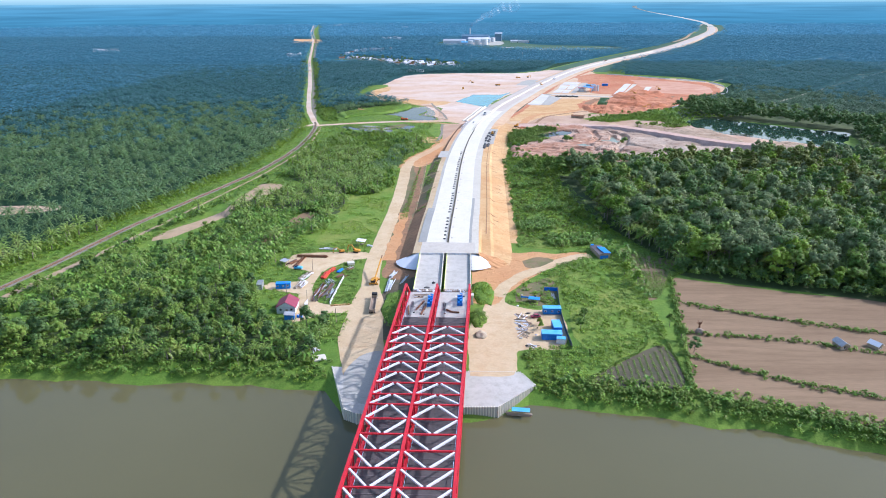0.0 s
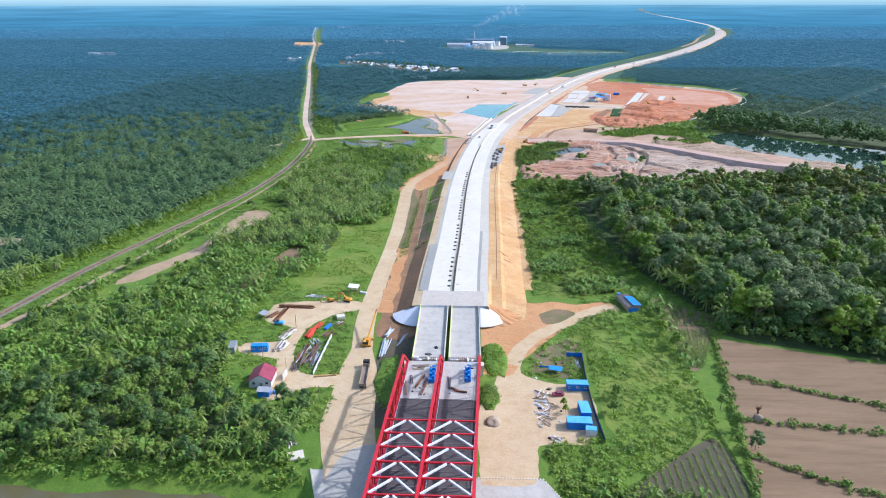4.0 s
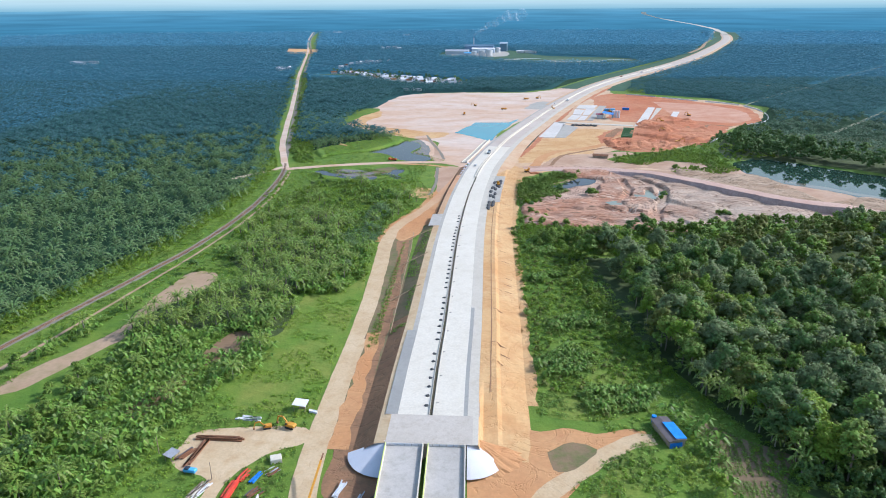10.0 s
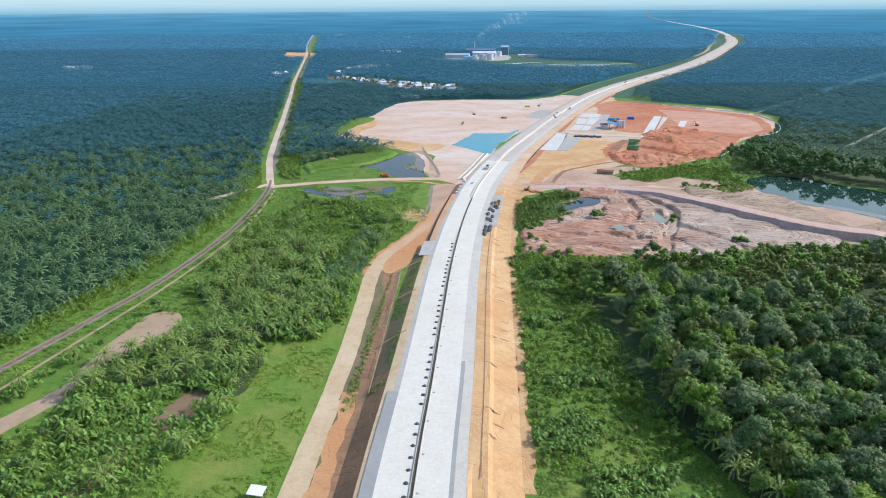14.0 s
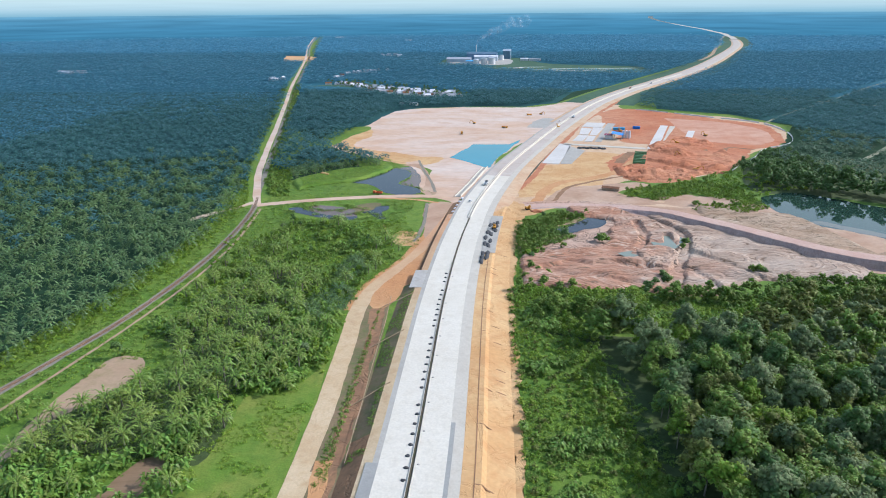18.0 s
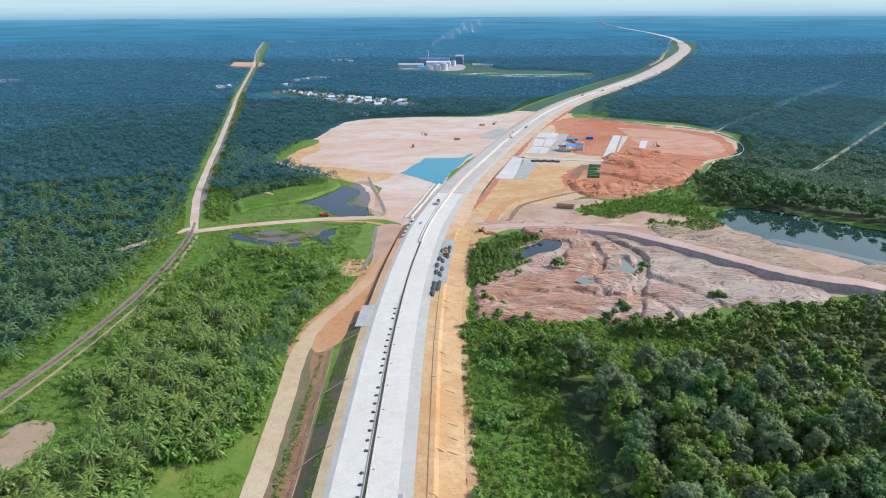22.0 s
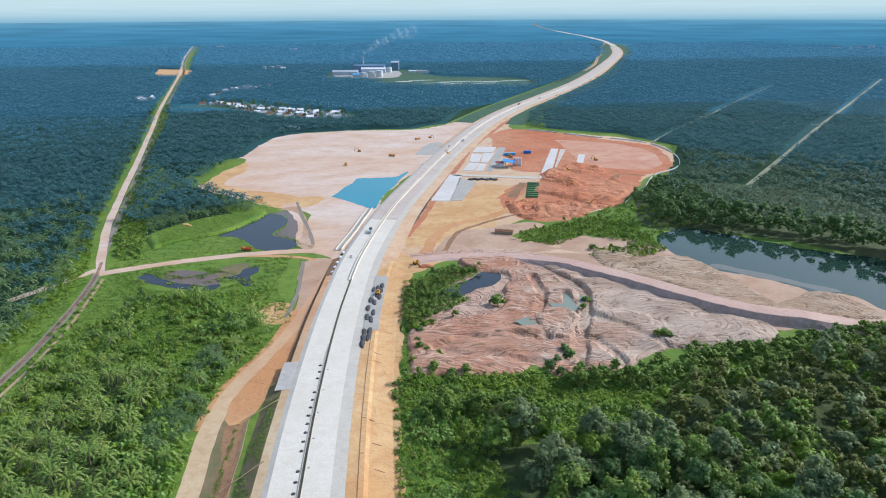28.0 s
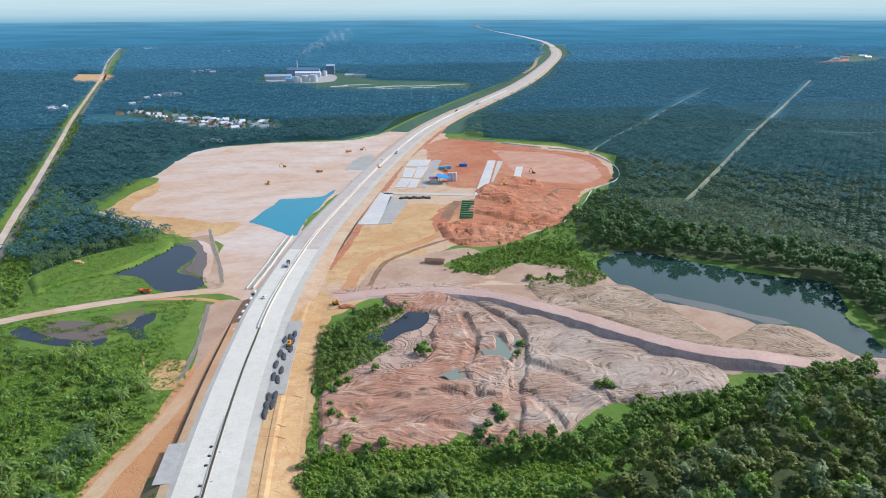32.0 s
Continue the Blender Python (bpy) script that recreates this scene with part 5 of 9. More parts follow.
k2 = np.array([noise.noise(Vector((x * 0.05, y * 0.04, 21.0))) for x, y in p])
k = np.where(k2 > -0.12, k, 9)
tiled("scrub.019", SHRUBS, p[(k < 0.42) & (p[:, 1] > 575)], 1.2, M["leaf"], "green scrub on the upper fallow land", "scrub", 391)
tiled("scrub.008", SHRUBS, p[(k < 0.42) & (p[:, 1] <= 575)], 1.15, M["lime"], "bright green scrub on fallow land", "scrub", 37)
tiled("scrub", SHRUBS, p[(k >= 0.42) & (k < 0.62)], 1.35, M["leaf"], "dense green scrub on fallow land", "scrub", 38)
tiled("banana_plants.001", BANANAS, p[(k > 0.5) & (k < 2) & (kk > 0.12)], 1.2, M["banana"], "loose groups of banana plants", "banana plant", 39)
tiled("bushes", TREES_MID, p[(k > 0.93) & (k < 2)], 0.45, M["lime"], "young leafy bushes on fallow land", "scrub", 390)
q = spread(MIXED, 11.5, 40, 0.45, avoid=[MEADOW, PALM_GROVE, *DARKGROVE])
kq = np.array([noise.noise(Vector((x * 0.022, y * 0.022, 5.0))) for x, y in q])
copies(PALMS_NEAR, q[kq > -0.02][:70], 0.85, "scattered palms in the scrub", 41)
q2 = q[kq <= -0.02]
copies(TREES_NEAR[:4], q2[::3][:25], 0.5, "small trees in the scrub", 42)
p = spread(RIVERSIDE, 6.8, 43, 0.45)
p = p[np.argsort(np.hypot(p[:, 0] + 40, p[:, 1] - 240))]
copies([TREES_NEAR[0], TREES_NEAR[1], TREES_NEAR[3], TREES_NEAR[1], PALMS_NEAR[0], PALMS_NEAR[1]], p[:90], 0.7, "trees on the river bank", 44)
tiled("thicket", TREES_FULL, p[90::2], 0.75, M["leaf"], "dense trees along the river bank", "forest", 48)
tiled("thicket.001", TREES_FULL, p[91::2], 0.75, M["leaf_dark"], "mixed trees along the river bank", "forest", 49)
p = spread(RIVERSIDE, 4.4, 45, 0.45)
tiled("scrub.001", SHRUBS, p, 1.35, M["leaf"], "dense undergrowth on the river bank", "scrub", 46)
tiled("banana_plants.002", BANANAS, p[::3], 1.3, M["banana"], "banana plants in the bank thicket", "banana plant", 47)
# low cover
LOW = [(43, 378), (44, 570), (72, 560), (78, 480), (84, 425), (94, 388), (78, 360), (60, 355)]
LOW[0], LOW[1] = (40, 378), (41, 574)
p = spread(LOW, 2.3, 50, 1.0)
kp = np.array([noise.noise(Vector((x * 0.045, y * 0.045, 9.0))) for x, y in p])
tiled("scrub.009", SHRUBS, p[::6], 0.9, M["leaf_olive"], "olive weedy growth beside the embankment", "scrub", 53)
tiled("scrub.002", SHRUBS, p[kp > 0.14], 0.95, M["leaf"], "knee-high green scrub beside the embankment", "scrub", 51)
tiled("scrub.003", SHRUBS, p[kp < 0.05][::2], 0.85, M["lime"], "bright green bushy growth", "scrub", 52)
tiled("banana_plants.004", BANANAS, p[(kp > 0.22)], 1.0, M["banana"], "banana plants in the strip beside the embankment", "banana plant", 57)
p = spread([(66, 540), (80, 512), (78, 480), (84, 425), (98, 384), (86, 380), (70, 425), (64, 480), (62, 520)], 3.6, 795, 0.6)
tiled("scrub.017", TREES_MID, p[::2], 0.38, M["leaf"], "green bushy undergrowth along the forest", "scrub", 796)
tiled("scrub.018", TREES_MID, p[1::2], 0.34, M["lime"], "bright bushy undergrowth along the forest", "scrub", 797)
CAMPGRASS = [(54, 250), (54, 296), (58, 330), (78, 334), (90, 330), (92, 300), (92, 262), (88, 244), (80, 244), (60, 222)]
p = spread(CAMPGRASS, 1.5, 53, 0.9)
patch("meadow.002", [(54, 252), (54, 296), (46, 304), (56, 324), (66, 337), (86, 336), (91, 322), (91, 297), (90, 262), (88, 244), (80, 244), (62, 226)], 0.055, M["meadow"], "rank bright grass beside the camp", "ground", 4, 2)
tiled("scrub.004", TUFTS, grouped(p, 0.06, -0.05)[::2], 0.75, M["lime"], "rank bright grass and weeds", "scrub", 54)
tiled("scrub.020", SHRUBS, grouped(spread(CAMPGRASS, 3.4, 531, 0.9), 0.05, 0.1), 0.7, M["lime"], "knee-high bright bushes beside the camp", "scrub", 541)
patch("meadow.003", [(37, 372), (39, 403), (58, 396), (75, 383), (77, 362), (66, 354), (48, 353), (38, 356)], 0.074, M["meadow"], "sparse bright grass beside the farm hut", "ground", 4, 2)
patch("meadow.004", [(39, 335), (48, 341), (56, 337), (50, 329), (44, 325), (40, 326)], 0.092, M["weedy"], "sparse grass between the tracks", "ground", 3, 1)
patch("meadow.005", [(32, 284), (34, 298), (42, 306), (50, 312), (54, 300), (50, 284), (42, 280)], 0.078, M["weedy"], "dry olive grass beside the camp", "ground", 3, 1)
copies(TREES_NEAR, [(88, 318), (91, 305), (94, 262), (95, 250), (60, 268), (57, 258), (97, 240), (90, 330)], 0.6, "trees along the camp field", 55)
tiled("banana_plants.020", BANANAS, np.array([(86, 352), (88, 356), (90, 361), (92, 350), (94, 345), (89, 344), (91, 338), (84, 358), (96, 340), (93, 334)]), 1.5, M["banana"], "tall banana plants round the farm hut", "banana plant", 58)
tiled("banana_plants.003", BANANAS, np.array([(92 + 3 * math.sin(i * 1.7), 290 + i * 2.6) for i in range(26)]), 1.2, M["banana"], "banana plants along a field path", "banana plant", 56)
for i, (line, g) in enumerate((([(103, 286), (145, 268), (200, 250), (260, 228)], 1.9), ([(99, 256), (139, 250), (170, 240)], 2.3), ([(94, 237), (124, 220), (165, 204), (230, 180)], 1.8), ([(110, 318), (103, 284), (97, 256), (93, 236), (89, 214)], 1.5), ([(52, 216), (70, 211), (89, 209), (120, 199), (144, 188), (200, 160)], 1.0))):
    c = spline(line, g)
    c = np.vstack([c, c + rnd.uniform(-2.2, 2.2, c.shape)])
    tiled("hedge" if not i else "hedge.%03d" % i, SHRUBS, c, 0.8, M["leaf"], "ragged green hedge row across the field", "hedge", 60 + i)
bank = np.array([(x, np.interp(x, *BANK) + o) for x in np.arange(-420, 300, 2.2) for o in (3, 6.5, 10) if not -40 < x < 34])
bank = np.column_stack([bank + rnd.uniform(-1.5, 1.5, bank.shape), np.tile([-1.6, -0.5, 0], len(bank) // 3)])
tiled("scrub.005", SHRUBS, bank, 1.0, M["leaf"], "overhanging scrub along the river bank", "scrub", 70)
# weeds on the embankment slopes
rw = np.random.RandomState(440)
wy = rw.uniform(335, 560, 1500)
wu = -17.5 - 7.0 * rw.rand(1500)
wx = np.interp(wy, ROAD[:, 1], ROAD[:, 0]) + wu
wz = np.interp(wy, *LEVEL) * np.interp(wu, [-25, -17.2, -13.4], [0, 0.9, 1.0])
wk = np.array([noise.noise(Vector((a * 0.12, b * 0.05, 4.0))) for a, b in zip(wx, wy)]) > -0.05
tiled("grass_tufts.010", TUFTS, np.column_stack([wx, wy, wz])[wk & (wy > 415)], 0.7, M["leaf"], "weeds on the embankment slope", "grass", 441)
wx2 = np.interp(wy, ROAD[:, 1], ROAD[:, 0]) - 25 - 8 * rw.rand(1500) ** 0.7
tiled("grass_tufts.011", TUFTS, np.column_stack([wx2, wy])[(wy > 405) & (wy < 545) & (wx2 < -26.5)], 0.8, M["leaf"], "bright weeds beside the access road", "grass", 442)
p = spread([(113, 319), (124, 313), (165, 300), (262, 266), (268, 284), (172, 318), (124, 334), (116, 330)], 2.8, 790, 0.7)
patch("bush_ground.001", [(110, 322), (124, 312), (165, 299), (264, 264), (272, 284), (172, 322), (124, 340), (112, 345)], 0.056, M["litter"], "shaded weedy ground between field and forest", "ground", 4, 1)
tiled("scrub.015", TREES_MID, p[::2], 0.5, M["leaf_dark"], "dark bushes between field and forest", "scrub", 791)
tiled("scrub.016", TREES_MID, p[1::2], 0.42, M["leaf"], "green bushes between field and forest", "scrub", 792)
# verge of the railway, rows and grass
p = spread([(-232, 262), (-214, 330), (-201, 388), (-180, 476), (-168, 525), (-160, 590), (-158, 690), (-164, 750), (-190, 830), (-200, 820), (-178, 740), (-174, 640), (-184, 530), (-196, 478), (-222, 388), (-236, 310), (-250, 262)], 2.8, 71, 0.9)
tiled("scrub.006", SHRUBS, p, 0.8, M["lime"], "weedy verge beside the railway", "scrub", 72)
MARSH = [(-126, 730), (-112, 704), (-92, 700), (-74, 698), (-54, 708), (-40, 726), (-44, 744), (-60, 750), (-95, 744)]
p = spread([(-140, 690), (-135, 650), (-60, 690), (-30, 700), (-30, 650), (-42, 620), (-132, 560), (-146, 640), (-146, 720)], 4.0, 73, 0.9, avoid=[MARSH])
tiled("scrub.007", SHRUBS, p, 0.9, M["lime"], "low green crops and weeds", "scrub", 74)
for i, (zone, gap, s, m) in enumerate(((MEADOW, 1.7, 0.9, "lime"), (MOUND, 2.6, 1.1, "lime"), ([(52, 674), (67, 703), (79, 718), (106, 714), (84, 690), (75, 681), (92, 664), (71, 644), (55, 632), (50, 650)], 2.0, 1.0, "leaf"), ([(46, 572), (60, 560), (115, 560), (118, 574), (97, 572), (57, 580)], 2.2, 1.1, "lime"))):
    tiled("weeds" if not i else "weeds.%03d" % i, TUFTS if i == 0 else SHRUBS, grouped(spread(zone, gap, 80 + i, 0.9), 0.08, -9 if i else -0.08), s * (1 if i != 1 else 0.5), M[m], "bright green grass and weeds", "grass", 84 + i)
for i, (zone, gap, m) in enumerate((([(25, 286), (34, 308), (44, 324), (60, 336), (60, 300), (54, 296), (50, 300), (49, 276), (31, 282)], 1.3, "lime"), ([(-250, 262), (-222, 388), (-196, 478), (-184, 530), (-174, 640), (-178, 740), (-146, 720), (-142, 600), (-142, 520), (-152, 440), (-160, 400), (-174, 340), (-188, 262)], 1.9, "lime"), ([(38, 356), (40, 385), (60, 385), (66, 352)], 1.4, "lime"), ([(76, 400), (90, 400), (112, 345), (124, 322), (112, 316), (100, 340), (84, 384)], 1.5, "lime"), ([(-146, 500), (-140, 300), (-40, 240), (-40, 440), (-40, 545), (-34, 580), (-20, 620), (-12, 650), (-30, 700), (-24, 755), (-148, 740), (-142, 620)], 1.9, "lime"), ([(43, 378), (44, 572), (76, 560), (96, 388), (92, 330), (92, 262), (80, 246), (54, 222), (54, 296), (60, 352)], 1.6, "lime"), ([(40, 378), (40, 574), (46, 576), (48, 640), (52, 700), (110, 716), (60, 640), (60, 574), (50, 560), (44, 378)], 1.4, "lime"), ([(-148, 745), (-8, 768), (-30, 800), (-60, 900), (-130, 985), (-165, 830)], 3.0, "lime"))):
    p = spread(zone, gap, 400 + i, 0.9, avoid=[YARD, PONDL, SANDSTRIP, MEADOW, (RAILL, 3.2), (PATHL, 1.6), MARSH, RIGHTTRACK, RIGHTDIRT, LEFTAPRON, BAREPATCH, (ACCL, 6.0), (CROSSL, 5.0)])
    kt = np.array([noise.noise(Vector((x * 0.05, y * 0.05, 31.0))) + 0.5 * noise.noise(Vector((x * 0.2, y * 0.2, 3.0))) for x, y in p]) + np.random.RandomState(430 + i).uniform(-0.12, 0.12, len(p))
    tiled("grass_tufts.%03d" % (35 + i), TUFTS, p[kt < (-0.3 if i in (0, 2, 5, 6) else -0.16)], 1.2, M["leaf"], "patches of darker green weeds", "grass", 430 + i)
    p = p[kt > 0.02]
    tiled("grass_tufts" if not i else "grass_tufts.%03d" % i, TUFTS, p[::2], 1.25, M[m], "tufts of bright green grass", "grass", 410 + i)
    tiled("grass_tufts.%03d" % (25 + i), TUFTS, p[1::2], 1.2, M["banana"], "tufts of broad green weeds", "grass", 420 + i)
# crop rows on the fallow field, bushes round the pool and a light scrub edge before the clay
for i in range(12):
    y = 642 + i * 5.2
    c = spline([(-134 + i * 1.2, y + 4), (-105, y), (-74 - i * 1.5, y - 3)], 2.0)
    tiled("bean_row" if not i else "bean_row.%03d" % i, TUFTS, c, 1.0, M["leaf_grey" if i % 3 == 0 else "banana"], "low planted row on the fallow field", "crop", 760 + i)
p = spread([(52, 672), (58, 688), (71, 692), (89, 714), (107, 712), (100, 704), (84, 698), (73, 672), (66, 640), (56, 628), (50, 640)], 3.4, 780, 0.4)
tiled("scrub.010", TREES_MID, p, 0.42, M["leaf"], "dense green bushes around the dark pool", "scrub", 781)
BELT = [(44, 574), (60, 572), (90, 570), (130, 564), (160, 566), (200, 578), (240, 582), (290, 592), (330, 596), (330, 584), (262, 572), (228, 560), (212, 550), (186, 548), (156, 540), (140, 521), (112, 516), (80, 523), (64, 522), (46, 530)]
patch("belt_ground", BELT, 0.062, M["meadow"], "bright grassy ground between forest and clay", "ground", 4, 1)
p = spread(BELT, 2.1, 782, 0.9)
kb = np.array([noise.noise(Vector((x * 0.04, y * 0.06, 14.0))) for x, y in p]) + np.random.RandomState(785).uniform(-0.2, 0.2, len(p)) + np.clip((p[:, 0] - 130) * 0.004, 0, 0.5)
tiled("scrub.011", SHRUBS, p[kb < 0.12], 0.95, M["lime"], "rank bright green creepers before the clay", "scrub", 783)
tiled("scrub.012", SHRUBS, p[(kb >= 0.12) & (kb < 0.3)], 1.4, M["banana"], "yellow-green shrubs at the forest edge", "scrub", 784)
tiled("scrub.021", TREES_MID, p[kb >= 0.3][::2], 0.66, M["leaf"], "green young trees at the forest edge", "scrub", 786)
p = spread([(152, 792), (176, 802), (213, 818), (224, 823), (245, 813), (250, 772), (249, 731), (230, 723), (187, 729), (199, 744), (220, 741), (230, 756), (201, 779), (172, 756), (147, 768)], 3.0, 785, 0.9)
tiled("scrub.013", SHRUBS, p, 1.1, M["lime"], "low grassy growth above the lake", "scrub", 786)
tiled("scrub.014", TREES_MID, p[::9], 0.45, M["leaf"], "bushes above the lake shore", "scrub", 787)
p = spread([(262, 862), (300, 830), (330, 800), (345, 850), (350, 930), (330, 945), (300, 900)], 5.6, 788, 0.4)
tiled("forest.003", TREES_MID, p, 0.72, M["leaf_dark"], "trees between the works and the lake", "forest", 789)
PLANTED += list(zip(BUSHES, ((60, 600), (66, 596), (56, 612), (52, 590))))
for o, q in PLANTED:
    o.location = (q[0], q[1], 0)


# ---- far backdrop: the last hazy land, rising gently, and the low sky behind it ----
LAND = ([0, 3950, 4150, 4400, 4600, 4690], [-2, -2, 18, 60, 100, 116])


def land_z(x, y):
    return float(np.interp(math.hypot(x - 30, y - 250), *LAND))


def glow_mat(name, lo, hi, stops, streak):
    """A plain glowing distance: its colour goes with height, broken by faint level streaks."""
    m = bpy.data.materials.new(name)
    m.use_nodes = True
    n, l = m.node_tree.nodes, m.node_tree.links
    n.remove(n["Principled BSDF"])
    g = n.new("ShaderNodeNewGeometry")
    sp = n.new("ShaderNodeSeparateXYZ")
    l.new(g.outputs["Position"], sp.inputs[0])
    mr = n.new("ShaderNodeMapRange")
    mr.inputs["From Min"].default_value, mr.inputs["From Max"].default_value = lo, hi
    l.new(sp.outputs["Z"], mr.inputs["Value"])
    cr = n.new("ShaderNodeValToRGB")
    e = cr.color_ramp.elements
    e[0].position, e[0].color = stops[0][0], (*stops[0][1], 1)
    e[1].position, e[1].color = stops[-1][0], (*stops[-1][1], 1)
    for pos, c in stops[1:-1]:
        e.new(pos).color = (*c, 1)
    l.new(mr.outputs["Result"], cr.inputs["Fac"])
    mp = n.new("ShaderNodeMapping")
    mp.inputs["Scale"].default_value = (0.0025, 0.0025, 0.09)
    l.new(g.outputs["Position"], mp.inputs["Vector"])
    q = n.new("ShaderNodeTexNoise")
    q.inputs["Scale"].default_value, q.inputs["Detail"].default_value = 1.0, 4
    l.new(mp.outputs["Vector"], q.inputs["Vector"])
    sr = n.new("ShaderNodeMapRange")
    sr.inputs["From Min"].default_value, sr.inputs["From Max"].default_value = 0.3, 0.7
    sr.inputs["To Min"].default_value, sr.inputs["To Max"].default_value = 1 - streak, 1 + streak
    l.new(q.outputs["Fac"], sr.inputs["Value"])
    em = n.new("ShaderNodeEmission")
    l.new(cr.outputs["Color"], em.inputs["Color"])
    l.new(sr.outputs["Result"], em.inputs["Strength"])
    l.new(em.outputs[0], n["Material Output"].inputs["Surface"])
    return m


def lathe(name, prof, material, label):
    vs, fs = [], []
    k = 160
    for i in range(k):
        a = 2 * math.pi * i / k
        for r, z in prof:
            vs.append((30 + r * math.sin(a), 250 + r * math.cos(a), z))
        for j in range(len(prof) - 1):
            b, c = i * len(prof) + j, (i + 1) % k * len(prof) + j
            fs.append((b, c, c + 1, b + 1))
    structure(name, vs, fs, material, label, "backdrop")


# the land's haze is its own emission, paler towards the crest
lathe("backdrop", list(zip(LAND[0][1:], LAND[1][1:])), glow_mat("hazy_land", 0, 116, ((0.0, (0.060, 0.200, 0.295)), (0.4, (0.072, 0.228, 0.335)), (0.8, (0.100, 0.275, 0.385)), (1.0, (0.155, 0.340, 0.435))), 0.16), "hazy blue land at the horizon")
lathe("backdrop.001", [(4700, -5), (4700, 112), (4700, 130), (4700, 500)], glow_mat("low_sky", 100, 260, ((0.0, (0.20, 0.40, 0.47)), (0.14, (0.27, 0.46, 0.51)), (0.35, (0.45, 0.60, 0.60)), (0.6, (0.55, 0.68, 0.64)), (1.0, (0.60, 0.71, 0.66))), 0.03), "pale hazy low sky over the horizon")


def far_band(name, pts, width, lift, material, label):
    """A road that follows the rising far land."""
    c = spline(pts, 12)
    r = side(c)
    vs = [(p[0] + q[0] * u, p[1] + q[1] * u, max(0.8, land_z(p[0], p[1])) + lift) for p, q in zip(c, r) for u in (-width / 2, width / 2)]
    structure(name, vs, [(i * 2, i * 2 + 1, i * 2 + 3, i * 2 + 2) for i in range(len(c) - 1)], material, label, "road")


FARWAY = [(1240, 3600), (1300, 3800), (1345, 3980), (1350, 4110), (1305, 4250), (1215, 4400), (1135, 4540), (1095, 4640), (1105, 4690)]
far_band("far_verge", FARWAY[:3], 62, 0.5, M["lawn"], "green verge of the highway in the distance")
far_band("far_highway", FARWAY, 30, 1.6, M["beige"], "pale highway winding away in the distance")
far_band("side_road", [(670, 2270), (786, 2525), (905, 2850), (1040, 3200), (1175, 3600), (1290, 3900), (1322, 4010)], 11, 0.6, M["strip"], "narrow dirt road beside the distant highway")


# ---- small builders ----
def thing(name, label, category, x=0.0, y=0.0, z=0.0, rz=0.0, group=""):
    ob = tagged(new(name), label, category, group)
    ob.matrix_world = pose(x, y, z, 0, 0, rz)
    return ob


def bp(parent, name, material, x, y, z, sx, sy, sz, rz=0.0, bevel=0.0, label="", rx=0.0, ry=0.0):
    return part(name, box(bmesh.new(), x, y, z, sx, sy, sz, rz, rx, ry, bevel), M[material], parent, label)


def tp(parent, name, material, p, q, r, r2=None, seg=8, label=""):
    return part(name, tube(bmesh.new(), p, q, r, r2, seg), M[material], parent, label)


def gable(parent, name, material, sx, sy, z, h, over=0.4, label="", th=0.12):
    """A ridged roof along y over a body of sx by sy, as two pitched sheets."""
    for s in (-1, 1):
        bm = bmesh.new()
        w = sx / 2 + over
        a = math.atan2(h, sx / 2)
        box(bm, s * w / 2, 0, z + h / 2 - over * math.tan(a) / 2, w / math.cos(a), sy + 2 * over, th, 0, 0, math.degrees(a) * s)
        part(name, bm, M[material], parent, label)


def heightpatch(name, zone, gap, fn, material, label, category, rough=2.0):
    """A modelled piece of ground: a grid within an outline, its edge sunk into the ground."""
    o = outline(zone, 4, rough)
    p = np.array(o)
    xs = np.arange(p[:, 0].min() - gap, p[:, 0].max() + gap, gap)
    ys = np.arange(p[:, 1].min() - gap, p[:, 1].max() + gap, gap)
    gx, gy = np.meshgrid(xs, ys)
    ins = inside(o, gx.ravel(), gy.ravel()).reshape(gx.shape)
    soft = ins.astype(float)
    for _ in range(2):
        soft = (soft + np.roll(soft, 1, 0) + np.roll(soft, -1, 0) + np.roll(soft, 1, 1) + np.roll(soft, -1, 1)) / 5
    vs = [(x, y, fn(x, y) * max(0, s * 2 - 1) + (0.1 if s > 0.5 else -0.4 * (1 - 2 * s))) for x, y, s in zip(gx.ravel(), gy.ravel(), soft.ravel())]
    nx = len(xs)
    fs = [(j * nx + i, j * nx + i + 1, (j + 1) * nx + i + 1, (j + 1) * nx + i) for j in range(len(ys) - 1) for i in range(nx - 1)
          if soft[j, i] > 0.2 and soft[j, i + 1] > 0.2 and soft[j + 1, i] > 0.2 and soft[j + 1, i + 1] > 0.2]
    return structure(name, vs, fs, material, label, category)


def fbm(x, y, s, o=4):
    return sum(noise.noise(Vector((x * s * 2 ** i, y * s * 2 ** i, 2.2 + i))) / 2 ** i for i in range(o))


CUTS = [np.array(c, dtype=float) for c in ([(151, 659), (147, 634), (141, 614), (142, 604), (150, 602), (154, 593), (156, 581), (156, 570)], [(158, 631), (170, 620), (175, 612), (184, 598), (188, 582)], [(133, 608), (121, 605), (109, 613), (94, 608), (81, 613), (65, 602)], [(141, 601), (135, 586), (124, 574), (118, 561)], [(69, 596), (82, 592), (94, 592), (106, 584), (120, 577)], [(138, 692), (138, 662), (129, 637), (115, 628)])]


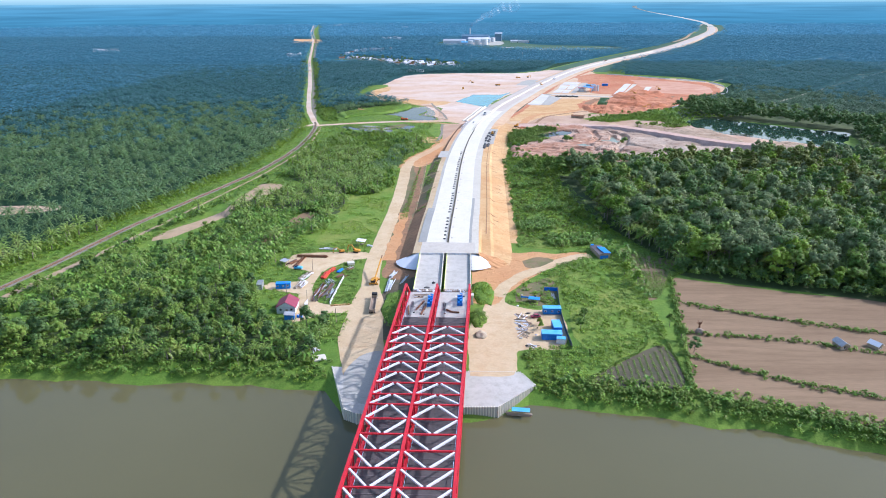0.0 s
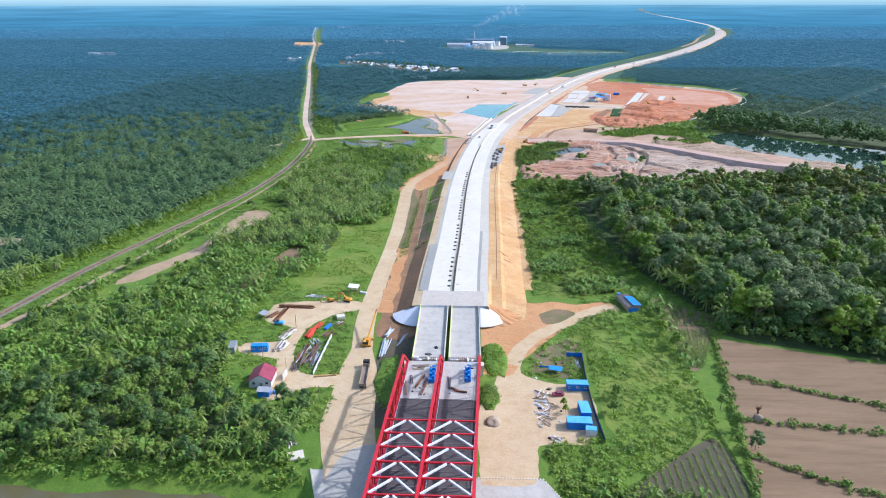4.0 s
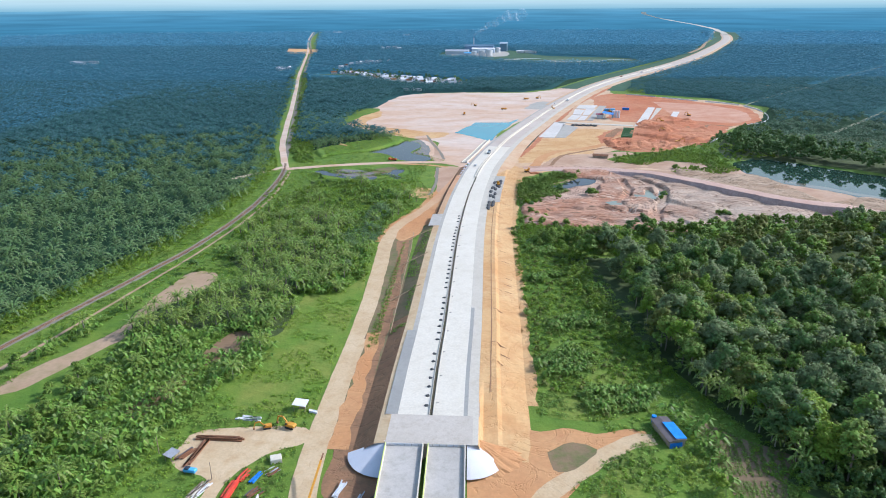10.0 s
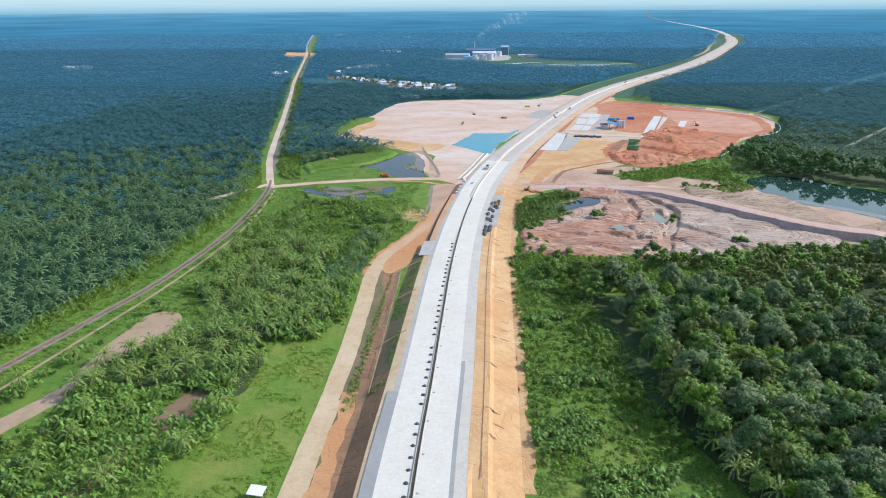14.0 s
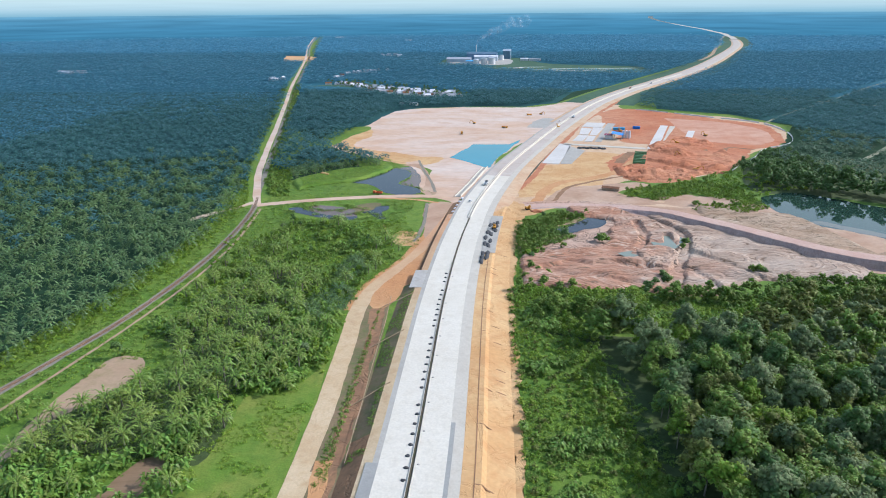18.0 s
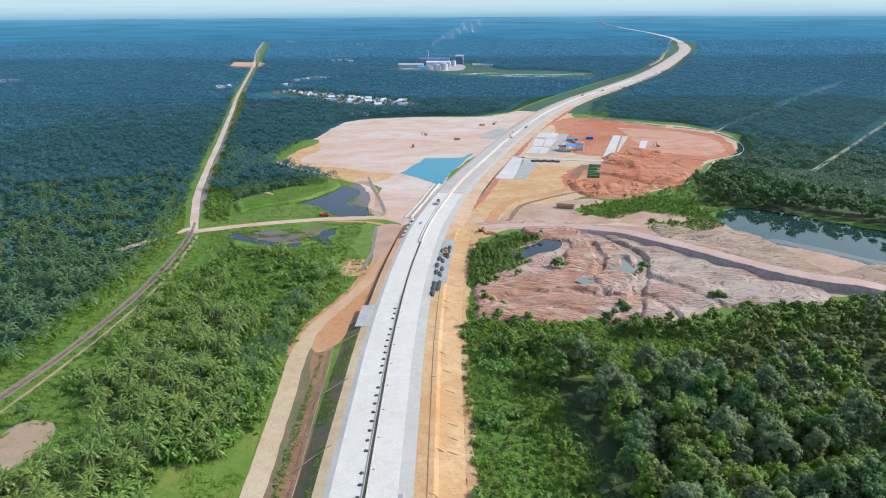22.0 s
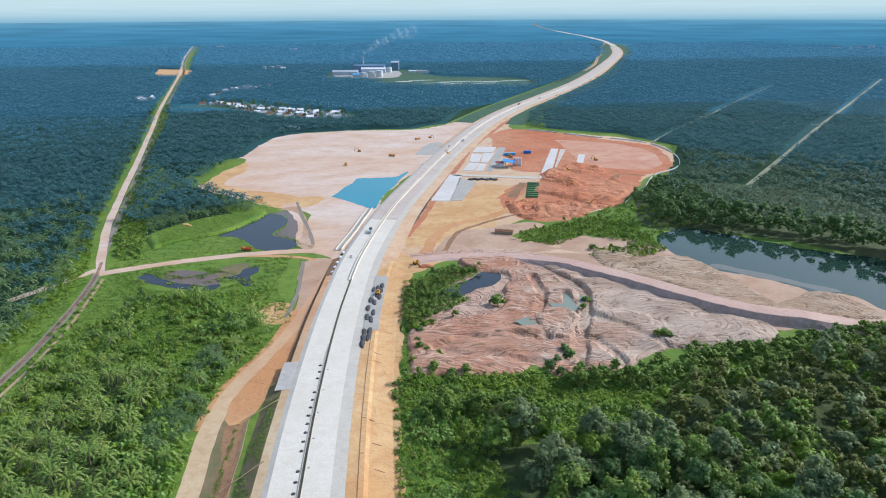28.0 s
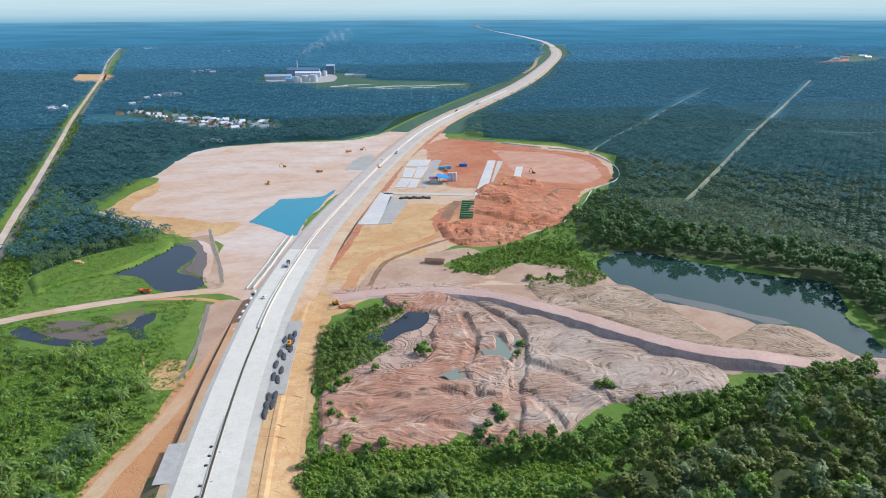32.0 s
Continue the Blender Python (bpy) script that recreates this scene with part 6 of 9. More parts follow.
def cut_depth(x, y):
    """How near a point lies to one of the main gullies, from 0 to 1."""
    best = 0.0
    for c in CUTS:
        for a, b in zip(c[:-1], c[1:]):
            v = b - a
            t = min(1.0, max(0.0, ((x - a[0]) * v[0] + (y - a[1]) * v[1]) / (v @ v)))
            d = math.hypot(x - a[0] - t * v[0], y - a[1] - t * v[1])
            best = max(best, 1 - d / (4.0 + 2.5 * noise.noise(Vector((x * 0.15, y * 0.15, 3.0)))))
    return max(0.0, best)


def gully(x, y):
    """Height of washed-out clay: broad terraces cut by branching rills."""
    w = fbm(x, y, 0.012, 2) * 16
    broad = abs(noise.noise(Vector(((x + w) * 0.022, (y + w) * 0.04, 1.3)))) * 3.4
    step = 2.6 * noise.noise(Vector(((x - w) * 0.05, (y + w) * 0.085, 4.0)))
    step = math.floor(step * 3) / 3 + min(1.0, (step * 3 % 1) * 3.0) / 3
    rill = abs(noise.noise(Vector(((x + w) * 0.16, (y - w) * 0.27, 8.0)))) * 0.5
    return max(0.1, (0.9 + broad + step * 0.5 + rill) * (1 - 0.85 * min(1.0, 1.6 * cut_depth(x, y))) + fbm(x, y, 0.4, 2) * 0.1)


M["erosion"] = mat("eroded_clay", (0.420, 0.209, 0.123), (0.500, 0.301, 0.198), (0.380, 0.160, 0.077), 0.03, 0.07, bump=0.7, dist=0.6, stretch=(1, 1.5, 1.0), fine=(9, 0.76), swirl=(0.024, 26, (0.580, 0.456, 0.343), (0.170, 0.112, 0.070)), drift=(0, 118, 175, 150, ((0.370, 0.257, 0.176), (0.520, 0.407, 0.304))))
M["shore"] = mat("rilled_shore_clay", (0.370, 0.245, 0.147), (0.480, 0.353, 0.235), (0.210, 0.147, 0.078), 0.03, 0.09, bump=0.7, dist=0.5, stretch=(1, 1.5, 1.0), fine=(9, 0.72), swirl=(0.03, 24, (0.520, 0.412, 0.294), (0.150, 0.113, 0.064)))
M["cliff"] = mat("cut_clay_face", (0.420, 0.301, 0.261), (0.540, 0.407, 0.351), (0.320, 0.223, 0.189), 0.06, 0.6, bump=1.0, dist=0.5, stretch=(1.600, 1.552, 0.225))
patch("clay_ground", ERODED, 0.06, M["erosion"], "dark wet clay in the gully bottoms", "ground", 4, 3)
heightpatch("eroded_ground", [(49, 576), (57, 573), (97, 570), (113, 581), (122, 569), (132, 568), (137, 588), (143, 606), (152, 630), (160, 655), (160, 676), (150, 700), (140, 720), (126, 736), (95, 735), (100, 712), (124, 700), (115, 677), (112, 655), (98, 640), (72, 636), (52, 625)], 1.4, gully, M["erosion"], "gullied red and pink eroded clay", "ground", 2)
heightpatch("eroded_ground.001", [(135, 567), (153, 565), (186, 588), (238, 586), (256, 606), (236, 632), (206, 664), (180, 694), (155, 715), (146, 724), (155, 704), (165, 676), (164, 652), (156, 628), (147, 605), (141, 587)], 1.4, gully, M["erosion"], "gullied grey-white eroded clay", "ground", 2)
heightpatch("sandbank_relief", [(190, 712), (215, 690), (240, 662), (265, 636), (278, 632), (262, 660), (240, 700), (218, 735), (196, 738)], 2.0, lambda x, y: gully(x, y) * 0.55, M["shore"], "rilled clay shore above the lake", "ground", 3)
for i, (zone, amp) in enumerate((([(190, 698), (206, 712), (239, 725), (257, 720), (268, 687), (273, 650), (275, 625), (253, 628), (232, 654), (213, 681)], 0.7), ([(268, 631), (290, 642), (313, 649), (325, 635), (324, 608), (296, 608), (274, 619)], 0.6))):
    heightpatch("sandbank_relief.%03d" % (1 + i), zone, 1.6, lambda x, y: gully(x, y) * amp, M["shore"], "furrowed clay of the lake shore", "ground", 2)
patch("washed_flat", [(176, 694), (206, 660), (236, 628), (254, 602), (266, 606), (244, 640), (214, 672), (184, 704)], 0.14, M["flat"], "pale washed flat below the clay face", "ground", 3, 2)
patch("pond.001", DARKPOOL, 0.2, M["pond"], "dark pool among bushes in the eroded ground", "pond", 3, 2)
patch("pond.002", [(144, 660), (158, 661), (160, 650), (145, 632), (138, 646)], 2.0, M["puddle"], "small green rain pool in the eroded clay", "pond", 3, 1)
patch("pond.003", [(112, 627), (124, 631), (130, 613), (120, 614)], 1.8, M["puddle"], "shallow green rain pool on pink clay", "pond", 3, 1)
for i, (pts, m) in enumerate((([(-124, 726), (-118, 731), (-107, 721), (-95, 712), (-78, 705), (-67, 706), (-70, 698), (-88, 701), (-106, 710), (-119, 718)], "pond"), ([(-66, 717), (-58, 723), (-55, 734), (-46, 736), (-45, 726), (-49, 717), (-44, 703), (-50, 703), (-57, 713)], "pond"), ([(-107, 721), (-108, 735), (-93, 735), (-75, 726), (-68, 708), (-78, 705), (-95, 713)], "silt"))):
    patch("pond.%03d" % (4 + i), pts, 0.12 - 0.004 * (i == 2), M[m], "dark marsh water beside the dirt crossing" if m == "pond" else "muddy shallow marsh water", "pond", 2, 1.6)
patch("mud_flat", [(-69, 714), (-73, 734), (-58, 745), (-52, 737), (-57, 725), (-66, 718)], 0.09, M["weedy"], "weedy mud around the marsh water", "ground", 3, 2)
q = spread([(-126, 732), (-116, 736), (-100, 742), (-74, 738), (-40, 744), (-38, 700), (-70, 692), (-100, 696), (-128, 716)], 2.0, 797, 0.9)
k = np.array([noise.noise(Vector((x * 0.07, y * 0.11, 5.0))) for x, y in q])
tiled("marsh_reeds", TUFTS, q[k > 0.12], 1.5, M["leaf"], "reeds and weeds standing in the marsh", "reed", 798)
patch("sand_flat", [(-18, 740), (-8, 750), (6, 747), (14, 747), (5, 698), (-3, 645), (-12, 655), (-15, 688), (-18, 719)], 0.085, M["flat"], "pale orange sand between berm and access road", "ground", 3, 2)
ribbon("stone_berm", [(-16, 744), (-15.5, 719), (-15, 689), (-16.5, 662), (-19, 650)], 2.6, 0.25, M["ballast"], "low grey stone berm below the access road", "embankment", rough=0.6)
patch("mud_flat.001", [(-44, 688), (-36, 660), (-30, 672), (-16, 668), (-17, 644), (-28, 642), (-34, 654)], 0.09, M["orange"], "orange mud below the embankment", "ground", 3, 2)
patch("sandy_spit", [(-36, 905), (-25, 858), (-14, 811), (-9, 775), (-20, 772), (-28, 800), (-30, 840), (-44, 880), (-50, 895)], 0.14, M["sand"], "pale sand beside the pond", "ground", 3, 2)
M["cropsoil"] = mat("crop_soil", (0.22, 0.155, 0.085), (0.28, 0.20, 0.115), (0.15, 0.11, 0.06), 0.06, 0.4, bump=0.6)
patch("field_earth", [(92, 358), (99, 351), (107, 344), (120, 334), (111, 323), (96, 289), (91, 290), (93, 306), (93, 323)], 0.06, M["cropsoil"], "brown soil of a small crop field", "field", 3, 1)
patch("field_earth.001", [(51, 217), (79, 242), (88, 244), (85, 214)], 0.06, M["dark"], "dark soil of a vegetable plot", "field", 3, 1)
patch("bare_patch", [*BAREPATCH, (-106, 372), (-112, 352), (-104, 350), (-97, 372)], 0.06, M["field"], "bare brown strip between banana plants", "ground", 3, 1)
patch("cut_field", [(-335, 395), (-262, 414), (-262, 430), (-338, 420)], 0.08, M["sand"], "cleared sandy clearing among palms", "ground", 4, 3)
patch("bush_ground", [(50, 628), (50, 676), (60, 692), (90, 718), (98, 738), (128, 738), (126, 700), (116, 676), (112, 652), (98, 638), (72, 634)], 0.07, M["pink"], "washed pinkish ground round the pool", "ground", 3, 2)
patch("grass_bank.001", [(-110, 935), (-91, 922), (-68, 897), (-54, 874), (-60, 858), (-82, 868), (-100, 890)], 0.09, M["grass"], "bright grass slope above the pond", "ground", 4, 2)
patch("grass_bank", [(-171, 989), (-162, 1046), (-150, 1098), (-122, 1114), (-115, 1092), (-131, 1036), (-144, 983)], 0.08, M["grass"], "bright grass bank at the edge of the works", "ground", 5, 3)


copies(BUSHES, [(107, 652), (104, 655), (58, 622), (80, 640), (190, 602), (200, 586), (204, 582), (119, 576), (133, 587), (161, 650), (62, 581), (74, 713), (88, 716), (60, 690), (66, 672), (84, 666), (196, 744), (212, 748), (228, 742)], 1.15, "bushes on the eroded ground", 90, lambda x, y: gully(x, y) * 0.6 if y < 700 else 0.1)
copies(BUSHES, [(119, 575), (124, 580), (123, 570), (116, 567), (186, 603), (191, 604), (192, 600), (201, 579), (203, 574), (194, 571), (210, 582), (61, 578), (70, 574), (77, 575), (106, 655), (110, 652), (109, 661), (131, 585), (131, 591), (160, 649), (156, 640), (56, 603), (55, 625), (61, 629), (65, 631)], 1.2, "bushes on the clay slopes", 91, lambda x, y: gully(x, y) * 0.7)


# the dam with its road and cut clay face
def dam():
    c = spline(PINKROAD, 3)
    r = side(c)
    prof = [(-17, 0.0), (-11, 0.45), (-6, 0.97), (-5, 1.0), (5, 1.0), (5.6, 0.98), (7.2, 0.55), (8.4, 0.12), (10, 0.0)]
    groups = {"dam_slope": (0, 3, "pink"), "dam_crest": (3, 5, "pinkroad"), "dam_face": (5, 9, "cliff")}
    for name, (a, b, m) in groups.items():
        vs, fs = [], []
        ks = list(range(a, min(b + 1, 9)))
        for i, (p, s) in enumerate(zip(c, r)):
            h = np.interp(i / len(c), [0, 0.14, 0.28, 0.62, 0.72, 1], [0.05, 0.2, 4.6, 5.4, 1.2, 0.2])
            for k in ks:
                u, f = prof[k]
                jit = wob(p[0] * 3 + k, p[1] * 3, 0.35, 1.0) if 0 < k < 8 and k not in (3, 4) else 0
                vs.append((p[0] + s[0] * (u + jit), p[1] + s[1] * (u + jit), h * f + 0.12 + (-0.3 if f == 0 else 0)))
            if i:
                for k in range(len(ks) - 1):
                    q = (i - 1) * len(ks) + k
                    fs.append((q, q + 1, q + len(ks) + 1, q + len(ks)))
        structure(name, vs, fs, M[m], {"dam_slope": "pale clay slope on the lake side", "dam_crest": "pinkish dirt road on the dam crest", "dam_face": "steep rilled clay face below the road"}[name], "embankment")


M["pinkroad"] = mat("pink_dirt_road", (0.54, 0.36, 0.28), (0.60, 0.43, 0.34), (0.49, 0.30, 0.22), 0.04, 0.4, bump=0.3)
dam()

heightpatch("red_mound", [(122, 632), (139, 644), (151, 635), (140, 603), (126, 607)], 1.5, lambda x, y: 2.6 + 1.5 * fbm(x, y, 0.12, 3), M["erosion"], "small red earth mound in the eroded clay", "hill", 1.5)
patch("ochre_ground", [(56, 762), (70, 768), (100, 778), (128, 795), (140, 830), (150, 848), (165, 890), (190, 925), (150, 950), (125, 930), (108, 888), (88, 880), (72, 830)], 0.085, M["orange"], "ochre levelled ground beside the drain", "ground", 4, 4)
patch("ochre_ground.001", [(50, 690), (54, 706), (60, 712), (66, 714), (74, 724), (84, 732), (92, 736), (98, 742), (60, 746), (50, 738), (46, 712)], 0.104, M["orange"], "ochre trampled earth round the excavator", "ground", 3, 1.5)
heightpatch("red_bank.003", [(221, 986), (258, 1010), (273, 959), (295, 961), (280, 896), (245, 859), (208, 836), (179, 834), (174, 874), (195, 923)], 2.2, lambda x, y: 0.4 + 6.5 * max(0.0, fbm(x, y, 0.03, 4)), M["red"], "cut and heaped red earth of the borrow pit", "embankment", 3)
# graded earth, tracks and cuts on the eastern clearing
patch("cleared_ground.003", [(75, 746), (97, 794), (130, 806), (167, 817), (176, 802), (150, 792), (142, 775), (164, 757), (172, 748), (140, 740), (95, 746)], 0.09, M["flat"], "pinkish washed earth beside the dam", "ground", 4, 3)
patch("cleared_ground.004", [(170, 748), (187, 769), (200, 776), (207, 766), (227, 748), (207, 743), (188, 737)], 0.09, M["flat"], "pinkish bare patch in the grass", "ground", 3, 2)
ribbon("haul_track", [(65, 740), (73, 756), (83, 789), (100, 816), (125, 830), (149, 849), (163, 868), (190, 920)], 9, 0.115, M["rust_earth"], "worn orange haul track across the works", "road", rough=1.5)
ribbon("haul_track.001", [(84, 749), (92, 770), (100, 793), (113, 808), (150, 835), (200, 860)], 4, 0.105, M["brown"], "brown wheel track across the works", "road", rough=1.2)
ribbon("cut_edge", [(267, 888), (284, 940), (302, 977), (327, 967)], 5, 0.13, M["brown"], "dark cut edge of an excavated pit", "embankment", rough=1.5)
ribbon("cut_edge.001", [(269, 996), (275, 975), (264, 935), (262, 915)], 6, 0.13, M["brown"], "dark curved cut in the red earth", "embankment", rough=2.0)
ribbon("cut_edge.002", [(166, 896), (178, 925), (190, 952)], 9, 0.12, M["brown"], "dark cut beside the girder forms", "embankment", rough=2.0)
heightpatch("red_bank.002", [(158, 885), (183, 880), (211, 874), (234, 862), (256, 866), (252, 852), (231, 845), (213, 826), (181, 828), (166, 822), (155, 850)], 2.0, lambda x, y: 0.6 + 3.6 * abs(fbm(x, y, 0.07, 4)), M["red"], "broken red earth front of the works", "embankment", 4)
patch("orange_wash", [(-147, 991), (-136, 1046), (-119, 1091), (-105, 1056), (-117, 992), (-100, 963), (-67, 944), (-35, 925), (-9, 921), (-25, 890), (-55, 887), (-87, 931), (-114, 954)], 0.075, M["orange"], "orange earth along the edge of the sand", "ground", 4, 6)
patch("wash_flat.001", [(-16, 770), (-4, 764), (10, 790), (6, 850), (-18, 864), (-20, 815)], 0.056, M["sand"], "pale sand along the berm", "ground", 3, 1)
patch("wash_flat", [(-52, 883), (-34, 888), (-20, 836), (-10, 777), (-22, 776), (-25, 836), (-33, 868)], 0.15, M["flat"], "pinkish silt beside the pond", "ground", 3, 2)
# green mound and red cuttings
patch("meadow.001", [(-131, 758), (-127, 777), (-112, 794), (-87, 807), (-69, 797), (-55, 776), (-66, 765), (-96, 763)], 0.075, M["grass"], "light grass beside the pond", "ground", 4, 2)
patch("grass_bank.002", [(-113, 945), (-89, 918), (-69, 898), (-54, 878), (-60, 873), (-82, 890), (-103, 921)], 0.095, M["grass"], "vivid grass strip below the cleared sand", "ground", 3, 1.5)
heightpatch("green_mound", MOUND, 2.0, lambda x, y: 2.2 + 1.0 * fbm(x, y, 0.03, 2), M["grass"], "smooth bright green mound above the pond", "hill", 2)
heightpatch("red_bank.001", [(214, 985), (262, 1040), (285, 1030), (292, 990), (262, 960), (225, 955)], 2.5, lambda x, y: 0.5 + 4.0 * abs(fbm(x, y, 0.045, 4)), M["red"], "excavated red earth terraces", "embankment", 4)
mp = np.array(MOUND)
mp = mp.mean(0) + (mp - mp.mean(0)) * 0.86
q = spread([tuple(v) for v in mp], 1.8, 87, 0.9)
qz = np.array([2.2 + 1.0 * fbm(a, b, 0.03, 2) for a, b in q])
tiled("mound_grass", TUFTS, np.column_stack([q, qz])[::2], 1.1, M["lime"], "bright grass covering the mound", "grass", 88)
tiled("mound_grass.001", TUFTS, np.column_stack([q, qz])[1::4], 1.1, M["leaf"], "darker weeds covering the mound", "grass", 89)
ribbon("stone_berm.001", [(-36, 905), (-27, 858), (-17, 812), (-12, 780)], 2.6, 0.25, M["ballast"], "low grey stone berm beside the sand spit", "embankment", rough=0.6)

# ---- highway furniture ----
for k, (u, w, h, lo, hi, m, lab) in enumerate(((-0.9, 0.5, 0.9, 44, 200, "concrete", "pale concrete median barrier"), (0.9, 0.5, 0.9, 44, 200, "concrete", "pale concrete median barrier"), (-0.55, 0.35, 0.35, 2, 34, "grey", "low concrete kerb beside the median gap"), (0.75, 0.35, 0.35, 2, 34, "grey", "low concrete kerb beside the median gap"))):
    c, r = ROAD[lo:hi], side(ROAD)[lo:hi]
    vs, fs = [], []
    for i, (p, s) in enumerate(zip(c, r)):
        for du, dz in ((-w / 2, 0), (-w / 4, h), (w / 4, h), (w / 2, 0)):
            vs.append((p[0] + s[0] * (u + du), p[1] + s[1] * (u + du), p[2] + dz + 0.004))
        if i:
            for j in range(3):
                q = (i - 1) * 4 + j
                fs.append((q, q + 1, q + 5, q + 4))
    tagged(new("median_barrier" if k < 2 else "median_kerb", mesh_of("barrier", vs, fs, M[m])), lab, "barrier")
band("median_gap", -0.5, 0.7, 1, 1, M["dark"], "dark unfinished gap between the carriageways", lo=2, hi=45, lift=0.015)
band("median_fill", -0.7, 0.7, 1, 1, M["grey"], "grey fill between the median barriers", lo=44, hi=200, lift=0.3)
band("grey_strip", 11.3, 16.8, 1, 0.98, M["basecourse"], "dark grey base course beside the pavement", lo=2, hi=14, lift=0.01)
M["mortar"] = mat("dark_mortar", (0.075, 0.075, 0.075), (0.11, 0.11, 0.105), (0.05, 0.05, 0.05), 0.3, 1.5, bump=0.6)


def heap(name, x, y, z, rx, ry, h, material, label, category, group="", seed=0):
    rr = np.random.RandomState(seed)
    bm = bmesh.new()
    bmesh.ops.create_uvsphere(bm, u_segments=16, v_segments=10, radius=1)
    for v in bm.verts:
        d = 1 + 0.35 * noise.noise(v.co * 1.7 + Vector((seed * 3.1, 0, 0)))
        v.co = Vector((v.co.x * rx * d, v.co.y * ry * d, max(-0.15, v.co.z) * h * d))
    me = bpy.data.meshes.new(name)
    bm.to_mesh(me)
    bm.free()
    for f in me.polygons:
        f.use_smooth = True
    me.materials.append(M[material])
    ob = new(name, me)
    ob.matrix_world = pose(x, y, z, 0, 0, rr.rand() * 14 - 7)
    return tagged(ob, label, category, group)


def road_at(y, u):
    i = int(np.argmin(np.abs(ROAD[:, 1] - y)))
    s = side(ROAD)[i]
    return ROAD[i, 0] + s[0] * u, ROAD[i, 1] + s[1] * u, ROAD[i, 2]


for i in range(38):
    x, y, z = road_at(352 + i * 6.3, 0)
    x, y = road_at(352 + i * 6.3, -1.9)[0], 352 + i * 6.3
    if i % 9 != 7:
        heap("mortar_heap", x, y, np.interp(y, *LEVEL), 0.85, 0.7, 0.55, "mortar", "small dark mortar heap beside the median gap", "heap", "heaps along the median", i)
    if i % 3 == 0:
        heap("mortar_heap", road_at(y, 2.0)[0], y + 2, np.interp(y, *LEVEL), 0.5, 0.45, 0.2, "grey", "flat pale mortar spill on the pavement", "heap", "heaps along the median", i + 50)
band("gravel_pad", 16.0, 24.5, 0.99, 0.9, M["grey"], "grey gravel pad beside the pavement", lo=35, hi=46, lift=0.25)
k = 0
for u, ylist in ((16.9, (606, 613, 620, 639, 652, 664, 680)), (19.8, (614, 621, 636, 645, 660, 671, 682)), (22.3, (668, 678, 686))):
    for y in ylist:
        x, yy, z = road_at(y, u)
        heap("gravel_mound", x, y, z + 0.22, 1.3, 4.4, 0.55, "mortar", "dark grey gravel heap on the pad", "heap", "gravel heaps", 100 + k)
        k += 1


# ---- more paints ----
M["pinkroof"] = mat("raspberry_roof_sheet", (0.27, 0.04, 0.07), (0.33, 0.06, 0.09), None, 0.3, 3, rough=0.5, bump=0.1, vary=0.1)
M["wallpaint"] = mat("pale_wall_paint", (0.66, 0.67, 0.68), (0.74, 0.74, 0.74), (0.55, 0.54, 0.52), 0.2, 1, rough=0.7, bump=0.05, vary=0.1)
M["greyroof"] = mat("zinc_roof_sheet", (0.42, 0.44, 0.46), (0.55, 0.57, 0.58), (0.34, 0.30, 0.27), 0.15, 1.0, rough=0.45, metal=0.3, vary=0.25)
M["skyroof"] = mat("light_blue_sheet", (0.10, 0.42, 0.72), (0.16, 0.50, 0.78), None, 0.3, 2, rough=0.5, vary=0.15)
M["tarp"] = mat("blue_tarpaulin", (0.02, 0.22, 0.72), (0.04, 0.30, 0.80), None, 0.5, 2, rough=0.4, bump=0.3)
M["yellow"] = mat("machine_yellow", (0.72, 0.36, 0.03), (0.66, 0.30, 0.03), (0.40, 0.22, 0.08), 0.4, 2, rough=0.5, vary=0.1)
M["black"] = mat("black_rubber", (0.025, 0.025, 0.025), (0.04, 0.04, 0.04), None, 0.5, 3, rough=0.8)
M["glass"] = mat("dark_glass", (0.03, 0.04, 0.05), (0.04, 0.05, 0.06), None, 0.5, 3, rough=0.1, spec=0.6, bump=0)
M["rust"] = mat("rusty_steel", (0.22, 0.10, 0.05), (0.30, 0.15, 0.08), (0.14, 0.07, 0.04), 0.4, 3, rough=0.8)
M["steel"] = mat("galvanised_steel", (0.50, 0.54, 0.58), (0.62, 0.65, 0.68), None, 0.4, 3, rough=0.5, metal=0.3, vary=0.15)
M["wood"] = mat("weathered_timber", (0.34, 0.26, 0.18), (0.46, 0.37, 0.27), (0.22, 0.17, 0.12), 0.4, 3, vary=0.25)
M["pipered"] = mat("red_pipe_paint", (0.62, 0.05, 0.03), (0.70, 0.08, 0.04), None, 0.4, 3, rough=0.5)
M["greenpaint"] = mat("green_formwork", (0.10, 0.24, 0.10), (0.14, 0.30, 0.14), None, 0.3, 2, rough=0.6)
M["truckred"] = mat("truck_orange_red", (0.60, 0.12, 0.04), (0.66, 0.16, 0.05), None, 0.4, 3, rough=0.5)
M["wall_dark"] = mat("dark_green_fence", (0.05, 0.09, 0.09), (0.08, 0.12, 0.11), None, 0.4, 2, rough=0.7)


# ---- vehicles and machines ----
def wheels(parent, xs, ys, r, w, z=None):
    for x in xs:
        for y in ys:
            t = tp(parent, "wheel", "black", (x - w / 2, y, r), (x + w / 2, y, r), r, None, 14)
            tp(t, "rim", "steel", (x - w / 2 - 0.02, y, r), (x + w / 2 + 0.02, y, r), r * 0.5, None, 10)


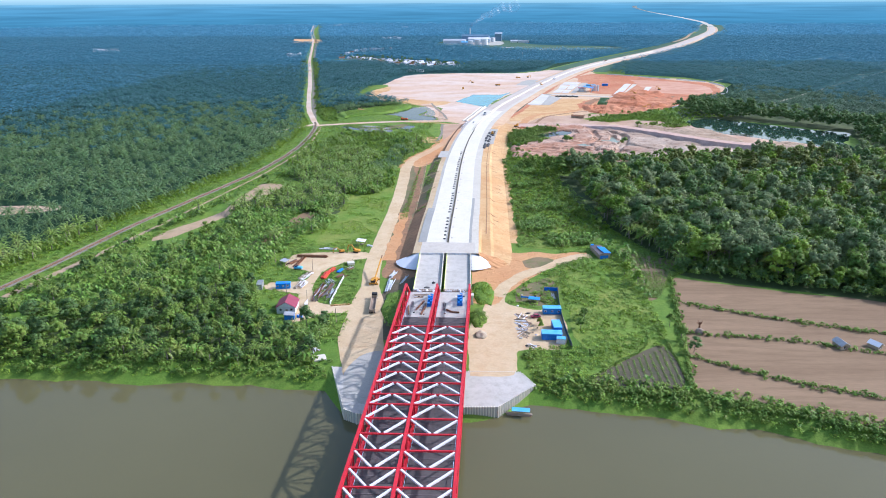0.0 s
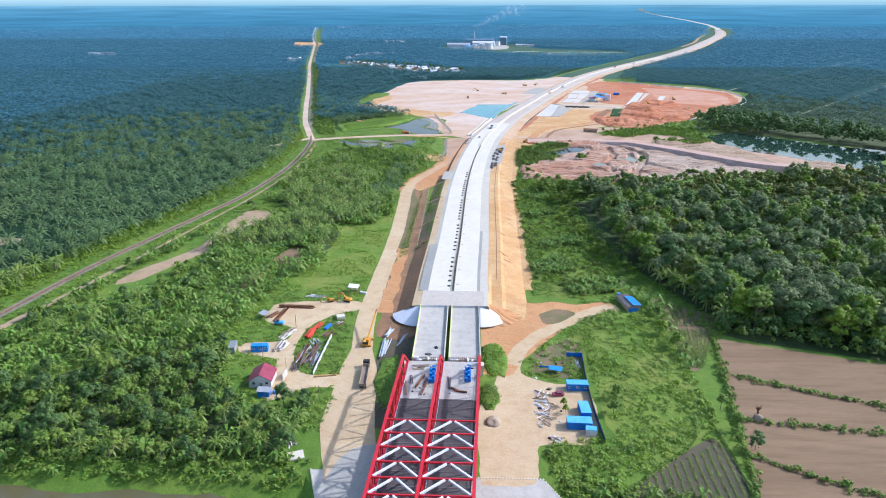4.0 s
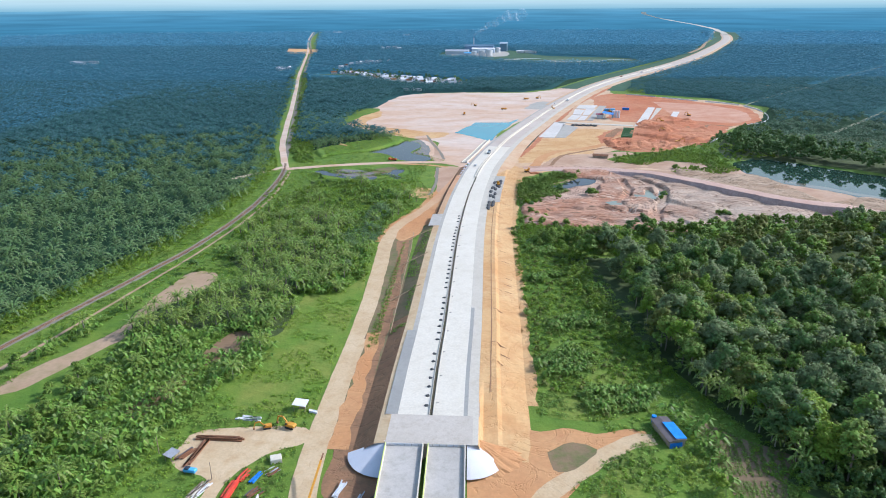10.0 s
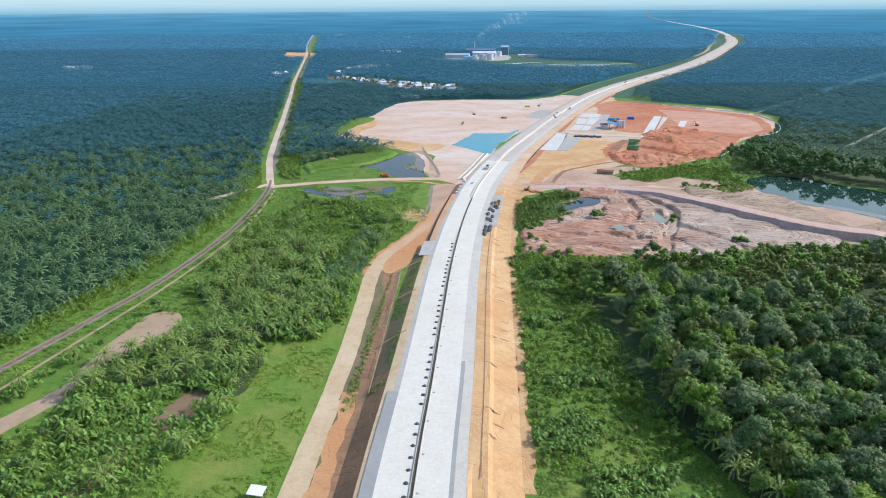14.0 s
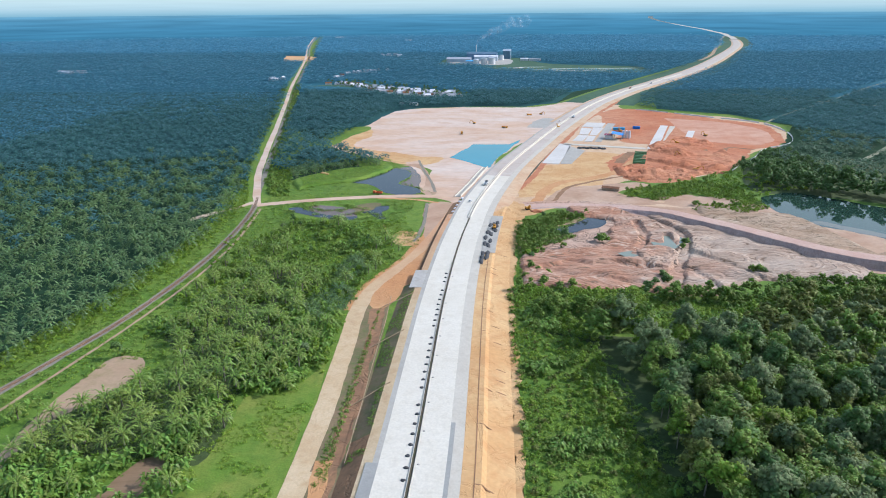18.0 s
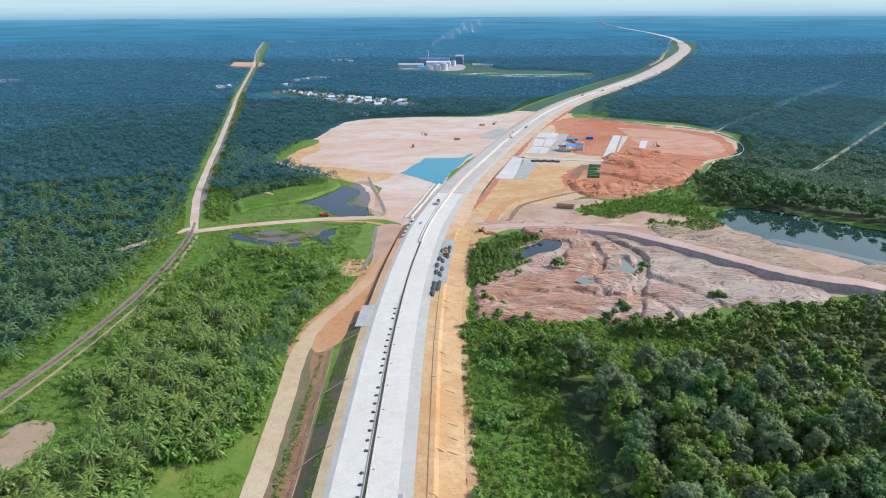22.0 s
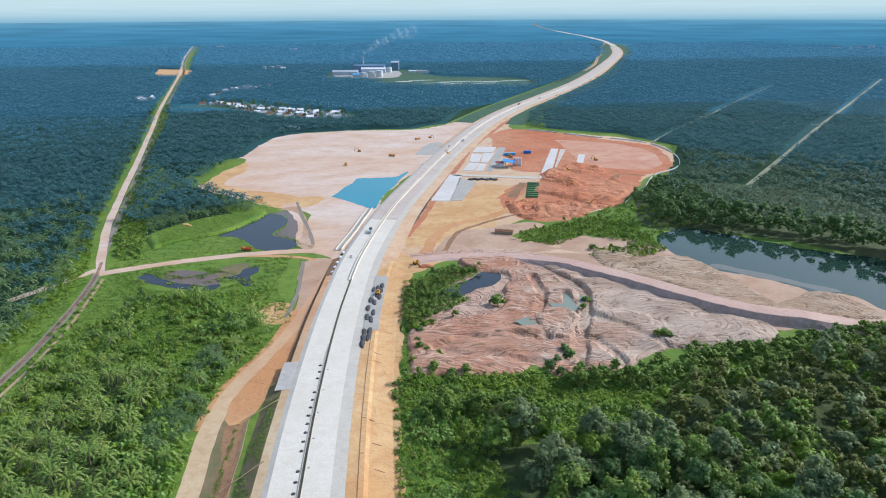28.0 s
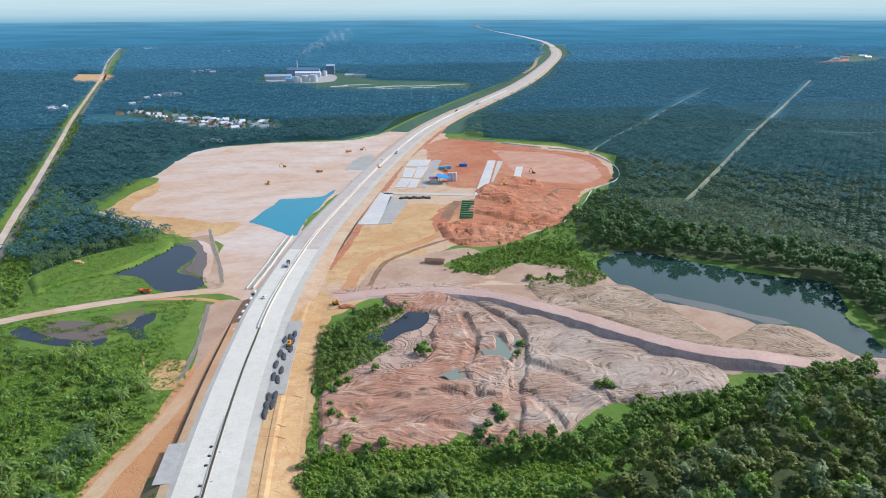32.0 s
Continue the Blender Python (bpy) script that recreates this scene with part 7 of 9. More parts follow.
def excavator(x, y, rz, label, z=0.0, s=1.0):
    ob = thing("excavator", label, "excavator", x, y, z, rz, "machines on the site")
    ob.scale = (s, s, s)
    for sx in (-1.15, 1.15):
        bp(ob, "track", "black", sx, 0, 0.5, 0.6, 4.2, 0.95, bevel=0.25)
    bp(ob, "undercarriage", "black", 0, 0, 0.6, 1.8, 2.2, 0.5)
    bp(ob, "body", "yellow", 0, -0.5, 1.75, 2.7, 3.6, 1.2, bevel=0.15)
    c = bp(ob, "cab", "yellow", -0.75, 1.0, 2.35, 1.1, 1.6, 1.7, bevel=0.12)
    bp(c, "window", "glass", -0.75, 1.25, 2.55, 1.14, 1.0, 0.9)
    bp(ob, "counterweight", "yellow", 0, -2.3, 1.7, 2.6, 0.6, 1.1, bevel=0.2)
    part("boom", beam(beam(bmesh.new(), (0.2, 1.2, 2.0), (0.2, 3.6, 4.9), 0.45, 0.6), (0.2, 3.5, 4.9), (0.2, 6.0, 4.4), 0.4, 0.5), M["yellow"], ob)
    part("arm", beam(bmesh.new(), (0.2, 5.9, 4.6), (0.2, 6.8, 1.7), 0.35, 0.45), M["yellow"], ob)
    part("bucket", box(bmesh.new(), 0.2, 6.7, 1.1, 1.2, 1.1, 1.0, bevel=0.3), M["rust"], ob)
    return ob


def lorry(x, y, rz, cab, bed, label, length=8.0, z=0.0, group="lorries"):
    ob = thing("lorry", label, "lorry", x, y, z, rz, group)
    bp(ob, "chassis", "black", 0, 0, 0.85, 1.0, length, 0.3)
    c = bp(ob, "cab", cab, 0, length / 2 - 1.0, 1.9, 2.4, 2.0, 2.0, bevel=0.2)
    bp(c, "windscreen", "glass", 0, length / 2 - 0.02, 2.25, 2.1, 0.08, 0.85)
    b = bp(ob, "bed_floor", bed, 0, -1.3, 1.2, 2.45, length - 3.0, 0.25)
    for sx in (-1.2, 1.2):
        bp(b, "side_board", bed, sx, -1.3, 1.75, 0.1, length - 3.0, 0.9)
    bp(b, "tail_board", bed, 0, -length / 2 + 0.2, 1.75, 2.4, 0.1, 0.9)
    bp(b, "head_board", bed, 0, length / 2 - 2.8, 1.9, 2.4, 0.1, 1.2)
    wheels(ob, (-1.0, 1.0), (length / 2 - 1.2, -length / 2 + 1.2, -length / 2 + 2.5), 0.52, 0.4)
    return ob


def car(x, y, rz, paint, label, z=0.0):
    ob = thing("car", label, "car", x, y, z, rz, "cars")
    bp(ob, "body", paint, 0, 0, 0.75, 1.75, 4.3, 0.7, bevel=0.18)
    c = bp(ob, "cabin", "glass", 0, -0.3, 1.3, 1.5, 2.3, 0.6, bevel=0.2)
    bp(c, "roof", paint, 0, -0.3, 1.6, 1.4, 1.7, 0.06)
    wheels(ob, (-0.78, 0.78), (-1.35, 1.35), 0.33, 0.22)
    return ob


def crane_truck(x, y, rz):
    ob = thing("mobile_crane", "orange mobile crane with its long boom raised forward", "crane", x, y, 0, rz)
    bp(ob, "chassis", "yellow", 0, 0, 1.0, 2.5, 7.0, 0.6, bevel=0.1)
    bp(ob, "cab", "yellow", -0.6, -2.6, 1.9, 1.2, 1.7, 1.5, bevel=0.15)
    bp(ob, "superstructure", "yellow", 0.1, -0.9, 2.1, 2.2, 2.4, 1.4, bevel=0.2)
    bp(ob, "counterweight", "black", 0, -3.2, 1.9, 2.2, 0.6, 0.9)
    part("boom", beam(bmesh.new(), (0.4, -0.5, 2.6), (0.8, 15.0, 6.5), 0.55, 0.6), M["yellow"], ob)
    part("boom_tip", beam(bmesh.new(), (0.8, 14.8, 6.5), (0.9, 17.5, 7.2), 0.35, 0.4), M["rust"], ob)
    for sx in (-1.7, 1.7):
        for yy in (-2.8, 2.8):
            bp(ob, "outrigger", "yellow", sx, yy, 0.5, 0.9, 0.35, 0.9)
    wheels(ob, (-1.05, 1.05), (-2.4, 0.0, 2.3), 0.6, 0.45)
    return ob


# ---- buildings ----
def house(x, y, rz, sx, sy, h, roof, label, wall="wallpaint", group="", pitch=0.32, name="house", windows=2):
    ob = thing(name, label, "house", x, y, 0, rz, group)
    bp(ob, "wall_shell", wall, 0, 0, h / 2, sx, sy, h)
    gable(ob, "roof", roof, sx, sy, h, sx / 2 * pitch * 2)
    for s in (-1, 1):
        bm = bmesh.new()
        v = [bm.verts.new(c) for c in ((-sx / 2, s * sy / 2, h), (sx / 2, s * sy / 2, h), (0, s * sy / 2, h + sx / 2 * pitch * 2))]
        bm.faces.new(v if s < 0 else v[::-1])
        part("gable_wall", bm, M[wall], ob)
    d = bp(ob, "door", "wood", 0.3, -sy / 2 - 0.03, 1.0, 0.9, 0.08, 2.0)
    bp(d, "handle", "steel", 0.62, -sy / 2 - 0.09, 1.0, 0.06, 0.06, 0.16)
    for i in range(windows):
        w = bp(ob, "window", "glass", -sx / 2 + (i + 0.5) * sx / windows + (0.4 if i else -0.3), -sy / 2 - 0.03, h * 0.6, 0.9, 0.06, 0.9)
        bp(w, "window_frame", "whitepaint", -sx / 2 + (i + 0.5) * sx / windows + (0.4 if i else -0.3), -sy / 2 - 0.05, h * 0.6 - 0.5, 1.0, 0.1, 0.08)
    return ob


def container(x, y, rz, paint, label, sx=2.4, sy=6.0, h=2.5, roof=None, doors=True, group="site containers"):
    ob = thing("container", label, "container", x, y, 0, rz, group)
    bp(ob, "body", paint, 0, 0, h / 2 + 0.1, sx, sy, h, bevel=0.04)
    bp(ob, "roof_sheet", roof or paint, 0, 0, h + 0.16, sx + 0.1, sy + 0.1, 0.1)
    for i in range(int(sy / 0.8)):
        for s in (-1, 1):
            bp(ob, "rib", paint, s * sx / 2, -sy / 2 + 0.5 + i * 0.8, h / 2 + 0.1, 0.07, 0.2, h - 0.3)
    if doors:
        for i in (0, 1, 2):
            w = bp(ob, "window", "whitepaint", -sx / 2 - 0.05, -sy / 2 + 1.0 + i * (sy - 2) / 2, 1.6, 0.06, 0.9, 0.7)
            bp(w, "pane", "glass", -sx / 2 - 0.09, -sy / 2 + 1.0 + i * (sy - 2) / 2, 1.6, 0.04, 0.7, 0.5)
    return ob


def pile_of(name, x, y, rz, n, length, r, material, label, spreadx=1.2, layers=3, seed=0, tubes=True, jit=4.0, category="pile"):
    """Loose long pieces lying on one another; each piece is a part."""
    rr = np.random.RandomState(seed + 900)
    ob = thing(name, label, category, x, y, 0, rz)
    for i in range(n):
        lay = i % layers
        u = rr.uniform(-spreadx, spreadx) * (1 - 0.25 * lay)
        a = radians(rr.uniform(-jit, jit))
        ll = length * rr.uniform(0.75, 1.1)
        z = r * (1.0 + lay * 1.9)
        dy = rr.uniform(-0.15, 0.15) * length
        p, q = (u - math.sin(a) * ll / 2, dy - ll / 2, z), (u + math.sin(a) * ll / 2, dy + ll / 2, z)
        bm = tube(bmesh.new(), p, q, r, None, 7) if tubes else beam(bmesh.new(), p, q, 2 * r, 1.6 * r)
        part("pipe" if tubes else "beam", bm, M[material if isinstance(material, str) else material[rr.randint(len(material))]], ob)
    return ob


# bridge end: blue form carriers, loose beams
for i, (x, y) in enumerate(((-5.0, 270), (7.6, 271))):
    ob = thing("formwork_carrier", "blue steel formwork carrier on the new deck", "machine", x, y, 5.9, 0, "formwork carriers")
    for j in range(5):
        bp(ob, "frame", "bluepaint", 0, -4 + 2 * j, 0.75, 2.2, 0.35, 1.3, bevel=0.05)
    for sx in (-0.9, 0.9):
        bp(ob, "rail", "bluepaint", sx, 0, 1.45, 0.25, 9.5, 0.25)
    for j in range(6):
        bp(ob, "panel", "tarp", -0.5 + (j % 2), -4.0 + 1.6 * j, 1.75 + 0.2 * (j % 3), 0.9, 1.1, 0.35, rz=7 * j, bevel=0.05)
        bp(ob, "leg", "bluepaint", (-1.1, 1.1)[j % 2], -4.0 + 1.6 * j, 0.4, 0.18, 0.18, 0.8)
for i, (x, y, rz, ll) in enumerate(((-9.0, 267, -18, 9), (-7.4, 262, -12, 8), (-13.6, 262, 6, 8), (-2.9, 264, -8, 5), (3.0, 262, 50, 3), (5.5, 260.5, 80, 4))):
    ob = tagged(new("steel_beam", mesh_of("steel_beam", *(lambda b: ([tuple(v.co) for v in b.verts], [[v.index for v in f.verts] for f in b.faces]))((lambda b: (b.verts.index_update(), b)[1])(box(box(box(bmesh.new(), 0, 0, 0.04, 0.5, ll, 0.08), 0, 0, 0.3, 0.12, ll, 0.5), 0, 0, 0.56, 0.5, ll, 0.08))), M["rust"])), "rusty steel beam lying on the deck", "beam", "loose beams")
    ob.matrix_world = pose(x, y, 5.92, 0, 0, rz)
# open joint between truss and approach: reinforcement, cross girders and torn sheeting
rj = np.random.RandomState(301)
for x0, x1 in ((-13.6, -1.2), (0.4, 12.4)):
    cage = thing("rebar_cage", "rusty reinforcement bridging the open deck joint", "reinforcement", 0, 0, 0, 0, "rebar cages")
    for x in np.arange(x0 + 0.4, x1, 0.8):
        tp(cage, "bar", "rust", (x, 280.6, 5.35), (x + rj.uniform(-0.1, 0.1), 286.0, 5.25), 0.07, None, 5)
    for y in (281.5, 283.2, 284.8):
        tp(cage, "cross_bar", "rust", (x0, y, 5.45), (x1, y, 5.4), 0.07, None, 5)
    girder = thing("end_girder", "dark steel end girder of the truss deck", "girder", 0, 0, 0, 0, "end girders")
    bp(girder, "web", "deckbeam", (x0 + x1) / 2, 281.0, 5.2, x1 - x0, 0.35, 0.9)
    bp(girder, "flange", "blueline", (x0 + x1) / 2, 281.0, 5.7, x1 - x0, 0.7, 0.1)
for i, (x, y, rx, ry) in enumerate(((-12.2, 284.8, 1.5, 0.5), (-10.6, 283.0, 1.2, 0.6), (-7.2, 284.0, 0.5, 1.2), (-4.2, 283.4, 0.5, 0.9), (-2.2, 284.4, 0.6, 0.8), (2.6, 283.2, 1.6, 0.3), (7.6, 283.8, 0.4, 1.5), (9.2, 283.0, 0.5, 0.8))):
    heap("torn_sheet", x, y, 5.4, rx, ry, 0.45, "whitepaint", "torn white sheeting caught on the reinforcement", "sheeting", "torn sheets", 310 + i)
heap("dark_bundle", -4.6, 293, 5.1, 0.8, 0.7, 0.7, "black", "dark bundle on the approach slab", "bundle", seed=303)
heap("dark_bundle", -7.4, 287.8, 5.1, 1.4, 0.9, 0.35, "mortar", "dark stain of spilt mortar on the slab", "bundle", seed=304)
for i, (x, y, rz, ll, m, lab) in enumerate(((-10.4, 275.5, 88, 5.5, "wood", "yellowish timber formwork on the new deck"), (-9.4, 277.6, 92, 7.0, "wood", "yellowish timber formwork on the new deck"), (-12.4, 268.0, 4, 6.0, "deckbeam", "dark steel channel on the new deck"), (-6.9, 266.5, -14, 7.0, "deckbeam", "dark steel channel on the new deck"), (1.2, 266.0, 3, 9.0, "deckbeam", "dark steel channel along the truss"), (11.0, 268.0, 2, 9.0, "wood", "timber formwork along the truss"))):
    bd = thing("formwork_board", lab, "formwork", x, y, 5.95, rz, "formwork boards")
    for k in range(3):
        bp(bd, "board", m, rj.uniform(-0.3, 0.3) + 0.45 * (k - 1), rj.uniform(-0.4, 0.4), 0.12 + 0.08 * k, 0.32, ll * rj.uniform(0.7, 1.0), 0.1, rz=rj.uniform(-5, 5))
for i in range(14):
    x, y = rj.uniform(-12.5, 11.5), rj.uniform(258, 279)
    heap("deck_litter", x, y, 5.92, rj.uniform(0.25, 0.6), rj.uniform(0.2, 0.5), 0.3, ("wood", "rust", "whitepaint", "black")[rj.randint(4)], "small litter left on the new deck", "litter", "deck litter", 330 + i)


# quays with sheet piling
def quay(name, pts, z, label):
    bm = bmesh.new()
    top = [bm.verts.new((x, y, z)) for x, y in pts]
    bot = [bm.verts.new((x, y, -7)) for x, y in pts]
    bm.faces.new(top)
    n = len(pts)
    for i in range(n):
        bm.faces.new((top[i], bot[i], bot[(i + 1) % n], top[(i + 1) % n]))
    bmesh.ops.recalc_face_normals(bm, faces=bm.faces[:])
    ob = tagged(new(name), label, "quay")
    part("platform", bm, M["deckpale"], ob)
    for a, b in zip(pts[:-1], pts[1:]):
        d = math.hypot(b[0] - a[0], b[1] - a[1])
        for i in range(int(d / 0.9)):
            t = i * 0.9 / d
            x, y = a[0] + (b[0] - a[0]) * t, a[1] + (b[1] - a[1]) * t
            tp(ob, "sheet_pile", "concrete", (x, y, -7), (x, y, z + 0.12), 0.28, None, 6)
    return ob


quay("quay", [(-39, 226), (-30, 199), (-25.5, 196.5), (-12, 196.5), (-12, 226)], 0.07, "concrete quay wedge with sheet piles by the bridge")
quay("quay.001", [(8, 201), (21, 201.5), (34.5, 215.5), (30, 224), (8, 224)], 0.04, "pale concrete quay with sheet piles below the bridge")
patch("dark_paving", [(-31, 205), (-20, 201), (-14, 203), (-14, 236), (-28, 236), (-33, 222)], 0.1, M["grey"], "dark grey paving of the quay", "ground", 3, 1)
boat = thing("boat", "covered wooden river boat moored at the quay", "boat", 28, 203, -4, 84)
bm = bmesh.new()
box(bm, 0, 0, 0.35, 2.2, 9.0, 0.9)
for v in bm.verts:
    if abs(v.co.y) > 4 and v.co.z > 0:
        v.co.x *= 0.35
    if v.co.z < 0:
        v.co.x *= 0.55
        v.co.y *= 0.85
part("hull", bm, M["wood"], boat)
bp(boat, "canopy", "skyroof", 0, -0.6, 2.2, 2.3, 6.0, 0.12)
for sx in (-0.9, 0.9):
    for yy in (-3.2, -0.6, 2.0):
        bp(boat, "post", "wood", sx, yy, 1.45, 0.1, 0.1, 1.5)

# ---- site office yard, west ----
house(-67.5, 274.5, 3, 8.0, 8.5, 3.0, "pinkroof", "site house with a raspberry-pink sheet roof and white walls", pitch=0.3)
ob = thing("shed", "small shed with a zinc roof and blue walls", "shed", -64.5, 265.5, 0, 5)
bp(ob, "wall_shell", "bluepaint", 0, 0, 1.1, 4.0, 3.0, 2.2)
bp(ob, "roof", "greyroof", 0, 0, 2.35, 4.6, 3.6, 0.1, ry=6)
for i in range(3):
    tp(thing("water_drum", "blue plastic water drum beside the shed", "drum", -61.3 + i * 0.8, 266.5 + (i % 2), 0, 0, "drums"), "barrel", "tarp", (0, 0, 0), (0, 0, 1.2), 0.45, None, 12)
container(-75.5, 297.5, 96, "tarp", "bright blue site container on the trodden yard", 2.5, 6.6, 2.6)
container(-86.5, 297.5, 8, "greyroof", "pale grey container half hidden in green growth", 2.6, 6.0, 2.6)
ob = thing("shelter", "open shelter with a zinc roof", "shelter", -82.5, 327.5, 0, 70)
for sx in (-1.6, 1.6):
    for sy in (-1.3, 1.3):
        bp(ob, "post", "wood", sx, sy, 1.1, 0.15, 0.15, 2.2)
bp(ob, "roof", "greyroof", 0, 0, 2.35, 4.2, 3.4, 0.1, rx=8)
ob = thing("guard_shed", "open shed with a white sheet roof beside the access road", "shed", -47.5, 357, 0, -4)
for sx in (-2.0, 2.0):
    for sy in (-1.8, 1.8):
        bp(ob, "post", "wood", sx, sy, 1.4, 0.18, 0.18, 2.8)
bp(ob, "roof", "whitepaint", 0, 0, 2.95, 5.0, 4.6, 0.12, ry=5)
bp(ob, "bench", "wood", 0.4, 0.5, 0.45, 2.4, 0.6, 0.9)
for i in range(6):
    bp(thing("barrier_block", "white concrete barrier block by the road", "barrier", -44.0 + 0.55 * i, 355.5 - 0.2 * i, 0, 8, "barrier blocks"), "block", "whitepaint", 0, 0, 0.45, 0.5, 1.2, 0.9, bevel=0.08)
excavator(-48.5, 345.5, 70, "small orange excavator parked under the shed", 0, 0.8)
excavator(-56.5, 345.0, 110, "orange backhoe parked at the yard's edge", 0, 0.65)
crane_truck(-33.5, 305, -3)
lorry(-30.6, 279, 3, "black", "wood", "long flat-bed lorry with a black cab", 17.0)
for i, (p, q) in enumerate((((-49.2, 310.5), (-49.8, 296)), ((-49.8, 296), (-50.2, 280)))):
    ob = thing("low_wall", "low white wall along the grass strip", "wall", 0, 0, 0, 0, "low walls")
    part("wall", beam(bmesh.new(), (*p, 0.6), (*q, 0.6), 0.3, 1.2), M["whitepaint"], ob)
for i in range(7):
    bp(thing("kerb_block", "ochre concrete kerb block at the turning", "kerb", -49 + i * 1.2, 278.2 + 0.25 * i, 0, 0, "kerb blocks"), "block", "orange", 0, 0, 0.3, 1.0, 0.6, 0.6, bevel=0.05)
pile_of("pipe_stack", -58.6, 312.5, -6, 9, 9.5, 0.38, "pipered", "stack of bright red steel pipes", 1.5, 2, 1, jit=2)
pile_of("pipe_stack", -56.8, 319.5, -24, 8, 5.0, 0.25, ("rust", "pipered"), "rusty red pipes and fittings", 1.3, 2, 2, jit=12)
pile_of("pipe_stack", -52.4, 318.5, -20, 6, 5.0, 0.25, "bluepaint", "stack of blue pipes", 0.9, 2, 3, jit=3)
for i, (x, y, rz, n, ll, m) in enumerate(((-57.5, 296, -4, 18, 13, ("rust", "rust", "steel")), (-54.0, 294, -5, 18, 14, ("steel", "rust", "deckbeam")), (-51.2, 290, -6, 12, 11, ("deckbeam", "steel")), (-55.0, 305, 25, 10, 5, ("steel", "deckbeam", "whitepaint")), (-51.0, 312, -30, 10, 5, ("rust", "deckbeam")), (-58.2, 286, 10, 8, 7, ("deckbeam", "rust")), (-48.5, 322, -35, 8, 4, ("steel", "rust")))):
    pile_of("scrap_stack", x, y, rz, n, ll, 0.16, m, "stack of rusty rods, formwork and steel offcuts", 2.0, 3, 10 + i, tubes=False, jit=9)
pile_of("plank_stack", -68.5, 312, -20, 14, 9, 0.2, ("whitepaint", "wood", "concrete"), "pale planks and concrete posts laid out", 1.8, 2, 30, tubes=False, jit=10)
pile_of("plank_stack", -68, 301, -6, 14, 8, 0.2, ("wood", "concrete", "whitepaint"), "timber planks stacked beside the container", 2.2, 2, 31, tubes=False, jit=8)
pile_of("beam_stack", -71, 338.5, 88, 6, 15, 0.32, "rust", "long rusty sheet piles on the sand", 1.0, 2, 32, tubes=False, jit=3)
pile_of("beam_stack", -75.5, 331, -8, 4, 14, 0.32, "rust", "long rusty sheet piles on the sand", 0.7, 1, 33, tubes=False, jit=3)
pile_of("beam_stack", -79, 330, -30, 5, 6, 0.3, ("rust", "deckbeam"), "rusty beams beside the shelter", 1.0, 2, 34, tubes=False, jit=10)
pile_of("pipe_stack", -25.6, 313.5, -12, 12, 7, 0.22, "steel", "stack of galvanised pipes by the embankment", 1.0, 3, 35, jit=10)
pile_of("pipe_stack", -26.0, 301, -2, 14, 13, 0.22, "steel", "stack of galvanised pipes by the embankment", 1.7, 3, 36, jit=5)
pile_of("pipe_stack", -19.5, 309, -16, 4, 9, 0.2, "steel", "few galvanised pipes in the shade", 0.5, 1, 37, jit=4)
pile_of("concrete_beam_stack", -64, 350.5, 82, 5, 8, 0.28, "whitepaint", "white concrete frames lying in the grass", 1.2, 1, 38, tubes=False, jit=4)
bp(thing("plinth", "grey concrete plinth among scrap", "block", -48.5, 327.5, 0, 20), "block", "concrete", 0, 0, 0.8, 3.6, 3.0, 1.6, bevel=0.1)
ob = thing("parked_van", "turquoise van parked on the grass", "van", -74, 321, 0, 80)
bp(ob, "body", "skyroof", 0, 0, 1.0, 1.8, 4.2, 1.2, bevel=0.2)
bp(ob, "cabin", "glass", 0, 0.9, 1.6, 1.6, 1.6, 0.6, bevel=0.15)
wheels(ob, (-0.8, 0.8), (-1.4, 1.4), 0.35, 0.22)


def pole(x, y, h, label="slender weathered wooden utility pole", wood="wood", arm=True):
    ob = thing("utility_pole", label, "pole", x, y, 0, 0, "poles")
    tp(ob, "shaft", wood, (0, 0, -0.2), (0, 0, h), 0.14, 0.1, 8)
    if arm:
        bp(ob, "cross_arm", wood, 0, 0, h - 0.6, 1.6, 0.12, 0.12)
    return ob


for x, y in ((-72, 290), (-60.5, 281), (-59, 262), (-66, 318), (-88, 330), (-44, 262)):
    pole(x, y, 6.5, arm=False)
for i in range(5):
    bp(thing("board_panel", "upright white board at the house", "board", -60.5 + 0.12 * i, 276 + i * 1.0, 0, 0, "boards") if i == 0 else thing("board_panel", "upright white board at the house", "board", -60.5 + 0.1 * i, 276 + i * 0.9, 0, 0, "boards"), "panel", "whitepaint", 0, 0, 1.2, 0.12, 0.8, 2.4)
pile_of("plank_stack", -48, 238, 40, 7, 3.5, 0.18, ("whitepaint", "wood"), "white planks thrown on the bank", 1.4, 2, 39, tubes=False, jit=50)
bp(thing("concrete_pad", "pale concrete pad by the bank", "slab", -45, 232, 0, 20), "slab", "concrete", 0, 0, 0.25, 5, 4, 0.5, bevel=0.05)
heap("manhole_mound", -24.5, 286, 0, 2.2, 1.6, 0.5, "grey", "grey rubble mound beside the lorry", "heap", seed=310)

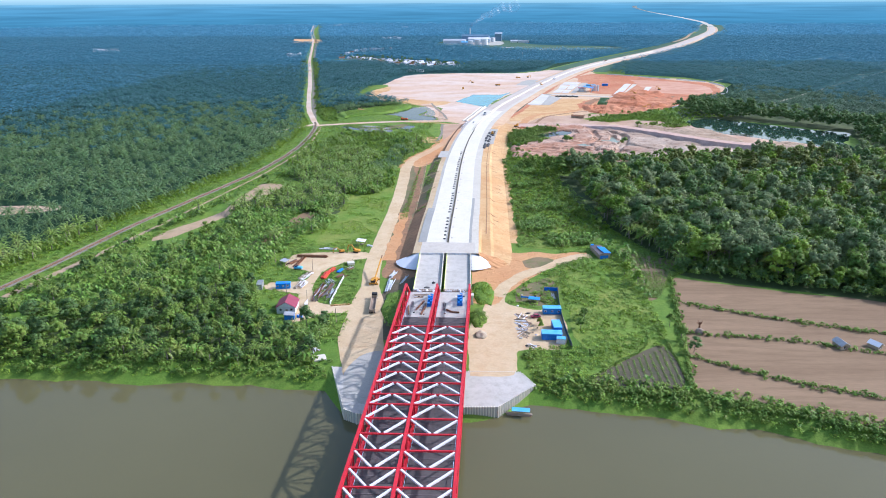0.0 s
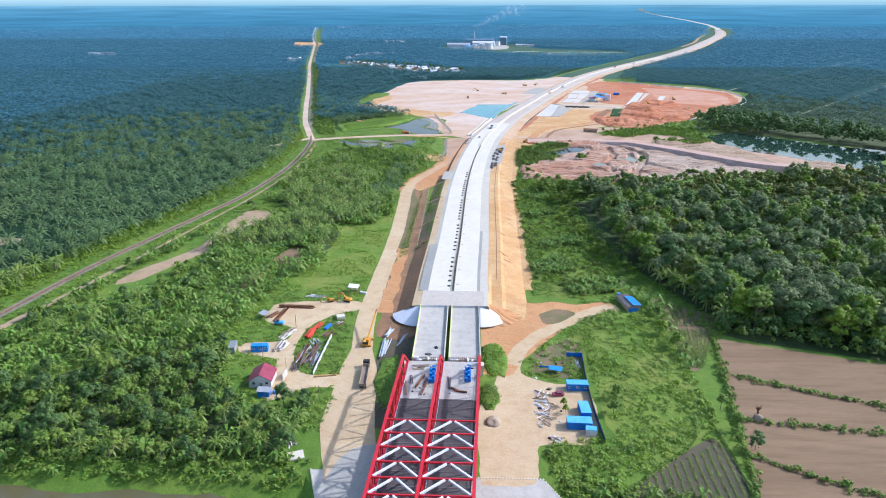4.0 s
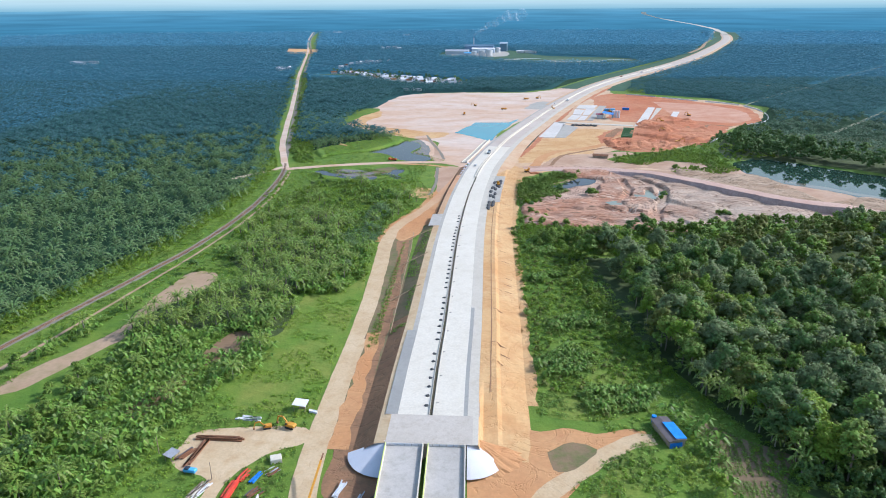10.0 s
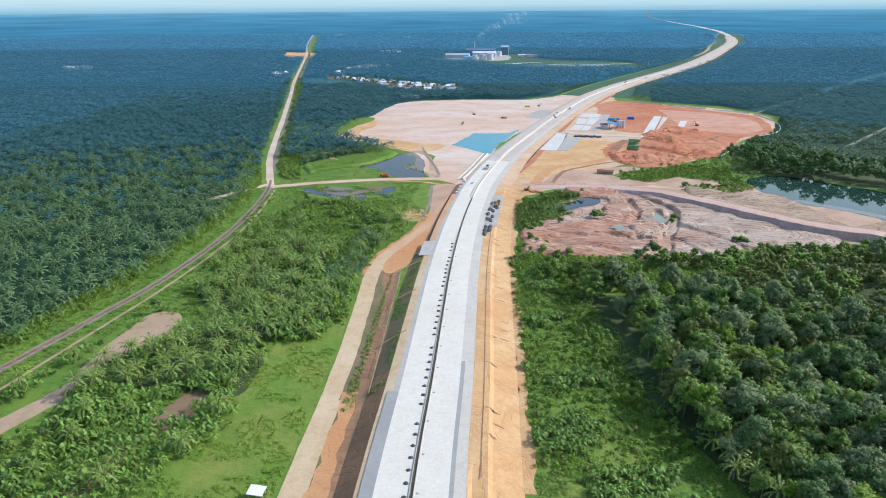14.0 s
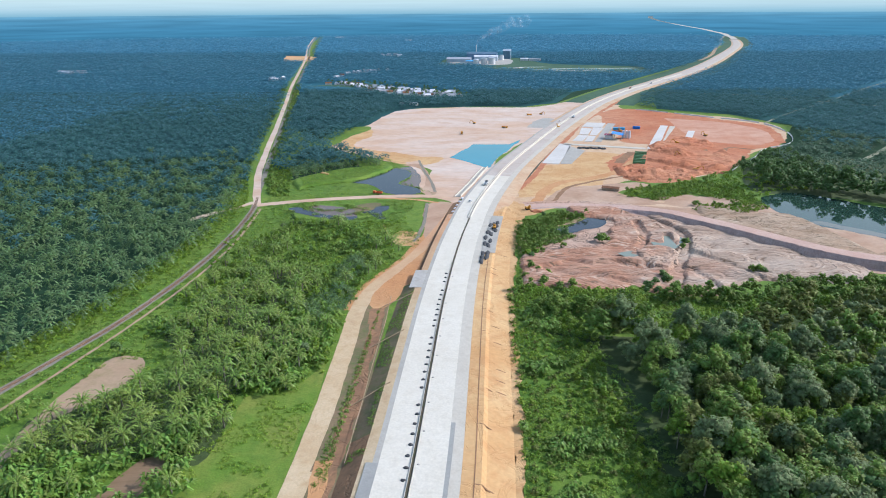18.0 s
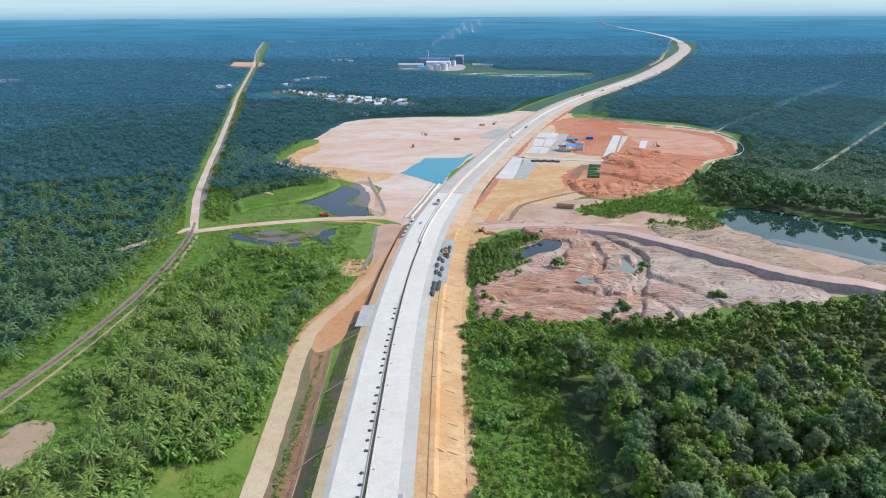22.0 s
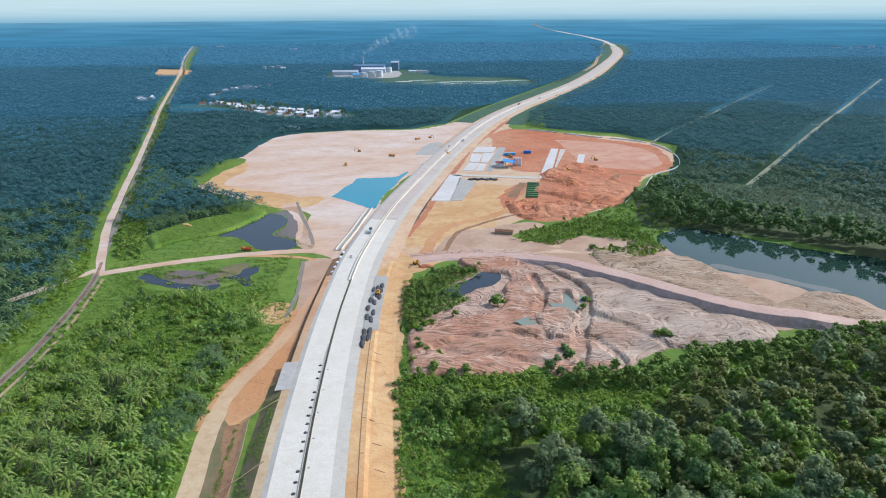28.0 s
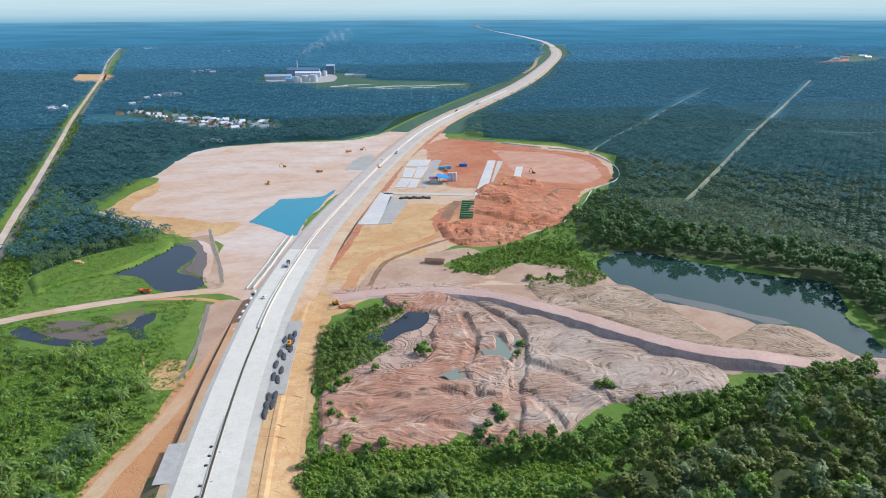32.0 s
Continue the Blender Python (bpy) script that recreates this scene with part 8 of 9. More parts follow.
# ---- camp, east ----
container(47, 273.5, 90, "bluepaint", "blue site office container with white windows", 3.2, 7.6, 2.7, "skyroof")
container(47.2, 258, 2, "bluepaint", "blue container with a light blue roof", 3.4, 7.0, 2.6, "skyroof", False)
container(44.3, 250.5, 88, "bluepaint", "blue container with a faded light blue roof", 3.8, 8.0, 2.6, "skyroof", False)
container(47.5, 246.5, 80, "wallpaint", "small white cabin beside the blue containers", 2.4, 3.4, 2.2, "skyroof", False)
ob = thing("tarpaulin_shelter", "blue tarpaulin stretched over a timber frame", "shelter", 39, 284.8, 0, -8)
for sx in (-4, 4):
    for sy in (-1.2, 1.2):
        bp(ob, "post", "wood", sx, sy, 0.9, 0.12, 0.12, 1.8)
bp(ob, "tarpaulin", "tarp", 1.6, 0, 1.95, 5.0, 3.2, 0.06, ry=3)
bp(ob, "side_sheet", "tarp", -2.6, 0.9, 1.7, 3.6, 0.06, 0.7)
ob = thing("blue_screen", "blue sheet screen around a store", "fence", 49.4, 297, 0, -4)
bp(ob, "panel", "bluepaint", 0, 0, 0.9, 6.0, 0.1, 1.8)
bp(ob, "side_panel", "bluepaint", 2.95, -2.0, 0.9, 0.1, 4.0, 1.8)
for i, (a, b) in enumerate((((52.4, 297), (51.4, 284)), ((51.4, 284), (50.8, 270)), ((50.8, 270), (50.6, 257)), ((50.6, 257), (51.2, 242)))):
    ob = thing("camp_fence", "dark corrugated fence along the camp", "fence", 0, 0, 0, 0, "camp fences")
    part("sheet", beam(bmesh.new(), (*a, 1.0), (*b, 1.0), 0.12, 2.0), M["wall_dark"], ob)
    for j in range(5):
        t = j / 5
        bp(ob, "post", "wood", a[0] + (b[0] - a[0]) * t + 0.12, a[1] + (b[1] - a[1]) * t, 1.1, 0.14, 0.14, 2.2)
car(39.7, 268.8, 96, "pinkroof", "dark maroon car parked at the camp")
for i in range(9):
    pile_of("timber_frames", 33.2 + (i % 2) * 2.2, 252.5 + i * 2.2, i * 47 % 180, 5, 4.5, 0.13, ("wood", "whitepaint", "wood"), "jumbled pale timber formwork pieces", 1.2, 2, 50 + i, tubes=False, jit=60)
pile_of("timber_frames", 36, 243.5, 70, 6, 4, 0.13, ("wood", "whitepaint"), "timber offcuts beside the track", 1.2, 2, 61, tubes=False, jit=60)
pile_of("pipe_stack", 49.5, 291, 5, 7, 5, 0.14, "steel", "bundle of scaffolding tubes inside the screen", 0.9, 2, 62, jit=12)
rl = np.random.RandomState(71)
for i in range(26):
    x, y = rl.uniform(31, 50), rl.uniform(243, 294)
    if not 41 < x < 50.5 or 263 < y < 270 or y > 278:
        heap("camp_litter", x, y, 0.05, rl.uniform(0.3, 0.9), rl.uniform(0.3, 0.8), 0.4, ("wood", "whitepaint", "grey", "black", "rust")[rl.randint(5)], "loose building litter on the trodden ground", "litter", "camp litter", 350 + i)
copies(TREES_NEAR[5:], [(40.6, 262), (40.8, 258)], 0.32, "young bushes at the camp", 300)
ob = thing("farm_hut", "timber hut with a grey roof patched by a blue tarpaulin", "hut", 81, 345.5, 0, 12)
bp(ob, "wall_shell", "wood", 0, 0, 1.3, 5.6, 13.0, 2.6)
gable(ob, "roof", "deckbeam", 5.6, 13.0, 2.6, 0.45)
bp(ob, "tarpaulin", "tarp", 1.35, -1.6, 3.12, 4.2, 9.6, 0.06, ry=7)
bp(ob, "porch", "bluepaint", -0.6, -6.9, 1.0, 4.4, 0.1, 2.0)
tp(ob, "water_tank", "tarp", (-1.5, 7.4, 0), (-1.5, 7.4, 3.2), 0.8, None, 12)
heap("rock", 16.5, 252, 0, 2.6, 3.2, 1.4, "wood", "grey brown rubble beside the track", "rubble", seed=320)
heap("grass_mound", 18, 293, 0, 5, 13, 1.6, "grass", "grassy mound beside the bridge head", "mound", seed=321)
heap("grass_mound", 15.5, 267, 0, 3.5, 8, 1.2, "grass", "dry grassy mound beside the bridge", "mound", seed=322)
heap("grassy_bank", -20.5, 276, 0, 5.5, 20, 1.2, "grass", "grassy bank in the bridge's shade", "mound", seed=323)
rg = np.random.RandomState(333)
for i, (x, y, rx, ry, h) in enumerate(((18, 293, 5, 13, 1.6), (15.5, 267, 3.5, 8, 1.2), (-20.5, 276, 5.5, 20, 1.2))):
    a, q = rg.rand(160) * 6.283, np.sqrt(rg.rand(160)) * 0.95
    tiled("mound_weeds" if not i else "mound_weeds.%03d" % i, TUFTS, np.column_stack([x + rx * q * np.cos(a), y + ry * q * np.sin(a), h * np.sqrt(1 - q * q) * 0.9]), 0.8, M["lime" if i == 0 else "leaf"], "weeds covering the mound", "grass", 334 + i)


# ---- concrete works and plant on the eastern clearing ----
M["slab"] = mat("cast_slab", (0.60, 0.57, 0.51), (0.68, 0.65, 0.59), (0.54, 0.50, 0.43), 0.03, 0.25, rough=0.85)


def slab(pts, z, label, m="slab"):
    bm = bmesh.new()
    top = [bm.verts.new((x, y, z)) for x, y in pts]
    bot = [bm.verts.new((x, y, 0)) for x, y in pts]
    f = bm.faces.new(top)
    for i in range(len(pts)):
        bm.faces.new((top[i], bot[i], bot[(i + 1) % len(pts)], top[(i + 1) % len(pts)]))
    bmesh.ops.recalc_face_normals(bm, faces=bm.faces[:])
    me = bpy.data.meshes.new("casting_slab")
    bm.to_mesh(me)
    bm.free()
    me.materials.append(M[m])
    return tagged(new("casting_slab", me), label, "slab", "casting slabs", "structure")


for pts, m in (([(89, 894), (106, 891), (132, 993), (119, 998)], "slab"), ([(107, 891), (118, 891), (142, 958), (128, 982)], "grey"),
               ([(136, 1016), (147, 1014), (160, 1050), (149, 1056)], "slab"), ([(149, 1012), (158, 1011), (168, 1046), (160, 1049)], "slab"),
               ([(150, 1060), (160, 1056), (172, 1100), (160, 1108)], "slab"), ([(162, 1055), (170, 1052), (188, 1106), (176, 1112)], "slab"),
               ([(162, 1116), (186, 1110), (198, 1146), (173, 1150)], "slab"), ([(161, 1010), (168, 1009), (210, 1140), (200, 1144)], "grey"),
               ([(211, 969), (222, 967), (275, 1124), (266, 1127)], "slab"), ([(224, 967), (236, 1000), (283, 1118), (277, 1122)], "beige"), ([(267, 1023), (275, 1022), (298, 1084), (290, 1086)], "slab"),
               ([(122, 992), (209, 966), (211, 975), (124, 1001)], "beige"), ([(126, 1125), (140, 1122), (150, 1160), (138, 1166)], "grey")):
    slab(pts, 0.35, "pale cast concrete slab on the graded earth" if m == "slab" else "grey gravel apron of the casting yard", m)
plantb = thing("batching_plant", "batching plant hall with a bright blue roof", "plant", 187, 1030, 0, -15)
for sx in (-9, 0, 9):
    for sy in (-6, 6):
        bp(plantb, "column", "steel", sx, sy, 3, 0.6, 0.6, 6)
bp(plantb, "roof", "tarp", 3.5, 0, 6.8, 14, 16, 0.3, ry=8)
bp(plantb, "wall", "wallpaint", -6, 0, 2.5, 8, 10, 5)
bp(plantb, "annex_roof", "pinkroof", -7, -2, 5.3, 9, 7, 0.3, rx=6)
for i in range(3):
    tp(plantb, "silo", "wallpaint", (10 + i * 3.4, 8, 0), (10 + i * 3.4, 8, 9), 1.5, None, 12)
for i, (x, y) in enumerate(((202, 1092), (208, 1094), (229, 1102))):
    container(x, y, 75, "skyroof" if i < 2 else "bluepaint", "light blue roofed cabin on the casting yard", 4, 9, 3, doors=False)
for i in range(8):
    g = thing("girder_form", "green girder formwork standing on the red earth", "formwork", 184 + i * 1.9 + 1.2, 893 + i * 7.2, 0, 76, "girder forms")
    bp(g, "web", "greenpaint", 0, 0, 1.2, 0.5, 12, 2.4)
    for s in (-1, 1):
        bp(g, "flange", "greenpaint", 0, 0, 1.2 + s * 1.15, 1.4, 12, 0.25)
    bp(g, "support", "rust", 0, 0, 0.3, 2.4, 1.0, 0.6)
for i in range(7):
    heap("aggregate_mound", 138 + i * 4.2, 971 + (i % 2) * 2 - i * 0.6, 0.1, 3.2, 2.4, 1.8, "mortar", "dark aggregate mound in the casting yard", "heap", "aggregate mounds", 500 + i)
for x, y, r, lab in ((63, 728, 200, "yellow excavator digging beside the highway"), (300, 1050, 30, "excavator on the red earth terrace"), (237, 934, 120, "excavator in the red cutting"), (233, 865, 250, "excavator below the red bank"), (252, 1000, 80, "excavator loading red earth"), (204, 1081, 10, "excavator beside the casting yard")):
    excavator(x, y, r, lab, 0.1, 1.0)
heap("spoil_heap", 70, 723, 0, 5, 3, 1.6, "red", "red spoil heap beside the excavator", "heap", seed=520)
ob = thing("site_hut", "long low dark hut on the ochre ground", "hut", 138, 789, 0, 70)
bp(ob, "wall_shell", "wood", 0, 0, 1.3, 5, 14, 2.6)
gable(ob, "roof", "rust", 5, 14, 2.6, 1.0)
for i in range(4):
    bp(ob, "post", "wood", 3.2, -6 + i * 4, 1.1, 0.2, 0.2, 2.2)
loader = thing("wheel_loader", "yellow wheel loader on the gravel pad", "loader", *road_at(676, 20.5), -5)
bp(loader, "body", "yellow", 0, -0.8, 1.6, 2.2, 3.4, 1.1, bevel=0.15)
bp(loader, "cab", "yellow", 0, -0.2, 2.7, 1.5, 1.5, 1.4, bevel=0.1)
bp(loader, "arm", "yellow", 0, 2.2, 1.3, 1.6, 2.2, 0.35)
bp(loader, "bucket", "rust", 0, 3.7, 0.7, 2.6, 1.1, 1.0, bevel=0.25)
wheels(loader, (-1.05, 1.05), (-1.7, 1.5), 0.75, 0.6)
# silt fence round the works: short white panels
FENCE = [(266, 1272), (282, 1264), (349, 1200), (398, 1158), (410, 1104), (400, 1044), (376, 998), (338, 968), (309, 922), (288, 896), (266, 863)]
fc = spline(FENCE, 9)
for i in range(len(fc) - 1):
    if i % 7 == 6:
        continue
    f = thing("silt_fence", "white silt fence panel at the edge of the works", "fence", 0, 0, 0, 0, "silt fences")
    part("sheet", beam(bmesh.new(), (*fc[i], 0.7), (*fc[i + 1], 0.7), 0.3, 1.4), M["whitepaint"], f)
    bp(f, "post", "wood", fc[i][0], fc[i][1], 0.8, 0.2, 0.2, 1.6)
# drain beside the highway and low retaining walls
ribbon("road_drain", [(46, 735), (50, 752), (56, 785), (75, 851), (98, 937), (133, 1051), (161, 1151), (200, 1250)], 3.2, 0.16, M["dark"], "dark open drain beside the highway", "drain", rough=0.5)
ribbon("red_verge", [(60, 790), (80, 852), (103, 937), (138, 1051), (167, 1151), (215, 1265), (262, 1380)], 6.0, 0.14, M["red"], "red earth verge between drain and works", "verge", rough=1.5)
for i, (a, b) in enumerate((((10, 764), (20, 806)), ((20, 806), (26, 836)), ((26, 836), (34, 872)))):
    f = thing("box_culvert", "pale concrete channel beside the highway", "channel", 0, 0, 0, 0, "channels")
    part("wall", beam(bmesh.new(), (*a, 0.9), (*b, 0.9), 0.5, 1.8), M["concrete"], f)
    part("floor", beam(bmesh.new(), (a[0] - 2.2, a[1], 0.25), (b[0] - 2.2, b[1], 0.25), 4.0, 0.4), M["grey"], f)
    part("far_wall", beam(bmesh.new(), (a[0] - 4.4, a[1], 0.7), (b[0] - 4.4, b[1], 0.7), 0.5, 1.3), M["concrete"], f)
for i in range(16):
    x, y, z = road_at(690 + i * 4.0, -14.5)
    heap("sack_mound", x, y, 1.2, 1.3, 2.2, 0.9, "whitepaint", "white sandbag mound along the embankment", "sandbag", "sandbags", 540 + i)
# concrete side drain with its cross channels on the western slope
ribbon("side_drain", [(-21.5, 415), (-21.5, 455), (-21.8, 500), (-21.5, 525), (-22.5, 556)], 0.3, 1.75, M["strip"], "thin concrete side drain on the slope", "drain", rough=0.15)
for i, y in enumerate((455, 503, 548)):
    f = thing("cross_channel", "thin concrete channel down the embankment slope", "channel", 0, 0, 0, 0, "cross channels")
    part("channel", beam(bmesh.new(), (-26, y - 3, 0.15), (-11.5 + (y - 455) * 0.012, y + 8, np.interp(y, *LEVEL) + 0.1), 0.3, 0.25), M["strip"], f)
# vehicles
lorry(-60, 772, 80, "truckred", "truckred", "orange-red tipper lorry on the dirt crossing", 8.0)
for y, u, rz, cab, bed, lab in ((803, -4, -10, "black", "steel", "dark lorry on the new pavement"), (1190, 4, -20, "wallpaint", "steel", "lorry on the far pavement"), (1546, -3, -26, "black", "rust", "lorry on the far highway"), (1642, 4, -28, "black", "steel", "dark lorry on the far highway")):
    x, yy, z = road_at(y, u)
    lorry(x, yy, rz, cab, bed, lab, 9.0, z)
for y, u, p, lab in ((740, -6, "wallpaint", "white pick-up on the pavement"), (1150, -6, "wallpaint", "white car on the new highway")):
    x, yy, z = road_at(y, u)
    car(x, yy, -15, p, lab, z)
for i, (x, y) in enumerate(((5, 1060), (20, 1140), (100, 1215), (118, 1225), (60, 1105), (130, 1110))):
    excavator(x, y, i * 77, "yellow machine on the pale sand ground", 0.1, 0.9) if i in (1, 3, 5) else lorry(x, y, i * 60, "yellow", "yellow", "yellow tipper lorry on the pale sand ground", 8.0)
patch("gravel_spread", [(88, 1110), (104, 1160), (122, 1190), (136, 1165), (118, 1110)], 0.1, M["grey"], "grey gravel spread on the sand", "ground", 5, 4)
heap("spoil_heap", -120.5, 837, 2.2, 3.0, 2.0, 1.2, "orange", "bare ochre scar on the green mound", "scar", seed=561)
heap("spoil_heap", -116, 833, 2.3, 2.0, 1.6, 1.0, "orange", "bare ochre scar on the green mound", "scar", seed=562)

# ---- village ----
patch("village_ground", [(-330, 1610), (-270, 1640), (-200, 1660), (-130, 1580), (-20, 1500), (10, 1440), (-60, 1425), (-120, 1450), (-180, 1530), (-240, 1590)], 0.07, M["lawn"], "grassy ground of the village", "ground", 8, 8)
rv = np.random.RandomState(77)
STREETS = ([(-280, 1640), (-234, 1617), (-185, 1562), (-125, 1530), (-84, 1490), (-21, 1486)], [(-262, 1660), (-200, 1600), (-160, 1580), (-110, 1535), (-60, 1500)], [(-190, 1530), (-150, 1492), (-105, 1465), (-52, 1432), (-10, 1440)], [(-165, 1552), (-120, 1505), (-80, 1470), (-40, 1455)], [(-297, 1780), (-276, 1906), (-248, 1942), (-206, 1992)])
for line, gap in zip(STREETS, (12, 15, 14, 15, 34)):
    for x, y in spline(line, gap):
        roof, lab = (("whitepaint", "small village house with a bright white roof"), ("whitepaint", "village house with a clean white sheet roof"), ("greyroof", "village house with a weathered zinc roof"), ("rust", "village house with a rusty roof"))[rv.randint(4)]
        house(x + rv.uniform(-4, 4), y + rv.uniform(-6, 6), rv.choice([20, 110]) + rv.uniform(-12, 12), rv.uniform(7, 9), rv.uniform(9, 14), 3.2, roof, lab, group="village houses", windows=2)
vt = spread([(-300, 1660), (-235, 1690), (-110, 1580), (0, 1510), (10, 1450), (-60, 1425), (-150, 1480), (-200, 1520), (-250, 1590)], 17, 600, 0.5)
tiled("village_trees", TREES_MID, vt, 0.7, M["leaf_dark"], "dark trees among the village houses", "tree", 600)
for i, (x, y) in enumerate(((-92, 1337), (-84, 1330), (-100, 1330), (-76, 1324))):
    house(x, y, 20 * i, 6, 8, 3, ("greyroof", "whitepaint")[i % 2], "shed at the edge of the cleared ground", group="edge sheds")
for i, (x, y) in enumerate(((-267, 1895), (-245, 1905), (-232, 1920), (-250, 1930), (-420, 1720), (-430, 1735), (-410, 1748), (-290, 2535), (-270, 2540), (-250, 2560), (-230, 2500), (-726, 4025), (-322, 3654), (-310, 3660), (-1000, 1900), (-985, 1915))):
    house(x, y, 30 * i, 10, 16 if i < 11 else 60, 4, ("whitepaint", "greyroof")[i % 2], "far farm building with a pale roof", group="far farm buildings")
patch("far_clearing", [(-620, 2550), (-510, 2495), (-475, 2315), (-525, 2290), (-570, 2340)], 0.1, M["orange"], "orange clearing beside the plantation road", "ground", 8, 5)

patch("far_clearing.001", FARCLEAR2, 0.1, M["lawn"], "light green clearing among far palms", "ground", 12, 5)
patch("far_clearing.002", [(1780, 2470), (1900, 2540), (2010, 2630), (2030, 2590), (1930, 2490)], 0.14, M["red"], "bare red cutting among far palms", "ground", 10, 4)
for i, (x, y) in enumerate(((1960, 2560), (2060, 2640), (2120, 2700), (2180, 2690), (2140, 2620), (2300, 3300), (2250, 3280), (2330, 3340), (2210, 3330), (2380, 3320))):
    house(x, y, 25 * i, 12, 30, 5, ("whitepaint", "greyroof", "rust")[i % 3], "far estate building among the palms", group="far estate buildings")

# ---- palm oil mill ----
# mill sheet colours: blue and white paint, with distance haze mixed in
M["millroof"] = mat("hazed_blue_roof_sheet", (0.13, 0.23, 0.33), (0.19, 0.30, 0.41), None, 0.05, 0.4, rough=0.6, vary=0.2)
M["millwall"] = mat("hazed_pale_wall_sheet", (0.46, 0.55, 0.64), (0.58, 0.65, 0.72), None, 0.05, 0.4, rough=0.7, vary=0.15)
patch("mill_ground", MILLSITE, 0.07, M["lawn"], "green mown ground of the mill", "ground", 12, 6)
patch("mill_yard", [(-60, 2210), (20, 2150), (100, 2150), (130, 2250), (110, 2400), (-10, 2410), (-60, 2330)], 0.09, M["grey"], "grey yard of the mill", "ground", 10, 4)


def hall(x, y, rz, sx, sy, h, roof, wall, label):
    ob = thing("mill_hall", label, "factory hall", x, y, 0, rz, "mill halls")
    bp(ob, "wall_shell", wall, 0, 0, h / 2, sx, sy, h)
    gable(ob, "roof", roof, sx, sy, h, sx * 0.16, 1.0, th=0.4)
    for i in range(int(sy / 8)):
        bp(ob, "window", "glass", sx / 2 + 0.05, -sy / 2 + 5 + i * 8, h * 0.6, 0.2, 4, h * 0.25)
    bp(ob, "gate", "deckbeam", 0, -sy / 2 - 0.1, h * 0.3, 6, 0.3, h * 0.6)


hall(40, 2350, 82, 30, 90, 18, "millroof", "millroof", "long mill hall of dark blue-grey sheet")
hall(52, 2310, 82, 22, 70, 12, "whitepaint", "millwall", "lower mill hall with a white roof")
hall(-28, 2260, 84, 26, 70, 9, "steel", "millwall", "long low shed with a pale roof")
hall(118, 2390, 80, 24, 22, 24, "millwall", "millroof", "tall blue-grey boiler house")
hall(8, 2190, 75, 16, 26, 7, "skyroof", "wallpaint", "low office with a bright blue roof")
hall(165, 2300, 80, 10, 22, 6, "whitepaint", "wallpaint", "small store with a white roof")
hall(195, 2290, 70, 10, 34, 6, "greyroof", "wallpaint", "long store with a zinc roof")
for i, (x, y, r, h) in enumerate(((22, 2170, 8, 13), (44, 2172, 9, 16), (66, 2172, 9.5, 17), (98, 2330, 7, 14))):
    ob = thing("storage_tank", "pale cylindrical steel storage tank of the mill", "tank", x, y, 0, 0, "storage tanks")
    tp(ob, "shell", "wallpaint", (0, 0, 0), (0, 0, h), r, None, 28)
    tp(ob, "roof", "steel", (0, 0, h), (0, 0, h + 1.4), r, 0.4, 28)
    tp(ob, "top_ring", "steel", (0, 0, h - 0.6), (0, 0, h - 0.1), r + 0.15, None, 28)
ob = thing("chimney", "slender steel chimney of the mill", "chimney", 22, 2380, 0)
tp(ob, "shaft", "wallpaint", (0, 0, 0), (0, 0, 42), 1.8, 1.3, 14)
tp(ob, "collar", "steel", (0, 0, 40), (0, 0, 41), 1.8, None, 14)
for i, (x, y, a, b) in enumerate(((125, 2040, 40, 14), (170, 2062, 60, 16), (200, 1990, 60, 14), (245, 1960, 60, 14), (250, 2010, 70, 18), (330, 2005, 80, 16), (320, 1965, 60, 14), (410, 2020, 60, 18))):
    patch("effluent_pond" if not i else "effluent_pond.%03d" % i, [(x - a / 2, y - b / 2), (x + a / 2, y - b / 2 + 6), (x + a / 2, y + b / 2 + 6), (x - a / 2, y + b / 2)], 0.12, M["puddle"] if i % 3 else M["slab"], "pale effluent pond of the mill", "pond", 6, 0.5)
for i in range(9):
    pole(-40 + i * 62, 1560 + i * 48, 12, "tall pale power line pole among palms", "concrete")


# plume of smoke from the chimney
def smoke():
    m = bpy.data.materials.new("thin_smoke")
    m.use_nodes = True
    n, l = m.node_tree.nodes, m.node_tree.links
    p = n["Principled BSDF"]
    p.inputs["Base Color"].default_value = (0.62, 0.72, 0.80, 1)
    p.inputs["Roughness"].default_value = 1.0
    p.inputs["Specular IOR Level"].default_value = 0.0
    g = n.new("ShaderNodeNewGeometry")
    q = n.new("ShaderNodeTexNoise")
    q.inputs["Scale"].default_value, q.inputs["Detail"].default_value = 0.05, 5
    l.new(g.outputs["Position"], q.inputs["Vector"])
    r = n.new("ShaderNodeMapRange")
    r.inputs["From Min"].default_value, r.inputs["From Max"].default_value = 0.36, 0.8
    r.inputs["To Max"].default_value = 0.2
    l.new(q.outputs["Fac"], r.inputs["Value"])
    l.new(r.outputs["Result"], p.inputs["Alpha"])
    bm = bmesh.new()
    t = 0.0
    for i in range(15):
        r0 = 2.2 + 26 * t ** 0.85
        c = Vector((22 + 260 * t ** 1.2, 2380 + 14 * t * math.sin(i * 2.4), 43 + 105 * t ** 0.75 + 10 * t * math.sin(i * 1.7)))
        t += r0 / 210 + 0.004
        k = bmesh.ops.create_icosphere(bm, subdivisions=2, radius=r0)
        for v in k["verts"]:
            v.co = v.co * (1 + 0.5 * noise.noise(v.co * 0.08 + c * 0.1)) + c
    me = bpy.data.meshes.new("smoke")
    bm.to_mesh(me)
    bm.free()
    for f in me.polygons:
        f.use_smooth = True
    me.materials.append(m)
    ob = tagged(new("smoke", me), "thin pale smoke drifting from the mill chimney", "smoke", kind="stuff")
    ob.visible_shadow = False


